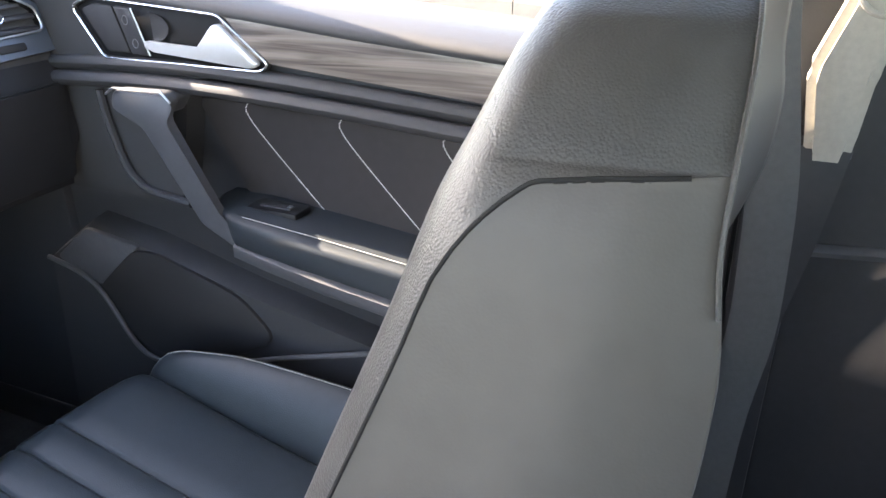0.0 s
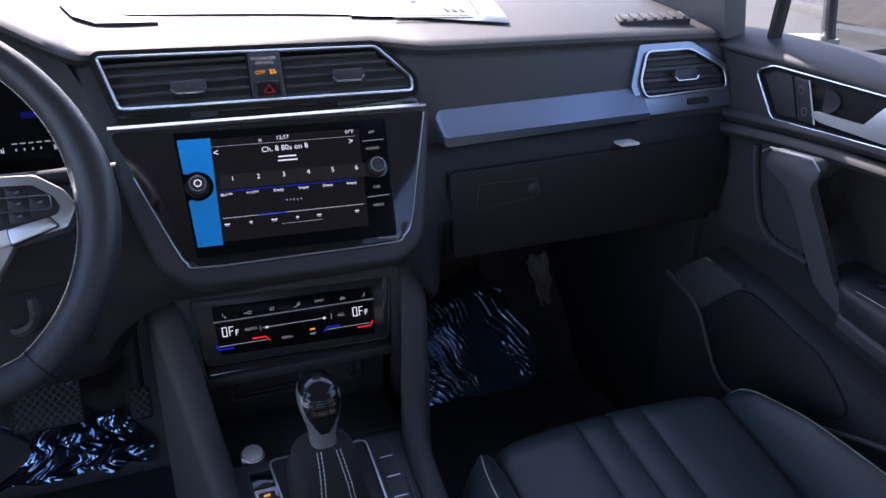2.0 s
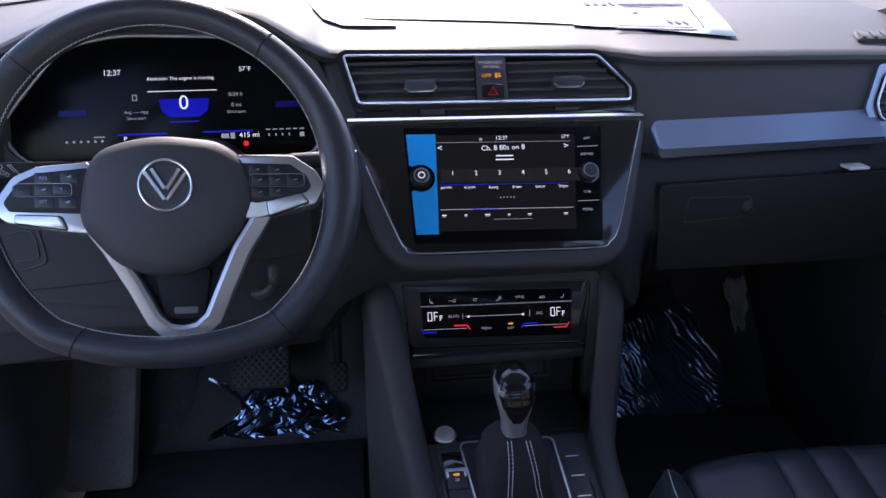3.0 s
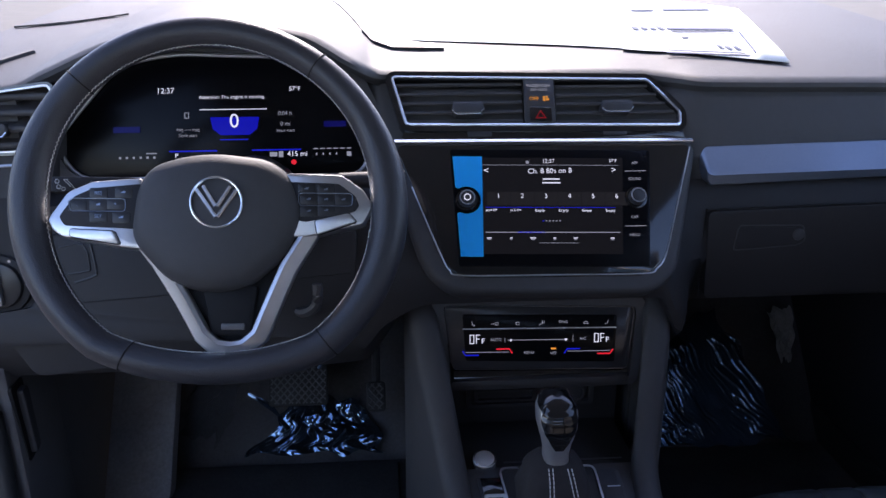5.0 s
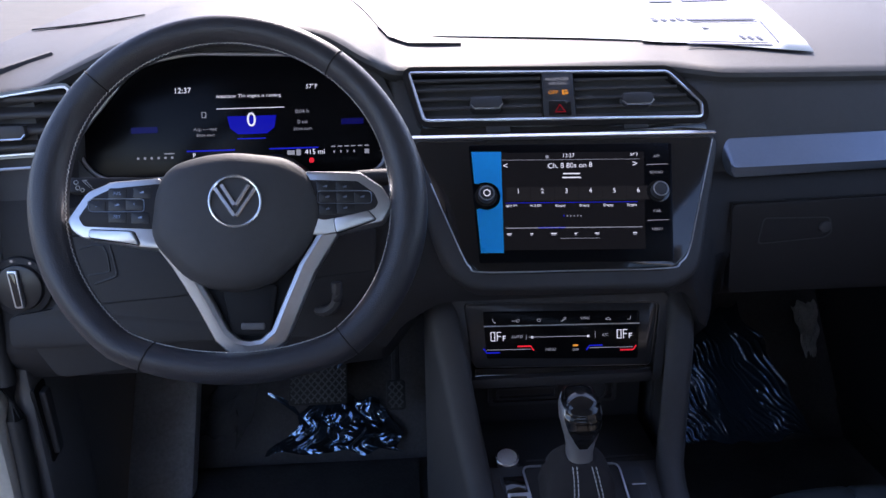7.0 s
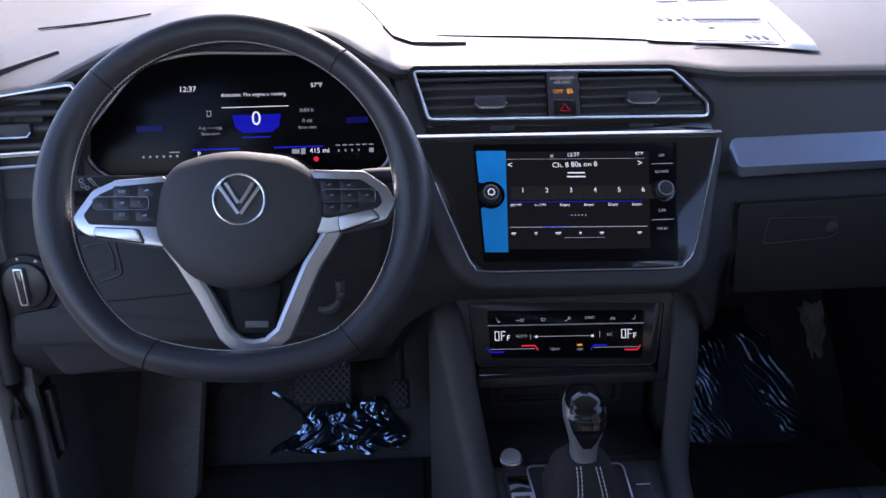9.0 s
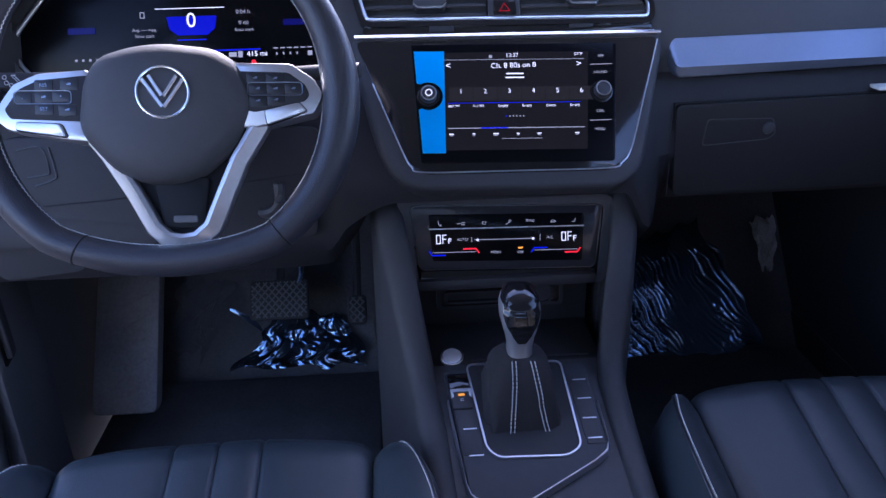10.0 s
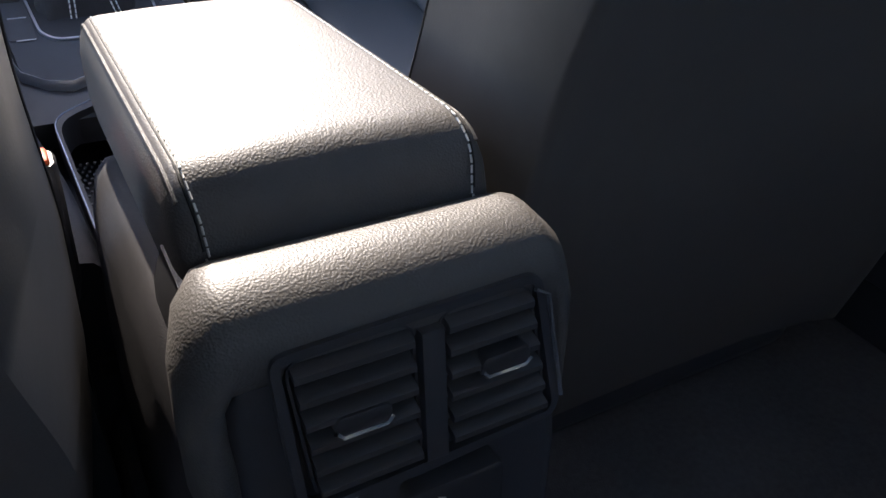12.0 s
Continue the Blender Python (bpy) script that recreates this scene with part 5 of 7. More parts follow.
for a, b, r in ((-0.027, 0.003, 0.0022), (-0.025, -0.003, 0.0022), (-0.020, -0.0055, 0.002), (0.010, 0.001, 0.0018), (0.014, 0.001, 0.0018)):
    tube(bm, [ST.at(a + r * math.cos(k * math.pi / 6), b + r * math.sin(k * math.pi / 6), 0.0004) for k in range(12)], 0.00035, 4, closed=True, up=ST.n)
for a0, b0, a1, b1 in ((-0.020, 0.005, -0.012, -0.003), (-0.017, 0.005, -0.010, -0.002), (-0.010, -0.003, -0.006, -0.006), (-0.020, 0.005, -0.015, 0.0055)):
    tube(bm, [ST.at(a0, b0, 0.0004), ST.at(a1, b1, 0.0004)], 0.0004, 4)
part("stalk_symbols", bm, THREAD, stalk, "white symbols")
bm = bmesh.new()
tube(bm, smooth_path([(-0.335, 0.03, 0.60), (-0.325, -0.03, 0.585), (-0.30, -0.052, 0.60), (-0.297, -0.05, 0.63)], 4), 0.007, 8)
part("column_lever", bm, HARD, col, "black column adjustment lever")

# ---- centre console ----
KP = Plane((0, -0.163, 0.37), (1, 0, 0), (0, 0.965, 0.261))
con = thing("centre_console", "black centre console with padded side rails and silver outlined deck", "centre console", (0, -0.3, 0.05))
# side rails: x centre, y, top z, half width
for s, tab in ((-1, [(-0.168, 0.02, 0.600, 0.019), (-0.159, -0.025, 0.560, 0.019), (-0.145, -0.07, 0.485, 0.018), (-0.130, -0.125, 0.405, 0.0175), (-0.121, -0.20, 0.372, 0.0165), (-0.111, -0.32, 0.338, 0.0155), (-0.0915, -0.45, 0.308, 0.021), (-0.082, -0.57, 0.298, 0.020)]),
               (1, [(0.160, 0.02, 0.600, 0.018), (0.156, -0.025, 0.560, 0.018), (0.140, -0.07, 0.485, 0.018), (0.120, -0.125, 0.405, 0.017), (0.114, -0.20, 0.372, 0.016), (0.114, -0.32, 0.338, 0.014), (0.113, -0.45, 0.310, 0.013), (0.115, -0.60, 0.300, 0.013), (0.12, -0.74, 0.300, 0.013)])):
    cen = smooth_path([Vector((x, y, z)) for x, y, z, w in tab], 4)
    wid = smooth_path([Vector((w, 0, 0)) for x, y, z, w in tab], 4)
    bm = bmesh.new()
    rings = []
    for p, w in zip(cen, wid):
        k, low = w.x, 0.06
        out = s * k
        rings.append([(p.x + out * 1.25, p.y, low), (p.x + out * 1.05, p.y, p.z - 0.03), (p.x + out, p.y, p.z - 0.012), (p.x + out * 0.7, p.y, p.z - 0.003), (p.x, p.y, p.z), (p.x - out * 0.7, p.y, p.z - 0.003), (p.x - out, p.y, p.z - 0.012), (p.x - out * 1.05, p.y, p.z - 0.035), (p.x - out, p.y, low)])
    loft(bm, rings)
    part("side_rail", bm, SOFT, con, angle=50)
for x0, x1 in ((-0.168, -0.150), (0.136, 0.152)):
    bm = bmesh.new()
    box(bm, x0, x1, 0.015, 0.36, 0.06, 0.47, 0.004)
    part("console_side", bm, DARK, con)
# deck and storage bay
bm = bmesh.new()
prism(bm, KP, [(-0.128, 0.06), (0.110, 0.06), (0.110, -0.20), (0.110, -0.21), (-0.102, -0.21), (-0.120, -0.14)], -0.03, -0.002)
part("deck_base", bm, HARD, con)
deck = [(-0.101, 0.045), (-0.097, 0.015), (-0.083, -0.143), (-0.044, -0.166), (0.087, -0.093), (0.086, 0.047)]
bm = bmesh.new()
prism(bm, KP, rounded(deck, 0.008), -0.004, 0.003, 0.001)
part("deck_panel", bm, DECK, con, "matt dark grey deck panel")
bm = bmesh.new()
rings = []
for a, b, k in ((-0.0985, -0.005, 0.4), (-0.0945, -0.05, 0.7), (-0.0875, -0.128, 1.0), (-0.0835, -0.143, 1.0), (-0.0655, -0.1595, 1.1), (-0.044, -0.1665, 1.2), (-0.020, -0.1565, 1.2), (0.068, -0.1075, 1.1), (0.0835, -0.0955, 1.1), (0.0885, -0.081, 0.9), (0.089, -0.05, 0.6), (0.089, -0.02, 0.4)):
    d = Vector((-a - 0.004, 0.02 - b)).normalized() * 0.0024 * k
    rings.append([KP.at(a - d.x, b - d.y, -0.003), KP.at(a - d.x, b - d.y, 0.0030), KP.at(a, b, 0.0072), KP.at(a + d.x * 0.8, b + d.y * 0.8, 0.0066), KP.at(a + d.x, b + d.y, 0.0)])
loft(bm, rings)
part("deck_edge", bm, SATIN, con, "brushed metal deck edging", angle=60)
boot_edge = rounded([(-0.070, 0.054), (-0.058, -0.080), (-0.046, -0.094), (0.038, -0.097), (0.055, -0.084), (0.055, 0.052)], 0.01)
bm = bmesh.new()
frame_shape(bm, KP, inset(boot_edge, -0.0011), inset(boot_edge, 0.0011), 0.0, 0.0056)
part("boot_surround", bm, SATIN, con, "bright chrome surround of the gear boot")
# flat dark plate on the deck; the deep well's shade is its colour
bm = bmesh.new()
prism(bm, KP, inset(boot_edge, 0.0011), 0.0005, 0.0036)
part("boot_well_shade", bm, DARK, con)
for a0, a1, bb in ((-0.094, -0.066, [0.0, -0.050, -0.089]), (0.059, 0.083, [0.018, -0.013, -0.044, -0.074])):
    bm = bmesh.new()
    prism(bm, KP, rounded([(a0, 0.022), (a1, 0.022), (a1 + 0.004, -0.082 if a0 > 0 else -0.088), (a0 + 0.008 if a0 < 0 else a0 + 0.004, -0.082 if a0 > 0 else -0.088)], 0.003), 0.002, 0.0040, 0.0008)
    part("button_strip", bm, HARD, con)
    for b in bb:
        k = a0 + 0.006 - b * (0.09 if a0 < 0 else 0.0)
        bars("button_mark", KP, [(k, k + 0.017, b - 0.0008, b + 0.0008)], SATIN, con, 0.0046)
bm = bmesh.new()
prism(bm, KP, rounded(rect(-0.094, -0.068, -0.020, 0.008), 0.003), 0.003, 0.0075, 0.002)
pb = part("parking_brake_key", bm, HARD, con, "black parking brake key with silver edge")
bm = bmesh.new()
prism(bm, KP, rounded([(-0.0945, 0.0115), (-0.0675, 0.0115), (-0.0675, -0.003), (-0.0700, -0.003), (-0.0705, 0.0065), (-0.0920, 0.0065), (-0.0915, -0.003), (-0.0940, -0.003)], 0.001), 0.003, 0.0085, 0.0008)
part("key_edge", bm, SATIN, pb, "silver key edge")
bm = bmesh.new()
prism(bm, KP, rounded([(-0.0965, 0.040), (-0.0700, 0.040), (-0.0680, 0.0135), (-0.0950, 0.0135)], 0.002), 0.002, 0.0042, 0.0008)
part("key_window", bm, PIANO, con, "glossy black blank window")
bars("brake_lamp", KP, [(-0.085, -0.077, -0.0005, 0.0030)], O_GLOW, pb, 0.0080)
bars("brake_mark", KP, [(-0.0835, -0.0785, -0.0085, -0.0075), (-0.0835, -0.0785, -0.0060, -0.0052)], SATIN, pb, 0.0080)
bm = bmesh.new()
disc(bm, KP, -0.087, 0.072, 0.0165, -0.012, 0.004, 30, 0.002)
sb = part("start_button", bm, CHROME, con, "round chrome start button")
bm = bmesh.new()
disc(bm, KP, -0.087, 0.072, 0.0130, 0.003, 0.0055, 30, 0.001)
part("button_face", bm, HANDLE, sb, "pale silver face")
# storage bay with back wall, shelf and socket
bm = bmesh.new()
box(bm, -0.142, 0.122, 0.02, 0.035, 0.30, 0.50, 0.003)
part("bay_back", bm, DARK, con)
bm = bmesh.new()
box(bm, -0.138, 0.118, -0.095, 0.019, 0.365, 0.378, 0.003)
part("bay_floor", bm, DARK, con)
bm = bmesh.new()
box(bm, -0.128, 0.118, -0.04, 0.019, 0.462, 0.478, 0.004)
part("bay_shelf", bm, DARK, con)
BAY = Plane((0, 0.018, 0.42), (1, 0, 0), (0, 0, 1))
bm = bmesh.new()
frame_shape(bm, BAY, rounded(rect(-0.10, 0.085, -0.015, 0.022), 0.006), rounded(rect(-0.094, 0.079, -0.010, 0.017), 0.005), -0.002, 0.006)
frame_shape(bm, BAY, rounded(rect(-0.088, 0.0, -0.007, 0.012), 0.004), rounded(rect(-0.084, -0.004, -0.004, 0.009), 0.003), -0.002, 0.005)
part("socket_plate", bm, HARD, con)
bm = bmesh.new()
tube(bm, [BAY.at(0.055 + 0.016 * math.cos(k * math.pi / 12), 0.003 + 0.016 * math.sin(k * math.pi / 12), 0.004) for k in range(24)], 0.002, 6, closed=True, up=BAY.n)
disc(bm, BAY, 0.055, 0.003, 0.013, -0.002, 0.003, 20)
part("power_socket", bm, HARD, con)
bm = bmesh.new()
tube(bm, [(-0.06, -0.088, 0.3805), (0.10, -0.088, 0.3805)], 0.0012, 6)
part("shelf_edge", bm, HARD, con)
# cup holders
CUP = Plane((0, -0.42, 0.302), (1, 0, 0), (0, 0.965, 0.261))
bm = bmesh.new()
frame_shape(bm, CUP, rounded([(-0.070, 0.056), (-0.056, -0.16), (0.098, -0.16), (0.096, 0.10), (0.05, 0.125), (0.012, 0.105), (-0.03, 0.075)], 0.02), rounded([(-0.0655, 0.048), (-0.0515, -0.155), (0.09, -0.15), (0.087, 0.093), (0.048, 0.114), (0.018, 0.094), (-0.026, 0.066)], 0.02), -0.03, 0.004)
part("cup_holder_rim", bm, HARD, con)
bm = bmesh.new()
tube(bm, [CUP.at(a, b, 0.0042) for a, b in rounded([(-0.0552, -0.155), (-0.0690, 0.054), (-0.030, 0.0725), (0.010, 0.102)], 0.018)[4:-4]], 0.0007, 6)
part("rim_line", bm, GREY_TRIM, con, "thin silver line")
bm = bmesh.new()
box(bm, -0.08, 0.10, -0.58, -0.30, 0.20, 0.215)
part("cup_holder_floor", bm, RUBBER, con, "ribbed black rubber base")
bm = bmesh.new()
prism(bm, CUP, rounded([(-0.012, 0.075), (-0.004, 0.075), (-0.002, -0.15), (-0.012, -0.15)], 0.002), -0.06, 0.0, 0.001)
part("cup_divider", bm, PIANO, con)
bm = bmesh.new()
for i in range(36):
    for j in range(8):
        disc(bm, CUP, -0.062 + (j + 0.5 * (i % 2)) * 0.0060, 0.03 - i * 0.0052, 0.0013, -0.034, -0.0322, 6)
part("tray_dimples", bm, KICK, con, "small grey dimples")
bm = bmesh.new()
box(bm, -0.072, -0.012, -0.56, -0.37, 0.255, 0.262)
part("tray_mat", bm, RUBBER, con, "black rubber tray mat")

# ---- gear selector ----
gear = thing("gear_selector", "automatic gear selector with black and silver knob and stitched boot", "gear lever", (-0.008, -0.17, 0.37))
bm = bmesh.new()
rings = []
# y, z, half width, half depth, boxiness
prof = [(-0.164, 0.350, 0.0475, 0.062, 0.28), (-0.164, 0.362, 0.048, 0.062, 0.28), (-0.165, 0.370, 0.0455, 0.056, 0.30), (-0.166, 0.384, 0.0420, 0.048, 0.34), (-0.166, 0.400, 0.0405, 0.043, 0.38), (-0.165, 0.414, 0.0385, 0.039, 0.42), (-0.163, 0.424, 0.034, 0.034, 0.5), (-0.161, 0.430, 0.027, 0.029, 0.6), (-0.159, 0.434, 0.0205, 0.024, 0.7), (-0.159, 0.437, 0.0185, 0.0225, 0.7)]
for y, z, w, d, e in prof:
    ring = []
    low = max(0.0, (0.437 - z) / 0.07)
    for k in range(64):
        t = 2 * math.pi * k / 64
        c, s_ = math.cos(t), math.sin(t)
        wr = 1 + min(low, 0.8) * (0.05 * math.sin(4 * t + z * 110) + 0.12 * noise.noise((c * 2.6, s_ * 2.6, z * 60)))
        front_flat = 0.35 if s_ < 0 else 1.0
        wr = 1 + (wr - 1) * (front_flat + (1 - front_flat) * abs(c))
        ring.append((-0.008 + w * wr * math.copysign(abs(c) ** e, c), y + d * wr * math.copysign(abs(s_) ** e, s_), z + 0.26 * d * s_ * (1 if z < 0.40 else 0.4)))
    rings.append(ring)
loft(bm, rings)
boot = part("boot", bm, CLOTH, gear, "black suede boot", angle=70)
bm = bmesh.new()
def boot_front(x, z):
    """The y of the boot's rear-facing side at a height."""
    for r0, r1 in zip(prof, prof[1:]):
        if r0[1] <= z <= r1[1]:
            q = (z - r0[1]) / (r1[1] - r0[1])
            return (r0[0] - r0[3]) * (1 - q) + (r1[0] - r1[3]) * q - 0.0008
    return prof[-1][0] - prof[-1][3]


for x0, x1 in ((-0.026, -0.018), (0.022, 0.005)):
    for dx in (-0.0024, 0.0024):
        line = []
        for q in range(15):
            z = 0.360 + 0.076 * q / 14
            d = next((p[3] for p in prof if p[1] >= z), 0.0225)
            k = (z - 0.360) / 0.076
            line.append((x0 + (x1 - x0) * k ** 0.8 + dx, boot_front(0, z), z - 0.26 * d * (1 if z < 0.40 else 0.4)))
        stitches(bm, line, 0.0050, 0.0038, 0.00075)
part("boot_stitching", bm, THREAD, boot, "pale double stitching")
KNOB = [(0.428, -0.160, 0.0170, 0.0200), (0.446, -0.159, 0.0168, 0.0200), (0.460, -0.158, 0.0190, 0.0225), (0.474, -0.157, 0.0232, 0.0262), (0.487, -0.156, 0.0266, 0.0290), (0.498, -0.154, 0.0270, 0.0292), (0.506, -0.153, 0.0248, 0.0268), (0.512, -0.152, 0.0200, 0.0220), (0.516, -0.151, 0.0130, 0.0150), (0.518, -0.150, 0.0040, 0.0050)]


def knob_point(z, t, out=0.0):
    """A place on the knob's skin: height and angle, 0 facing the rear seats."""
    y, w, d = lerp(KNOB, z)
    w, d = w * 0.93, d * 0.93
    c, q = math.sin(t), -math.cos(t)
    e = 0.72
    return (-0.008 + (w + out) * math.copysign(abs(c) ** e, c), y + (d + out) * math.copysign(abs(q) ** e, q), z + 0.22 * d * q + out * (1 if z > 0.51 else 0))


levels = [0.428 + 0.09 * q / 30 for q in range(31)]
bm = bmesh.new()
loft(bm, [[knob_point(z, 2 * math.pi * k / 40) for k in range(40)] for z in levels])
part("knob", bm, KNOB_SILVER, gear, "satin silver knob", angle=60)
bm = bmesh.new()
rows = []
for z in [0.461 + 0.0565 * q / 34 for q in range(35)]:
    # a wedge on the rear face that widens and closes round the top
    half = 0.16 + 0.80 * min(1.0, (z - 0.461) / 0.036)
    if z > 0.506:
        half += (math.pi - half) * min(1.0, (z - 0.506) / 0.005)
    rows.append([knob_point(z, half * (2 * k / 40 - 1), 0.0009) for k in range(41)])
loft(bm, rows, cap=False, closed=False)
bm.faces.new([bm.verts.new(q) for q in rows[-1][:-1]])
part("knob_cap", bm, PIANO, gear, "glossy black cap and knob face", angle=60)

# ---- armrest and rear of the console ----
arm = thing("armrest", "black grained leatherette centre armrest lid, sunlit", "armrest", (0.03, -0.67, 0.40))


def lid_narrow(t):
    """How the rounded rear corners draw in."""
    return 1 - 0.03 * max(0.0, (t - 0.93) / 0.07) ** 2.5


bm = bmesh.new()
rings = []
for i in range(41):
    t = i / 40
    y = -0.546 - t * 0.248
    top = 0.463
    if t < 0.10:
        top -= 0.012 * (1 - math.sin(t / 0.10 * math.pi / 2))
    if t > 0.88:
        k = (t - 0.88) / 0.12
        top -= 0.030 * (1 - math.sqrt(max(0, 1 - k ** 2)))
    cx, w, low = 0.0240 + 0.0105 * t, (0.0670 + 0.0060 * t) * lid_narrow(t), 0.388
    ring = []
    for a, h in ((-1.0, 0.0), (-1.03, 0.3), (-1.03, 0.6), (-1.025, 0.74), (-1.0, 0.87), (-0.955, 0.955), (-0.925, 0.982), (-0.90, 0.984), (-0.875, 0.994), (-0.82, 1.003), (-0.4, 1.02), (0, 1.025), (0.4, 1.02), (0.82, 1.003), (0.875, 0.994), (0.90, 0.984), (0.925, 0.982), (0.955, 0.955), (1.0, 0.87), (1.025, 0.74), (1.03, 0.6), (1.03, 0.3), (1.0, 0.0)):
        ring.append((cx + a * w, y, low + (top - low) * h))
    rings.append(ring)
loft(bm, rings)
lid = part("lid", bm, COARSE, arm, angle=50)


def lid_point(t, a, h, out=0.0):
    """A place on the lid's skin: t along it, a across, h up."""
    top = 0.463 - (0.012 * (1 - math.sin(t / 0.10 * math.pi / 2)) if t < 0.10 else 0.0)
    if t > 0.88:
        top -= 0.030 * (1 - math.sqrt(max(0, 1 - ((t - 0.88) / 0.12) ** 2)))
    return (0.0240 + 0.0105 * t + a * (0.0670 + 0.0060 * t) * lid_narrow(t), -0.546 - t * 0.248 - (out if t > 0.95 else 0.0), 0.388 + (top - 0.388) * h + out)


for sd in (-1, 1):
    steps = [0.01, 0.03, 0.06, 0.10] + [0.10 + 0.78 * q / 12 for q in range(1, 13)] + [0.91, 0.94, 0.96, 0.975, 0.99, 1.0]
    down = [lid_point(1.0, sd * 0.90, h, 0.0006) for h in (0.9, 0.7, 0.5, 0.3, 0.1)]
    bm = bmesh.new()
    stitches(bm, [lid_point(t, sd * 0.885, 0.990, 0.0004) for t in steps] + down, 0.0050, 0.0038, 0.00055)
    part("lid_stitching", bm, THREAD, arm, "pale seam stitching")
    bm = bmesh.new()
    tube(bm, [lid_point(t, sd * 0.905, 0.981, 0.0) for t in steps], 0.0007, 6)
    part("lid_seam", bm, DARK_THREAD, arm, "dark sunken seam")
    bm = bmesh.new()
    tube(bm, [lid_point(t, sd * 0.965, 0.936, 0.0) for t in steps[:-3]], 0.0012, 8)
    part("lid_piping", bm, COARSE, arm)
bm = bmesh.new()
box(bm, -0.040, 0.100, -0.775, -0.56, 0.05, 0.395, 0.01)
part("armrest_box", bm, HARD, con)
bm = bmesh.new()
rings = []
for t in [q / 28 for q in range(29)]:
    # an arch: up one side, over the top and down the other
    a = -1 + 2 * t
    cx = 0.0345 + 0.0815 * math.copysign(min(1.0, abs(a) * 1.22) ** 0.92, a)
    sink = max(0.0, (abs(a) - 0.70) / 0.30)
    z, r = 0.414 - 0.075 * sink ** 1.7, 0.0245 - 0.010 * sink
    y = -0.822 - 0.014 * sink
    lean = 0.9 * sink * (1 if a > 0 else -1)
    rings.append([(cx - math.sin(lean) * r * math.sin(w) * -1.0, y + r * 1.25 * math.cos(w), z + r * math.sin(w) * math.cos(lean)) for w in (2 * math.pi * q / 20 for q in range(20))])
loft(bm, rings)
part("rear_lip", bm, COARSE, con, "grained padded lip, sunlit", angle=60)
bm = bmesh.new()
rings = []
for z, y0, w, cx in ((0.418, -0.832, 0.078, 0.0355), (0.400, -0.845, 0.084, 0.0360), (0.37, -0.850, 0.088, 0.038), (0.30, -0.858, 0.090, 0.040), (0.20, -0.862, 0.090, 0.040), (0.04, -0.85, 0.090, 0.040)):
    rings.append([(cx - w, -0.76, z), (cx - w, y0 + 0.03, z), (cx - w * 0.93, y0 + 0.008, z), (cx - w * 0.8, y0, z), (cx, y0 - 0.004, z), (cx + w * 0.8, y0, z), (cx + w * 0.93, y0 + 0.008, z), (cx + w, y0 + 0.03, z), (cx + w, -0.76, z)])
loft(bm, rings)
part("rear_housing", bm, HARD, con, angle=60)
bm = bmesh.new()
rings = []
for y, k, top in ((-0.500, 0.75, 0.305), (-0.515, 0.85, 0.330), (-0.545, 0.95, 0.362), (-0.60, 1.0, 0.385), (-0.66, 1.0, 0.392), (-0.74, 1.0, 0.396), (-0.80, 0.96, 0.398), (-0.838, 0.86, 0.385)):
    rings.append([(-0.030, y, top), (-0.044, y, top - 0.002), (-0.030 - 0.024 * k, y, top - 0.012), (-0.030 - 0.031 * k, y, top - 0.04), (-0.030 - 0.037 * k, y, 0.27), (-0.030 - 0.042 * k, y, 0.17), (-0.030 - 0.044 * k, y, 0.05), (-0.02, y, 0.05)])
loft(bm, rings)
part("console_flank", bm, GLOVE, con, "smooth dark side panel", angle=60)
RP = Plane((0.045, -0.8575, 0.377), (1, 0, 0), (0, 0.10, 0.995))
vent("rear_vent", RP, [(-0.062, 0.036), (-0.009, 0.038), (-0.006, -0.034), (-0.055, -0.036)], 6, [(-0.034, 0.003)], "rear console air vent with black slats and silver tab", HARD, extra=0.0012, group="rear air vents", proud=-0.001, small=0.6)
vent("rear_vent", RP, [(0.005, 0.038), (0.048, 0.039), (0.060, -0.028), (0.008, -0.034)], 6, [(0.034, 0.008)], "rear console air vent with black slats and silver tab", HARD, extra=0.0012, group="rear air vents", proud=-0.001, small=0.6)
bm = bmesh.new()
outer = rounded([(-0.069, 0.042), (0.053, 0.045), (0.068, -0.032), (0.064, -0.040), (-0.058, -0.044), (-0.064, -0.038)], 0.008)
frame_shape(bm, RP, outer, inset(outer, 0.004), -0.006, 0.0012)
part("vent_surround", bm, HARD, con, "black moulded vent surround", angle=50)
bm = bmesh.new()
prism(bm, RP, [(-0.0058, 0.033), (0.0048, 0.033), (0.0066, -0.038), (-0.0046, -0.038)], -0.006, 0.0025, 0.001)
part("vent_divider", bm, HARD, con)
bm = bmesh.new()
tube(bm, [RP.at(0.050, 0.037, 0.0015), RP.at(0.057, 0.033, 0.0015), RP.at(0.0685, -0.028, 0.0015)], 0.0012, 6)
part("vent_chrome", bm, CHROME, con, "thin chrome line")
bm = bmesh.new()
tube(bm, [RP.at(-0.060, -0.036, 0.0015), RP.at(-0.055, -0.0415, 0.0015), RP.at(-0.038, -0.0425, 0.0015)], 0.0012, 6)
part("vent_chrome", bm, CHROME, con, "thin chrome line")
bm = bmesh.new()
prism(bm, RP, rounded(rect(-0.016, 0.034, -0.080, -0.050), 0.004), -0.01, 0.007, 0.002)
fl = part("rear_socket_flap", bm, DARK, con)
bm = bmesh.new()
prism(bm, RP, [(-0.002, -0.056), (0.002, -0.058), (-0.002, -0.060)], 0.007, 0.0078)
part("arrow_mark", bm, PAPER, fl, "small white arrow")
bm = bmesh.new()
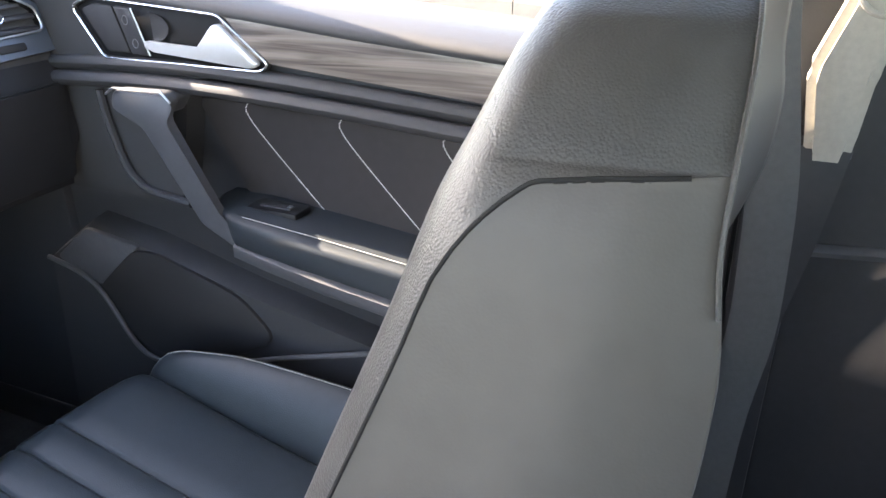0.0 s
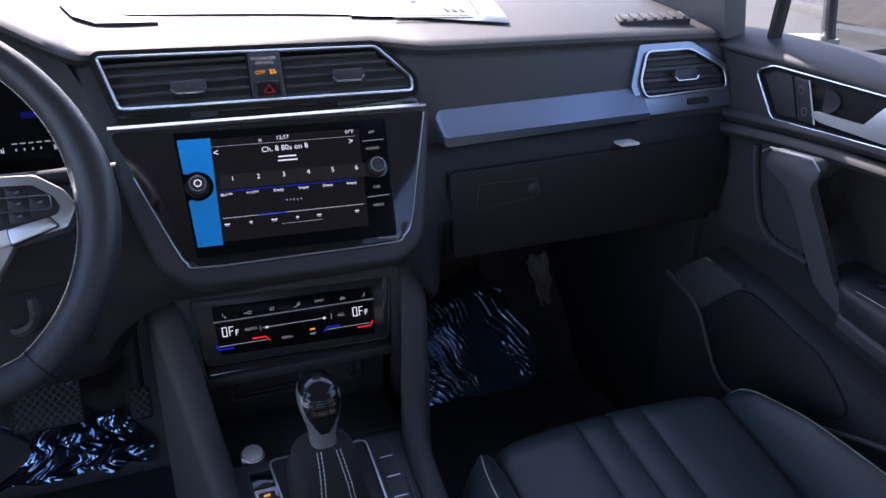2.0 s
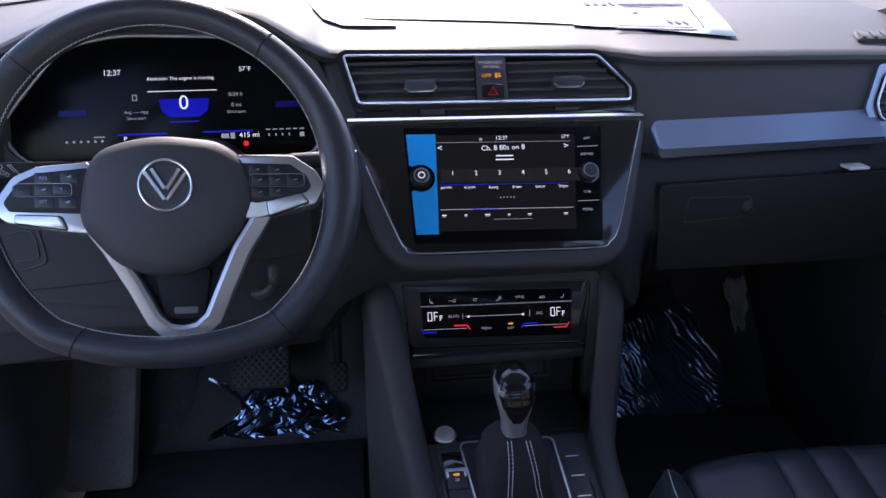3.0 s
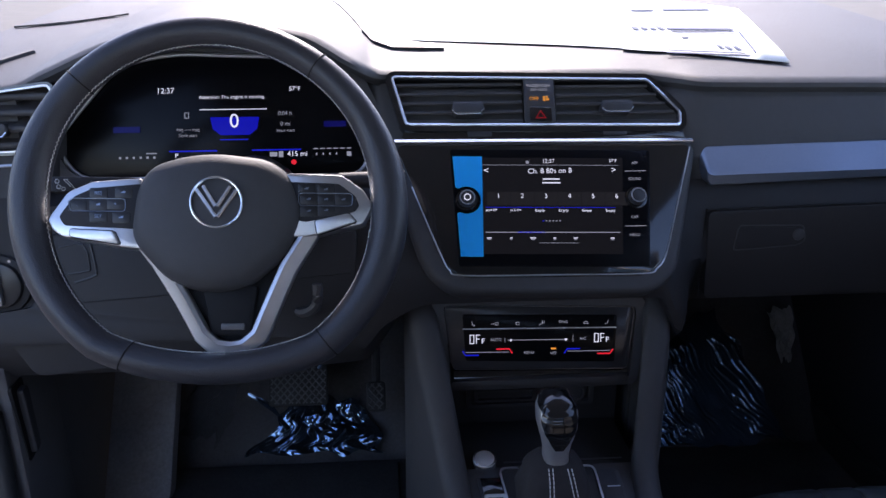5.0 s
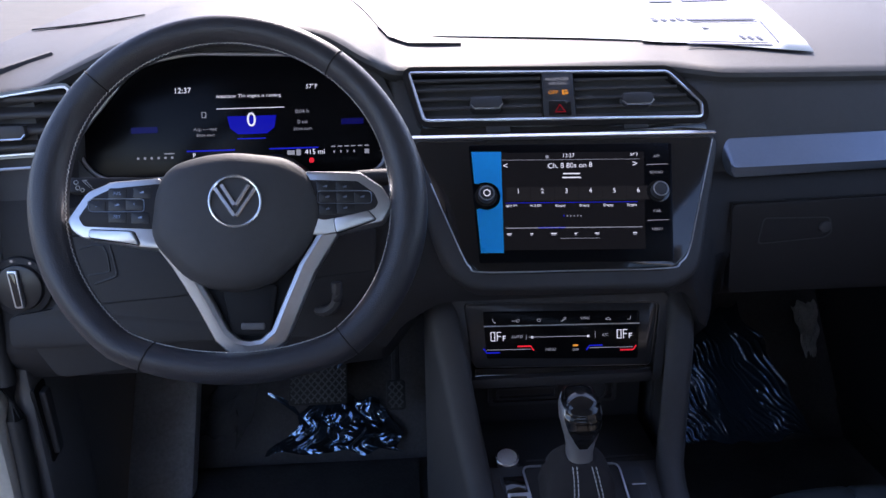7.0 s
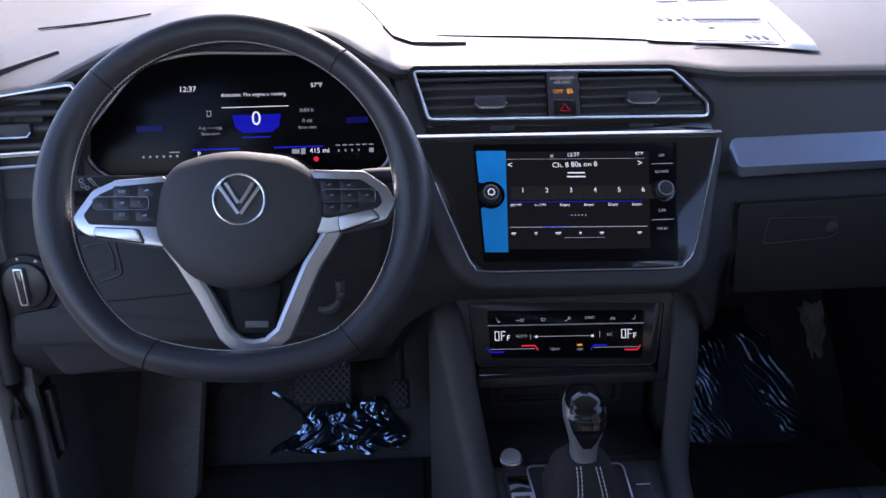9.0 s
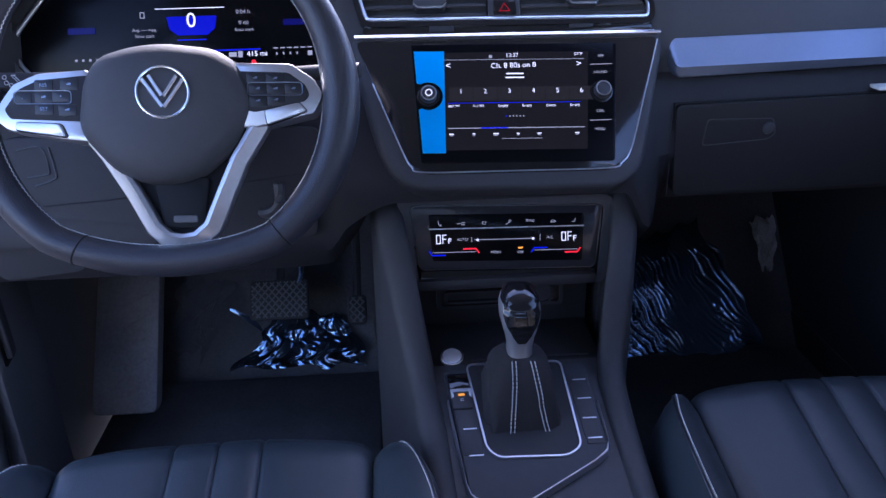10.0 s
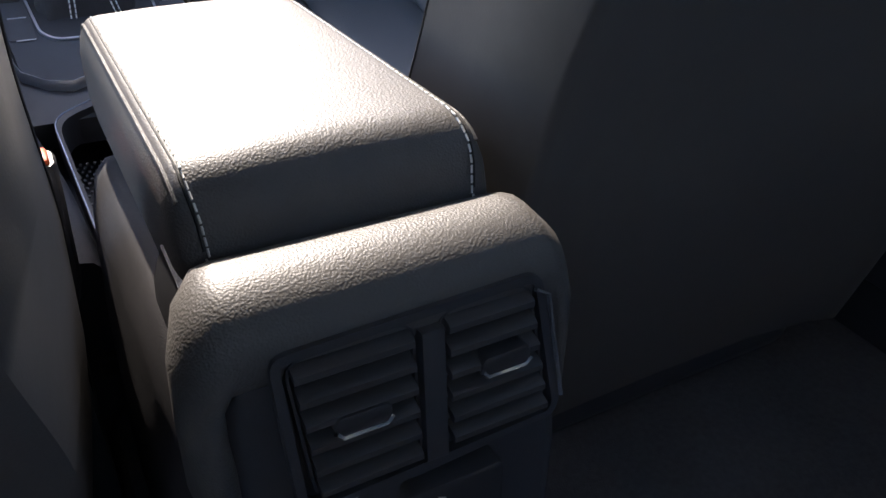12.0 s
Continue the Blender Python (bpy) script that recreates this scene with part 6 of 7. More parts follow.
loft(bm, [[(0.128, -0.79 + k, 0.40), (0.135, -0.80 + k, 0.33), (0.136, -0.80 + k, 0.20), (0.125, -0.79 + k, 0.20)] for k in (-0.03, 0.06)])
part("side_cover", bm, HARD, con)

# ---- seat belt buckle ----
bk = thing("seat_belt_buckle", "black seat belt buckle with red release button", "buckle", (-0.092, -0.60, 0.33))
bm = bmesh.new()
loft(bm, [[(-0.0885 + dx * w + lean, -0.601 + dy * 0.012, z - 0.005) for dx, dy in ((-1, -0.6), (-0.8, -1), (0.8, -1), (1, -0.6), (1, 0.6), (0.8, 1), (-0.8, 1), (-1, 0.6))] for z, w, lean in ((0.300, 0.0095, -0.002), (0.318, 0.0125, -0.001), (0.380, 0.0140, 0.0), (0.396, 0.0145, 0.0), (0.3985, 0.0130, 0.0))])
part("buckle_body", bm, HARD, bk)
bm = bmesh.new()
box(bm, -0.0995, -0.0775, -0.611, -0.591, 0.385, 0.3975, 0.003)
part("release_button", bm, RED, bk, "red release button")
bm = bmesh.new()
tube(bm, [(-0.092, -0.60, 0.325), (-0.098, -0.62, 0.25), (-0.105, -0.63, 0.12)], 0.011, 8, flat=0.5)
part("buckle_strap", bm, RUBBER, bk)


# ---- front seats ----
def build_seat(cx, front, label, table, seam_top, wing, spread):
    seat = thing("front_seat", label, "car seat", (cx, -0.4, 0.03), "front seats")

    def z_drop(s):
        return 0.10 * (1 - min(s / 0.06, 1.0)) ** 2.6

    ss = [0.0, 0.006, 0.014, 0.024, 0.036, 0.05, 0.07, 0.1, 0.16, 0.25, 0.32, 0.40, 0.47]
    # pleated insert
    bm = bmesh.new()
    xs = []
    for g in (-0.052, 0.0, 0.052):
        xs += [g - 0.006, g - 0.003, g, g + 0.003, g + 0.006]
    xs = sorted([-0.181, -0.176, -0.168, -0.15, -0.12, -0.09, -0.03, 0.026, 0.09, 0.12, 0.15, 0.168, 0.176, 0.181] + xs)
    rings = []
    for s in ss:
        row = []
        for x in xs:
            g = min(abs(x - q) for q in (-0.052, 0.0, 0.052))
            groove = 0.0042 * math.exp(-(g / 0.0026) ** 2)
            edge = 0.012 * max(0, (abs(x) - 0.160) / 0.021) ** 2
            dip = 0.24 * max(0.0, s - 0.04)
            bow = 0.026 * abs(x / 0.18) ** 3
            row.append((cx + x, front - s - bow * max(0, 1 - s / 0.25), 0.370 - z_drop(s) - groove - edge - dip + 0.0022 * noise.noise((x * 14, s * 10, cx))))
        rings.append(row + [(cx + 0.18, front - s - 0.05, 0.24), (cx - 0.18, front - s - 0.05, 0.24)])
    loft(bm, rings)
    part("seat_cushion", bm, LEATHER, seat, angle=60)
    for sd in (-1, 1):
        bm = bmesh.new()
        rings, pipe = [], []
        for s in ss:
            ox = 0.188 + spread * (1 - math.exp(-s / 0.08))
            up = 0.016 * min(1.0, s / 0.16)
            drop = z_drop(s * 0.8)
            rise = wing * max(0, (s - 0.18) / 0.22) ** 1.5
            y = front - 0.026 - s
            sec = [(0.1805, 0.25, 0), (0.1805, 0.352 - drop, 0), (0.1835, 0.362 - drop, 0.2), (0.1805 + (ox - 0.1805) * 0.3, 0.371 - drop, 0.5), (0.1805 + (ox - 0.1805) * 0.62, 0.378 - drop, 0.9), (ox - 0.003, 0.377 - drop, 1), (ox, 0.372 - drop, 1), (ox + 0.008, 0.360 - drop, 1), (ox + 0.020, 0.325 - drop * 0.7, 0.8), (ox + 0.024, 0.26 - drop * 0.3, 0.4), (ox + 0.015, 0.16, 0)]
            dip = 0.24 * max(0.0, s - 0.04)
            rings.append([(cx + sd * x, y, z - dip * (1 - 0.75 * q) + (rise + up) * q) for x, z, q in sec])
            pipe.append((cx + sd * (ox - 0.001), y + 0.0005, 0.3745 - drop - dip * 0.25 + rise + up))
        loft(bm, rings)
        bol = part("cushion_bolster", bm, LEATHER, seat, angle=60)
        bm = bmesh.new()
        tube(bm, smooth_path(pipe, 3), 0.0013, 6)
        part("bolster_piping", bm, LEATHER, bol)
        bm = bmesh.new()
        stitches(bm, [Vector(p) + Vector((-sd * 0.0042, 0, 0.0026)) for p in smooth_path(pipe, 3)], 0.0050, 0.0036, 0.0006)
        part("bolster_stitching", bm, THREAD, bol, "pale stitching")
    bm = bmesh.new()
    box(bm, cx - 0.21, cx + 0.21, -0.68, front - 0.08, 0.05, 0.26, 0.02)
    part("seat_base", bm, HARD, seat)
    # backrest rows: z, front edge y, half width, thickness
    heights = {round(table[0][0] + 0.012 * k, 4) for k in range(80) if table[0][0] + 0.012 * k < table[-1][0]}
    heights |= {round(seam_top - d, 4) for d in (-0.0008, 0.0, 0.0005, 0.0012, 0.0025, 0.005, 0.008, 0.012, 0.017, 0.023, 0.03, 0.04) if seam_top - d < table[-1][0]}
    heights |= {round(table[-1][0] - d, 4) for d in (0.0, 0.001, 0.003, 0.006, 0.01, 0.015, 0.021, 0.028)}
    cen, oth = [], []
    for z in sorted(heights):
        y, w, th = curve_at(table, z)
        cen.append(Vector((z, y + 0.010, 0)))
        oth.append(Vector((w + 0.014, th, 0)))

    def seam_at(z, th):
        """How far behind the front edge the side seam runs at height z."""
        k = max(0.0, min(1.0, (z - seam_top + 0.050) / 0.050))
        return min(th, 0.019 + (th - 0.019) * (0.42 * (1 - math.sqrt(1 - k * k)) + 0.58 * max(0.0, (k - 0.88) / 0.12) ** 2))

    def side_w(d, th):
        return 1.006 - 0.022 * max(0.0, (d - 0.02) / max(th - 0.02, 0.01)) ** 2 - 0.03 * max(0.0, (d - 0.02) / max(th - 0.02, 0.01)) ** 6

    def half_ring(w, y, th, f):
        return [(0.0, y - 0.032), (0.35 * w, y - 0.032), (0.58 * w, y - 0.028), (0.70 * w, y - 0.012), (0.80 * w, y - 0.003), (0.88 * w, y), (0.94 * w, y - 0.005), (0.985 * w, y - 0.014), (1.0 * w, y - 0.022),
                (side_w(f, th) * w, y - f), (side_w((f + th) / 2, th) * w, y - (f + th) / 2), (side_w(th, th) * w, y - th), (0.935 * w, y - th - 0.001), (0.90 * w, y - th + 0.001), (0.8 * w, y - th + 0.008), (0.5 * w, y - th + 0.016), (0.0, y - th + 0.018)]

    groups = {key: bmesh.new() for key in ("backrest_front", "side_panel in", "side_panel out", "back_panel")}
    grid = []
    for c, o in zip(cen, oth):
        h = half_ring(o.x, c.y, o.y, seam_at(c.x, o.y))
        full = h + [(-x, y) for x, y in h[-2:0:-1]]
        grid.append([Vector((cx + x, y, c.x)) for x, y in full])
    n = len(grid[0])
    for i in range(len(grid) - 1):
        for j in range(n):
            k = min(j, n - 1 - j) if j != n - 1 else 0
            kind = "backrest_front" if k < 9 else "side_panel" if k < 13 else "back_panel"
            if kind == "side_panel" and grid[i + 1][j].z > seam_top + 0.001:
                kind = "backrest_front"
            b = groups[kind + (" in" if j < n / 2 else " out") if kind == "side_panel" else kind]
            b.faces.new([b.verts.new(p) for p in (grid[i][j], grid[i][(j + 1) % n], grid[i + 1][(j + 1) % n], grid[i + 1][j])])
    b = groups["backrest_front"]
    b.faces.new([b.verts.new(p) for p in grid[-1]])
    for key, b in groups.items():
        bmesh.ops.remove_doubles(b, verts=b.verts, dist=0.0002)
        name = key.split()[0]
        part(name, b, SIDE_LEATHER if name in ("side_panel", "back_panel") else GRAIN, seat, angle=70)
    for sd in (-1, 1):
        seam = [(cx + sd * (side_w(seam_at(c.x, o.y), o.y) + 0.0003) * o.x, c.y - seam_at(c.x, o.y), c.x) for c, o in zip(cen, oth) if 0.31 < c.x <= seam_top]
        bm = bmesh.new()
        tube(bm, seam, 0.0009, 6)
        part("side_seam", bm, DARK_THREAD, seat, "dark sunken seam")
        bm = bmesh.new()
        stitches(bm, [(x + sd * 0.0002, y + 0.0008, z - 0.0012) for x, y, z in seam], 0.006, 0.0045, 0.0004)
        part("seam_stitching", bm, DARK_THREAD, seat)
        bm = bmesh.new()
        tube(bm, [(cx + sd * (0.954 * o.x + 0.0005), c.y - o.y - 0.0005, c.x) for c, o in zip(cen, oth) if table[-1][0] - 0.115 < c.x < table[-3][0]], 0.0010, 6)
        part("back_piping", bm, GRAIN, seat)
    return seat


build_seat(-0.374, -0.172, "black leatherette driver's seat, reclined, with pale stitching and pleated cushion",
           [(0.10, -0.56, 0.235, 0.20), (0.30, -0.60, 0.272, 0.21), (0.40, -0.668, 0.279, 0.195), (0.50, -0.748, 0.278, 0.178), (0.60, -0.828, 0.282, 0.158), (0.65, -0.868, 0.279, 0.135), (0.690, -0.892, 0.268, 0.122), (0.718, -0.912, 0.248, 0.108), (0.739, -0.928, 0.219, 0.09), (0.753, -0.940, 0.172, 0.07), (0.763, -0.951, 0.11, 0.055), (0.768, -0.958, 0.06, 0.045)], 0.79, 0.0, 0.074)
build_seat(0.395, -0.112, "black leatherette passenger seat with pale stitching and pleated cushion",
           [(0.10, -0.555, 0.232, 0.16), (0.30, -0.590, 0.242, 0.165), (0.48, -0.651, 0.237, 0.138), (0.58, -0.691, 0.239, 0.142), (0.65, -0.719, 0.236, 0.148), (0.71, -0.743, 0.228, 0.145), (0.78, -0.771, 0.214, 0.126), (0.828, -0.788, 0.202, 0.104), (0.856, -0.800, 0.188, 0.092), (0.885, -0.811, 0.165, 0.081), (0.902, -0.819, 0.132, 0.070), (0.916, -0.826, 0.0825, 0.060), (0.922, -0.832, 0.035, 0.045)], 0.850, 0.0, 0.052)

# ---- passenger door ----
door = thing("door_1", "black passenger door panel with wood trim, silver handle and stitched insert", "car door", (0.74, -0.4, 0.1), kind="structure")


def DP(x):
    return Plane((x, 0, 0), (0, -1, 0), (0, 0, 1))


bm = bmesh.new()
prism(bm, DP(0.80), [(-0.22, 0.05), (0.865, 0.05), (0.865, 0.765), (0.46, 0.795), (0.15, 0.825), (-0.04, 0.838), (-0.22, 0.838)], 0.0, 0.06)
part("door_shell", bm, HARD, door)
# upper rail with rounded sill
bm = bmesh.new()
rings = []
for y, z in ((0.16, 0.852), (0.05, 0.850), (-0.15, 0.836), (-0.45, 0.806), (-0.75, 0.782), (-0.87, 0.776)):
    rings.append([(0.81, y, z - 0.10), (0.81, y, z - 0.004), (0.795, y, z + 0.002), (0.775, y, z + 0.004), (0.740, y, z + 0.002), (0.714, y, z - 0.003), (0.702, y, z - 0.008), (0.697, y, z - 0.013), (0.697, y, z - 0.018), (0.702, y, z - 0.022), (0.716, y, z - 0.024), (0.716, y, z - 0.10)])
loft(bm, rings)
part("window_sill", bm, SOFT, door, angle=60)
# wood trim band
bm = bmesh.new()
rings = []
for u, z0, z1 in ((0.27, 0.757, 0.807), (0.34, 0.748, 0.802), (0.47, 0.737, 0.791), (0.70, 0.718, 0.770), (0.865, 0.705, 0.760)):
    rings.append([(0.712, -u, z0), (0.700, -u, z0 + 0.004), (0.696, -u, (z0 + z1) / 2), (0.700, -u, z1 - 0.004), (0.712, -u, z1), (0.74, -u, z1), (0.74, -u, z0)])
loft(bm, rings)
part("wood_trim", bm, WOOD, door, "grey-brown glossy wood trim", angle=50)
# ledge below the trim
bm = bmesh.new()
for dz, x in ((0.0, 0.704), (-0.020, 0.694)):
    tube(bm, smooth_path([(x, 0.10, 0.728 + dz), (x, -0.05, 0.735 + dz), (x, -0.20, 0.738 + dz), (x, -0.40, 0.730 + dz), (x, -0.70, 0.708 + dz), (x, -0.86, 0.697 + dz)], 5), 0.012, 10, flat=0.8)
part("ledge", bm, SOFT, door)
bm = bmesh.new()
prism(bm, DP(0.74), [(-0.15, 0.55), (0.16, 0.55), (0.2, 0.72), (0.31, 0.748), (0.27, 0.80), (0.10, 0.822), (-0.15, 0.835)], 0.0, 0.036)
part("front_panel", bm, SOFT, door)
# handle bezel
bez = rounded([(0.034, 0.806), (0.064, 0.817), (0.265, 0.804), (0.330, 0.752), (0.318, 0.745), (0.075, 0.746)], 0.008)
H = DP(0.702)
# plate isn't sunk in; shade of the recess is put into its black
bm = bmesh.new()
prism(bm, H, bez, -0.006, 0.0, 0.001)
part("handle_recess_shade", bm, BLACK, door)
bm = bmesh.new()
frame_shape(bm, H, inset(bez, -0.0036), bez, -0.004, 0.0050)
part("handle_bezel", bm, HARD, door, "black inner bezel")
bm = bmesh.new()
tube(bm, [H.at(a, b, 0.0052) for a, b in inset(bez, -0.0018)], 0.0017, 8, closed=True, up=H.n)
part("bright_rim", bm, CHROME, door, "bright metal rim of the handle bezel")
bm = bmesh.new()
rows = []
for k in range(9):
    w = math.pi * k / 8
    rows.append([H.at(0.158 + 0.030 * math.sin(w) * q, 0.786 + 0.018 * math.cos(w), 0.0012 + 0.003 * q) for q in (0.0, 0.5, 1.0)])
loft(bm, rows, cap=False, closed=False)
part("handle_cup", bm, DARK, door, angle=60)
bm = bmesh.new()
prism(bm, H, rounded([(0.150, 0.770), (0.236, 0.766), (0.262, 0.796), (0.271, 0.794), (0.321, 0.752), (0.312, 0.747), (0.165, 0.757), (0.150, 0.762)], 0.004), 0.003, 0.012, 0.003)
part("door_handle", bm, HANDLE, door, "bright silver door handle")
bm = bmesh.new()
prism(bm, H, rounded([(0.104, 0.809), (0.130, 0.8075), (0.149, 0.751), (0.123, 0.752)], 0.002), 0.0, 0.006, 0.001)
lk = part("lock_buttons", bm, HARD, door, "black lock button pair")
GRIP_MARK = material("faded_grey_print", (0.16, 0.16, 0.17), 0.5)
for a, b in ((0.121, 0.793), (0.132, 0.765)):
    bm = bmesh.new()
    tube(bm, [H.at(a + 0.0045 * math.cos(k * math.pi / 8), b + 0.0055 * math.sin(k * math.pi / 8), 0.0064) for k in range(16)], 0.0007, 5, closed=True, up=H.n)
    part("lock_mark", bm, GRIP_MARK, lk)
bm = bmesh.new()
tube(bm, [H.at(0.133, 0.808, 0.006), H.at(0.153, 0.751, 0.006)], 0.0012, 6)
part("lock_trim", bm, EDGE, door, "satin silver bar")
bm = bmesh.new()
prism(bm, H, rounded([(0.046, 0.803), (0.066, 0.811), (0.098, 0.809), (0.117, 0.752), (0.080, 0.752)], 0.004), 0.0, 0.003, 0.001)
part("handle_plate", bm, DARK, door)
# recessed insert with stitched seams
bm = bmesh.new()
prism(bm, DP(0.745), [(0.17, 0.72), (0.86, 0.675), (0.86, 0.5), (0.28, 0.52)], 0.0, 0.012)
part("insert", bm, material("brown_black_leatherette", (0.048, 0.042, 0.042), 0.42, bump=0.15, bump_scale=900, cells=True, scale=16), door, "brown-black padded insert")
for k in range(4):
    u = 0.264 + k * 0.138
    top = 0.700 - k * 0.007
    path = smooth_path([(0.7325, -(u + 0.017), top), (0.7325, -(u + 0.003), top - 0.007), (0.7325, -(u + 0.001), top - 0.022), (0.7325, -(u + 0.030), top - 0.058), (0.7325, -(u + 0.110), top - 0.142)], 6)
    bm = bmesh.new()
    stitches(bm, path, 0.0050, 0.0040, 0.0008)
    tube(bm, path, 0.0004, 5)
    part("insert_seam", bm, THREAD, door, "pale stitched seam")
# armrest
bm = bmesh.new()
rings = []
for u, x, zt, h in ((0.225, 0.700, 0.572, 0.02), (0.24, 0.675, 0.572, 0.04), (0.29, 0.645, 0.572, 0.06), (0.40, 0.638, 0.561, 0.068), (0.55, 0.640, 0.545, 0.07), (0.80, 0.645, 0.522, 0.07), (0.86, 0.647, 0.517, 0.07)):
    rings.append([(0.745, -u, zt - h * 0.62 - 0.04), (0.745, -u, zt), (x + 0.016, -u, zt), (x + 0.005, -u, zt - 0.0015), (x + 0.001, -u, zt - 0.005), (x, -u, zt - 0.012), (x + 0.004, -u, zt - h * 0.62)])
loft(bm, rings)
ARM_SKIN = material("dull_black_leatherette", (0.036, 0.044, 0.052), 0.58, bump=0.12, bump_scale=900, cells=True, scale=18)
ar = part("door_armrest", bm, ARM_SKIN, door, "padded black armrest", angle=60)
bm = bmesh.new()
stitches(bm, [(0.6385 + 0.016, -u, z + 0.0012) for u, z in ((0.30, 0.571), (0.40, 0.562), (0.55, 0.546), (0.80, 0.523), (0.85, 0.519))], 0.0050, 0.0038, 0.0006)
part("armrest_stitching", bm, THREAD, ar, "pale stitching")
bm = bmesh.new()
box(bm, 0.684, 0.720, -0.358, -0.282, 0.560, 0.5725, 0.0015)
part("switch_plate", bm, KEY, ar)
bm = bmesh.new()
box(bm, 0.694, 0.711, -0.343, -0.297, 0.568, 0.5745, 0.002)
sw = part("window_switch", bm, HARD, ar)
bm = bmesh.new()
box(bm, 0.698, 0.705, -0.342, -0.336, 0.5735, 0.5752, 0.0008)
part("switch_mark", bm, SATIN, sw, "silver switch tip")
# pull grip from the pocket to the armrest
GP = DP(0.675)
GRIP = material("satin_grey_plastic", (0.085, 0.087, 0.095), 0.45)
bm = bmesh.new()
prism(bm, GP, rounded([(0.112, 0.694), (0.122, 0.716), (0.204, 0.718), (0.212, 0.706), (0.196, 0.684), (0.262, 0.566), (0.300, 0.541), (0.42, 0.518), (0.60, 0.492), (0.86, 0.470), (0.86, 0.454), (0.60, 0.474), (0.42, 0.499), (0.29, 0.522), (0.232, 0.552), (0.160, 0.672)], 0.010), 0.004, 0.022, 0.006, 3)
prism(bm, GP, rounded([(0.122, 0.690), (0.130, 0.712), (0.196, 0.714), (0.202, 0.706), (0.186, 0.684)], 0.006), -0.03, 0.010, 0.003)
part("pull_grip", bm, GRIP, door, "satin dark grey pull grip", angle=50)
bm = bmesh.new()
rings = []
for u, x, z in ((0.285, 0.648, 0.526), (0.33, 0.642, 0.520), (0.42, 0.634, 0.509), (0.60, 0.634, 0.484), (0.86, 0.638, 0.463)):
    rings.append([(0.69, -u, z - 0.013), (0.69, -u, z + 0.010), (x + 0.006, -u, z + 0.010), (x, -u, z + 0.006), (x, -u, z - 0.008), (x + 0.006, -u, z - 0.013)])
loft(bm, rings)
part("armrest_strip", bm, GRIP, door, "satin dark grey strip below the armrest", angle=50)
bm = bmesh.new()
tube(bm, [GP.at(a, b, 0.021) for a, b in ((0.110, 0.709), (0.124, 0.7175), (0.200, 0.7195), (0.214, 0.706))], 0.0016, 6)
part("grip_trim", bm, SATIN, door, "thin silver line")
bm = bmesh.new()
tube(bm, smooth_path([(0.698, -0.050, 0.700), (0.698, -0.056, 0.660), (0.698, -0.072, 0.602), (0.698, -0.090, 0.577), (0.698, -0.115, 0.564), (0.698, -0.18, 0.556)], 6), 0.006, 8)
part("pocket_outline", bm, HARD, door)

# lower door: map pocket and speaker
DOOR_LOW = material("door_pocket_plastic", (0.052, 0.052, 0.056), 0.55, bump=0.3, bump_scale=900)
bm = bmesh.new()
rings = []
for x, k in ((0.745, 1.0), (0.715, 0.98), (0.700, 0.93)):
    rings.append([(x, y, 0.30 + (z - 0.30) * k) for y, z in [(a, b) for a, b in ((0.15, 0.10), (0.125, 0.43), (0.03, 0.500), (-0.078, 0.484), (-0.25, 0.44), (-0.45, 0.40), (-0.86, 0.365), (-0.86, 0.10))]])
loft(bm, rings)
part("lower_panel", bm, DOOR_LOW, door)
# paler than the panel: light caught by this plate is in its colour
bm = bmesh.new()
prism(bm, DP(0.697), rounded([(-0.105, 0.428), (-0.03, 0.488), (0.072, 0.474), (0.045, 0.455), (-0.022, 0.395), (-0.036, 0.398)], 0.01), -0.004, 0.004, 0.002)
part("pocket_plate", bm, material("lightened_plastic", (0.10, 0.10, 0.11), 0.45, bump=0.2), door, "plastic plate, light it catches put into its grey")
bm = bmesh.new()
prism(bm, DP(0.696), rounded([(-0.026, 0.396), (0.010, 0.446), (0.082, 0.472), (0.24, 0.43), (0.30, 0.37), (0.20, 0.315), (0.08, 0.295), (0.03, 0.31)], 0.03), -0.004, 0.002, 0.002)
part("speaker_grille", bm, DARK, door, "black speaker grille")
bm = bmesh.new()
tube(bm, smooth_path([(0.692, 0.123, 0.425), (0.690, 0.030, 0.396), (0.689, -0.040, 0.300), (0.690, -0.11, 0.288), (0.690, -0.20, 0.312), (0.690, -0.33, 0.355), (0.690, -0.48, 0.40)], 6), 0.0040, 8)
part("pocket_edge", bm, KICK, door, "grey moulded pocket edge")
bm = bmesh.new()
loft(bm, [[(0.765, -0.02, 0.845), (0.765, -0.97, 0.775), (0.645, -0.93, 1.22), (0.66, -0.15, 1.22)], [(0.769, -0.02, 0.845), (0.769, -0.97, 0.775), (0.649, -0.93, 1.22), (0.664, -0.15, 1.22)]])
pn = part("door_glass", bm, GLASS, door, "clear side window glass")
pn.visible_shadow = False
bm = bmesh.new()
tube(bm, [(0.752, 0.004, 0.83), (0.738, -0.03, 0.95), (0.70, -0.08, 1.08), (0.65, -0.13, 1.22)], 0.011, 8)
part("quarter_post", bm, RUBBER, door, "black window divider post")

# ---- door mirror ----
dm = thing("door_mirror", "dark door mirror outside the passenger window", "door mirror", (0.9, 0.08, 0.85))
bm = bmesh.new()
MP = Plane((1.055, 0.060, 0.885), (0.94, -0.34, 0), (0, 0, 1))
shape = rounded([(-0.118, 0.11), (-0.104, -0.066), (-0.082, -0.092), (0.065, -0.082), (0.112, -0.036), (0.130, 0.11)], 0.02)
rings = []
for c, k in ((-0.09, 0.55), (-0.07, 0.8), (-0.03, 0.97), (0.0, 1.0), (0.004, 0.97)):
    rings.append([MP.at(a * k, b * k, c) for a, b in shape])
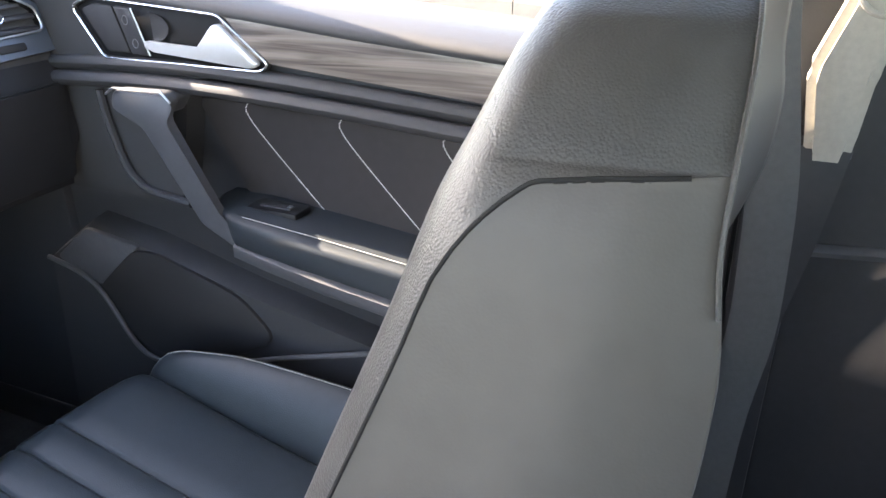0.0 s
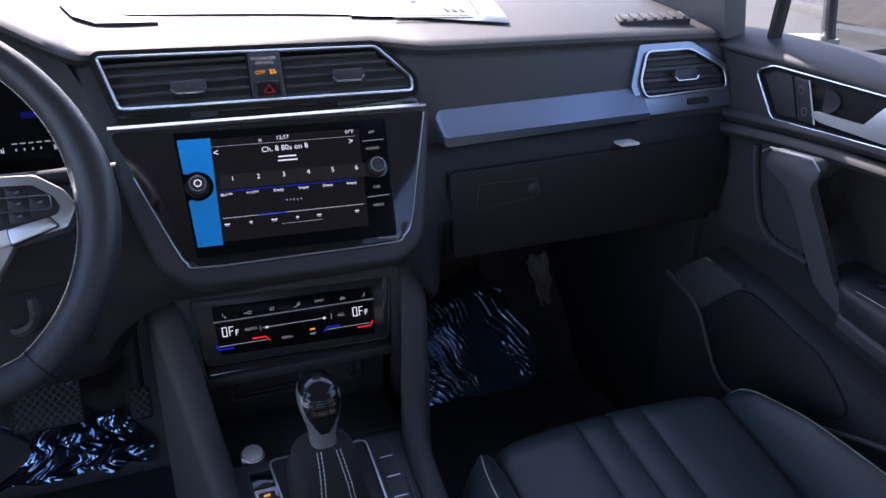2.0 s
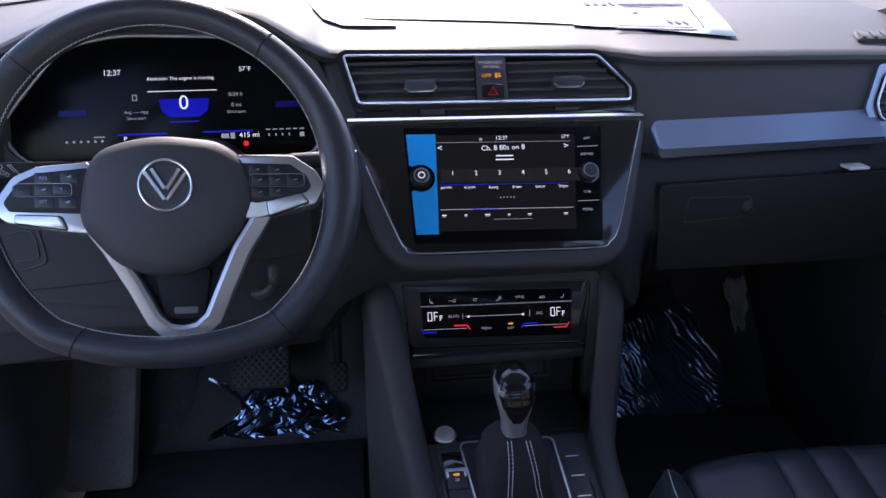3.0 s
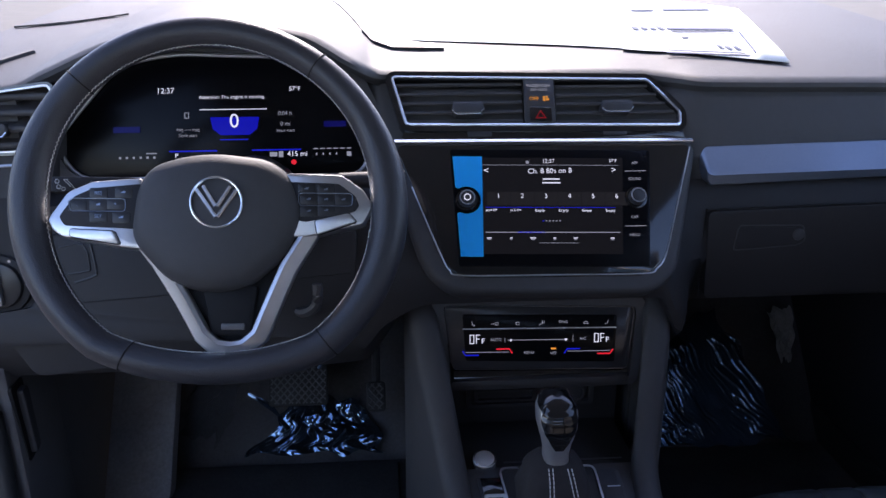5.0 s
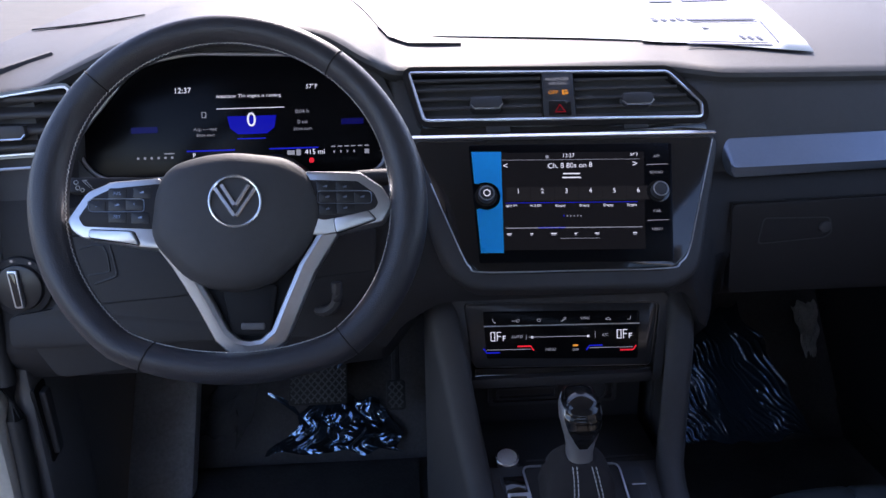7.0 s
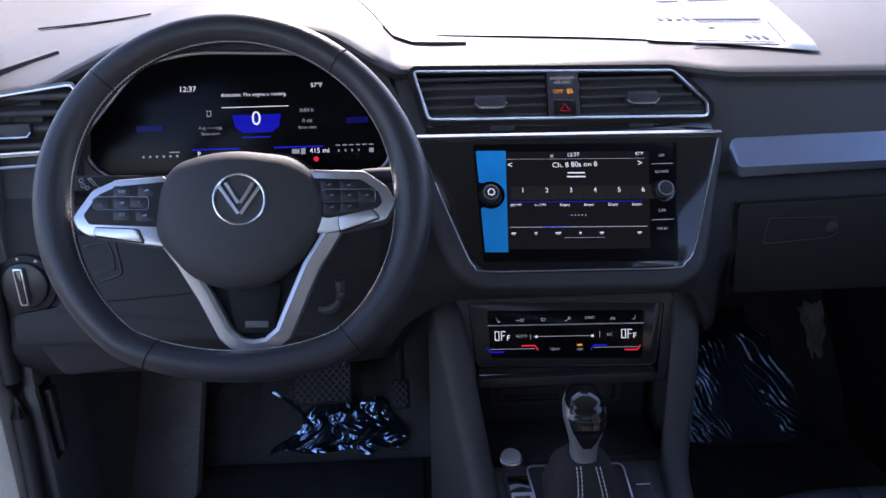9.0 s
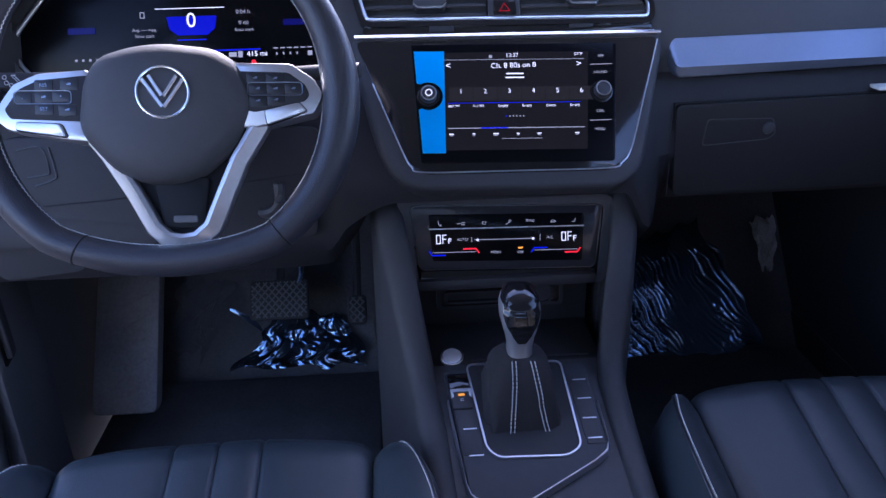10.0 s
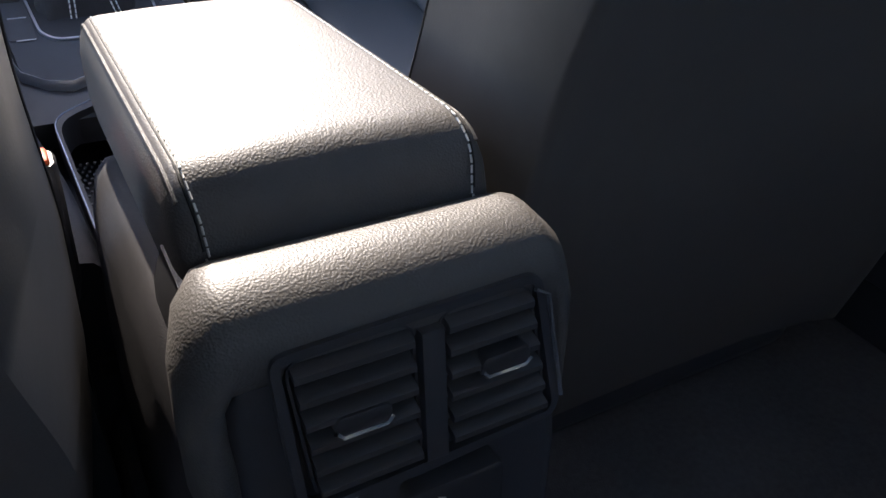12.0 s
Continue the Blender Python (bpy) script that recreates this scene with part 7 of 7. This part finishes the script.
loft(bm, rings)
part("mirror_housing", bm, PAINT, dm, angle=50)
bm = bmesh.new()
prism(bm, MP, [(a * 0.90, b * 0.90) for a, b in shape], 0.003, 0.006)
part("mirror_glass", bm, MIRROR, dm, "mirror glass")
bm = bmesh.new()
loft(bm, [[(0.80, 0.07, 0.80), (0.80, 0.0, 0.80), (0.80, 0.0, 0.835), (0.80, 0.07, 0.845)], [(0.97, 0.13, 0.79), (0.97, 0.08, 0.79), (0.97, 0.08, 0.825), (0.97, 0.13, 0.83)]])
part("mirror_arm", bm, PAINT, dm)
bm = bmesh.new()
tube(bm, [MP.at(a * 0.965, b * 0.965, 0.004) for a, b in shape], 0.0065, 8, closed=True, up=MP.n)
part("mirror_rim", bm, RUBBER, dm, "black mirror rim")

# ---- seat belt on the middle pillar ----
bm = bmesh.new()
webbing = smooth_path([Vector(q) for q in ((0.69, -0.868, 1.10), (0.688, -0.866, 0.95), (0.688, -0.8665, 0.846), (0.687, -0.8885, 0.70), (0.687, -0.894, 0.60), (0.688, -0.893, 0.52), (0.692, -0.88, 0.40), (0.70, -0.87, 0.15))], 5)
rings = [[(q.x, q.y - 0.0225, q.z), (q.x - 0.0008, q.y - 0.012, q.z), (q.x - 0.0008, q.y + 0.012, q.z), (q.x, q.y + 0.0225, q.z), (q.x - 0.0016, q.y + 0.0225, q.z), (q.x - 0.0024, q.y + 0.012, q.z), (q.x - 0.0024, q.y - 0.012, q.z), (q.x - 0.0016, q.y - 0.0225, q.z)] for q in webbing]
loft(bm, rings)
single("seat_belt", bm, material("grey_belt_webbing", (0.15, 0.152, 0.148), 0.8, bump=0.5, bump_scale=900), "dark grey seat belt webbing along the pillar", "seat belt")
bm = bmesh.new()
prism(bm, DP(0.735), rounded([(0.865, 0.72), (0.952, 0.72), (0.938, 0.63), (0.920, 0.54), (0.910, 0.1), (0.865, 0.1)], 0.006), -0.03, 0.028, 0.004)
single("pillar_lower", bm, HARD, "dark lower trim of the middle pillar", "trim", kind="structure")
bm = bmesh.new()
loft(bm, [[(0.735, y, z - 0.008), (0.735, y, z + 0.006), (0.722, y, z + 0.003), (0.719, y, z), (0.722, y, z - 0.006)] for y, z in ((-0.930, 0.611), (-1.0, 0.617), (-1.4, 0.62), (-1.9, 0.61))])
single("rear_door_ledge", bm, KICK, "grey ledge along the rear door panel", "trim", kind="structure", angle=50)

# ---- footwells: mats, film, pedals, foot rest ----
def mat_at(name, x0, x1, y0, y1, z, label):
    bm = bmesh.new()
    box(bm, x0, x1, y0, y1, z, z + 0.012, 0.004)
    return single(name, bm, CARPET, label, "floor mat", "floor mats")


mat_at("floor_mat", -0.66, -0.20, -0.10, 0.42, 0.030, "black carpet mat in the driver's footwell")
mat_at("floor_mat", 0.20, 0.66, -0.10, 0.42, 0.030, "black carpet mat in the passenger's footwell")


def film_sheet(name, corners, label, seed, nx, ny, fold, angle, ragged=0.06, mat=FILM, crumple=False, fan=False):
    """A crumpled sheet of clear film over four corners of a floor or toe board."""
    bm = bmesh.new()
    c = [Vector(p) for p in corners]
    up = (c[1] - c[0]).cross(c[3] - c[0]).normalized()
    side, rise = (c[1] - c[0]), (c[3] - c[0])
    rows = []
    for i in range(ny + 1):
        row = []
        for j in range(nx + 1):
            s, t = j / nx, i / ny
            s2 = s + ragged * noise.noise((t * 5, seed, s * 2)) * (1 if 0 < s < 1 else 1.6)
            t2 = t + ragged * noise.noise((s * 6, seed + 3, t * 2)) * (1 if 0 < t < 1 else 1.6)
            p = (1 - t2) * ((1 - s2) * c[0] + s2 * c[1]) + t2 * ((1 - s2) * c[3] + s2 * c[2])
            a, b = s * side.length, t * rise.length
            # ribs run down the sheet and bend aside near its foot
            u = a + 0.25 * angle * b - 0.20 * max(0.0, 0.5 - t) ** 2 + 0.030 * noise.noise((a * 7, b * 6, seed)) + 0.014 * noise.noise((a * 26, b * 11, seed + 2)) + 0.004 * noise.noise((a * 45, b * 36, seed + 1))
            mask = (0.15 + 0.85 * min(1.0, abs(noise.noise((a * 22, b * 9, seed + 7))) * 2.2)) * min(1.0, max(0.12, (math.hypot(a - 0.60 * side.length, (b - 0.30 * rise.length) * 1.5) - 0.030) / 0.03))
            if not crumple:
                # tight on the inner half, slack beyond it and along the top
                mask *= (1.0 if s < 0.46 else 0.22 if s < 0.82 else 0.55) * (0.3 if t > 0.80 else 1.0)
            # narrow creases between tilted strips
            f = (0.5 + 0.5 * math.sin(u * 2 * math.pi / 0.0165)) ** 3 * fold * 0.50 * mask
            f += (0.5 + 0.5 * math.sin(u * 2 * math.pi / 0.0097 + 4 * noise.noise((a * 30, b * 22, seed)))) ** 3 * fold * 0.12 * mask
            f += (0.5 + noise.noise((a * 6, b * 6, seed + 9))) * fold * 1.2
            # fine cross wrinkles between the ribs
            f += abs(noise.noise((a * 70, b * 150, seed + 5))) * fold * 0.26 * mask
            if fan:
                th = math.atan2(b + 0.012, a + 0.012) + 0.05 * noise.noise((a * 30, b * 30, seed))
                out = min(1.0, math.hypot(a, b) / rise.length)
                f = (0.5 + 0.5 * math.sin(th * 46)) ** 3 * fold * (0.35 + 0.5 * out) + abs(noise.noise((a * 60, b * 60, seed))) * fold * 0.25
            if crumple:
                f = sum(abs(noise.noise((a * q + seed, b * q * 0.8, seed * 2 + q))) * fold * k for q, k in ((9, 1.4), (24, 0.85), (66, 0.22)))
            row.append(bm.verts.new(p + up * (0.010 + abs(f))))
        rows.append(row)
    for a, b in zip(rows, rows[1:]):
        for j in range(nx):
            bm.faces.new((a[j], a[j + 1], b[j + 1], b[j]))
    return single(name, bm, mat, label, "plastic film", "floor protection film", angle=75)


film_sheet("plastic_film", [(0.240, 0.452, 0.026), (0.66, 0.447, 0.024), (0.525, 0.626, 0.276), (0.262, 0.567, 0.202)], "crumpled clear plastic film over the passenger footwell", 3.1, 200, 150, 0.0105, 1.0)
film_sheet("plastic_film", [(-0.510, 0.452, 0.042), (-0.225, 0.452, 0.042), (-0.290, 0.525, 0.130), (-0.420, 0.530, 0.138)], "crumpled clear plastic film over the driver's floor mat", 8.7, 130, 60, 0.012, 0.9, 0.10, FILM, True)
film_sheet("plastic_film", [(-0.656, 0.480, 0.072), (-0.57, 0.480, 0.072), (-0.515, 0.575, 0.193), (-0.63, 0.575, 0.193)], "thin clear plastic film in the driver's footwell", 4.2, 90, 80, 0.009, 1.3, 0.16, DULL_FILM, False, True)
film_sheet("plastic_scrap", [(0.649, 0.541, 0.175), (0.678, 0.539, 0.172), (0.708, 0.611, 0.265), (0.641, 0.611, 0.264)], "small crumpled scrap of clear film on the toe board", 5.5, 70, 90, 0.022, 0.6, 0.10, MILKY, True)


for x, y, z, pts, label in ((-0.47, 0.46, 0.17, ((-0.035, 0.0, 0.020), (-0.012, -0.004, 0.008), (0.010, -0.004, -0.012), (0.024, 0.0, -0.034)), "thin torn strip of clear film beside the brake pedal"),
                            (-0.345, 0.40, 0.30, ((0.004, 0.004, 0.20), (0.004, 0.002, 0.11), (0.004, 0.0, 0.055), (0.004, -0.002, 0.020), (0.001, -0.004, -0.010), (-0.008, -0.004, -0.026)), "thin pale strip hanging under the dash")):
    bm = bmesh.new()
    path = smooth_path([(x + a, y + b, z + c) for a, b, c in pts], 5)
    tube(bm, path, 0.0058, 6, flat=0.16, up=(0, -1, 0.4), taper=[0.35 + 0.65 * math.sin(math.pi * (k + 1) / (len(path) + 1)) for k in range(len(path))])
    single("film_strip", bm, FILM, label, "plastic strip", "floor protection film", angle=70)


def pedal(name, x0, x1, y, z, h, label, ribs):
    top = thing(name, label, "pedal", ((x0 + x1) / 2, y + 0.05, z))
    pp = Plane(((x0 + x1) / 2, y, z), (1, 0, 0), (0, 0.6, 0.8))
    w = (x1 - x0) / 2
    bm = bmesh.new()
    prism(bm, pp, rounded(rect(-w, w, -h / 2, h / 2), 0.008), -0.01, 0.0, 0.003)
    part("pedal_pad", bm, RUBBER, top)
    bm = bmesh.new()
    m = int(w * 2 / ribs)
    for i in range(-m * 2, m * 2 + 1):
        for d in (-1, 1):
            a0, a1 = i * ribs - h / 2 * d * 0.8, i * ribs + h / 2 * d * 0.8
            p, q = Vector((a0, -h / 2 + 0.004)), Vector((a1, h / 2 - 0.004))
            lo, hi = 0.0, 1.0
            dx = q.x - p.x
            if abs(dx) > 1e-6:
                t0, t1 = sorted(((-w + 0.004 - p.x) / dx, (w - 0.004 - p.x) / dx))
                lo, hi = max(lo, t0), min(hi, t1)
            if hi - lo > 0.1:
                tube(bm, [pp.at(*(p + (q - p) * lo), 0.0), pp.at(*(p + (q - p) * hi), 0.0)], 0.0016, 5)
    # ribs paler than the pad
    part("pedal_ribs", bm, material("pale_rubber_rib", (0.13, 0.13, 0.13), 0.5), top, "paler raised ribs")
    bm = bmesh.new()
    tube(bm, [pp.at(0, 0.0, -0.008), pp.at(0, 0.12, -0.03), pp.at(0, 0.25, -0.02)], 0.009, 8)
    part("pedal_arm", bm, HARD, top)
    return top


pedal("brake_pedal", -0.455, -0.338, 0.425, 0.225, 0.080, "wide black rubber brake pedal with diamond ribs", 0.014)
pedal("accelerator_pedal", -0.262, -0.224, 0.440, 0.185, 0.060, "narrow black accelerator pedal with diamond ribs", 0.014)
REST = material("grey_carpet", (0.50, 0.505, 0.52), 0.8, bump=0.8, bump_scale=300, vary=0.3)
bm = bmesh.new()
FR = Plane((-0.700, 0.432, 0.190), (1, 0, 0), (0, 0.60, 0.80))
prism(bm, FR, rounded(rect(-0.066, 0.058, -0.185, 0.15), 0.014), -0.03, 0.004, 0.004)
fr = thing("foot_rest", "grey sloping driver's foot rest with slanted ribs", "foot rest", FR.at(0, -0.14, 0))
part("rest_pad", bm, REST, fr)
for k in range(7):
    b = -0.145 + k * 0.044
    bm = bmesh.new()
    tube(bm, [FR.at(-0.052, b - 0.022, 0.0036), FR.at(0.044, b + 0.026, 0.0036)], 0.0014, 6)
    part("rest_rib", bm, REST, fr)

# ---- rear bench, mostly in shade ----
rb = thing("rear_bench", "dark rear seat bench in shade", "car seat", (0, -1.7, 0.03))
bm = bmesh.new()
box(bm, -0.66, 0.66, -1.95, -1.42, 0.05, 0.36, 0.05, 4)
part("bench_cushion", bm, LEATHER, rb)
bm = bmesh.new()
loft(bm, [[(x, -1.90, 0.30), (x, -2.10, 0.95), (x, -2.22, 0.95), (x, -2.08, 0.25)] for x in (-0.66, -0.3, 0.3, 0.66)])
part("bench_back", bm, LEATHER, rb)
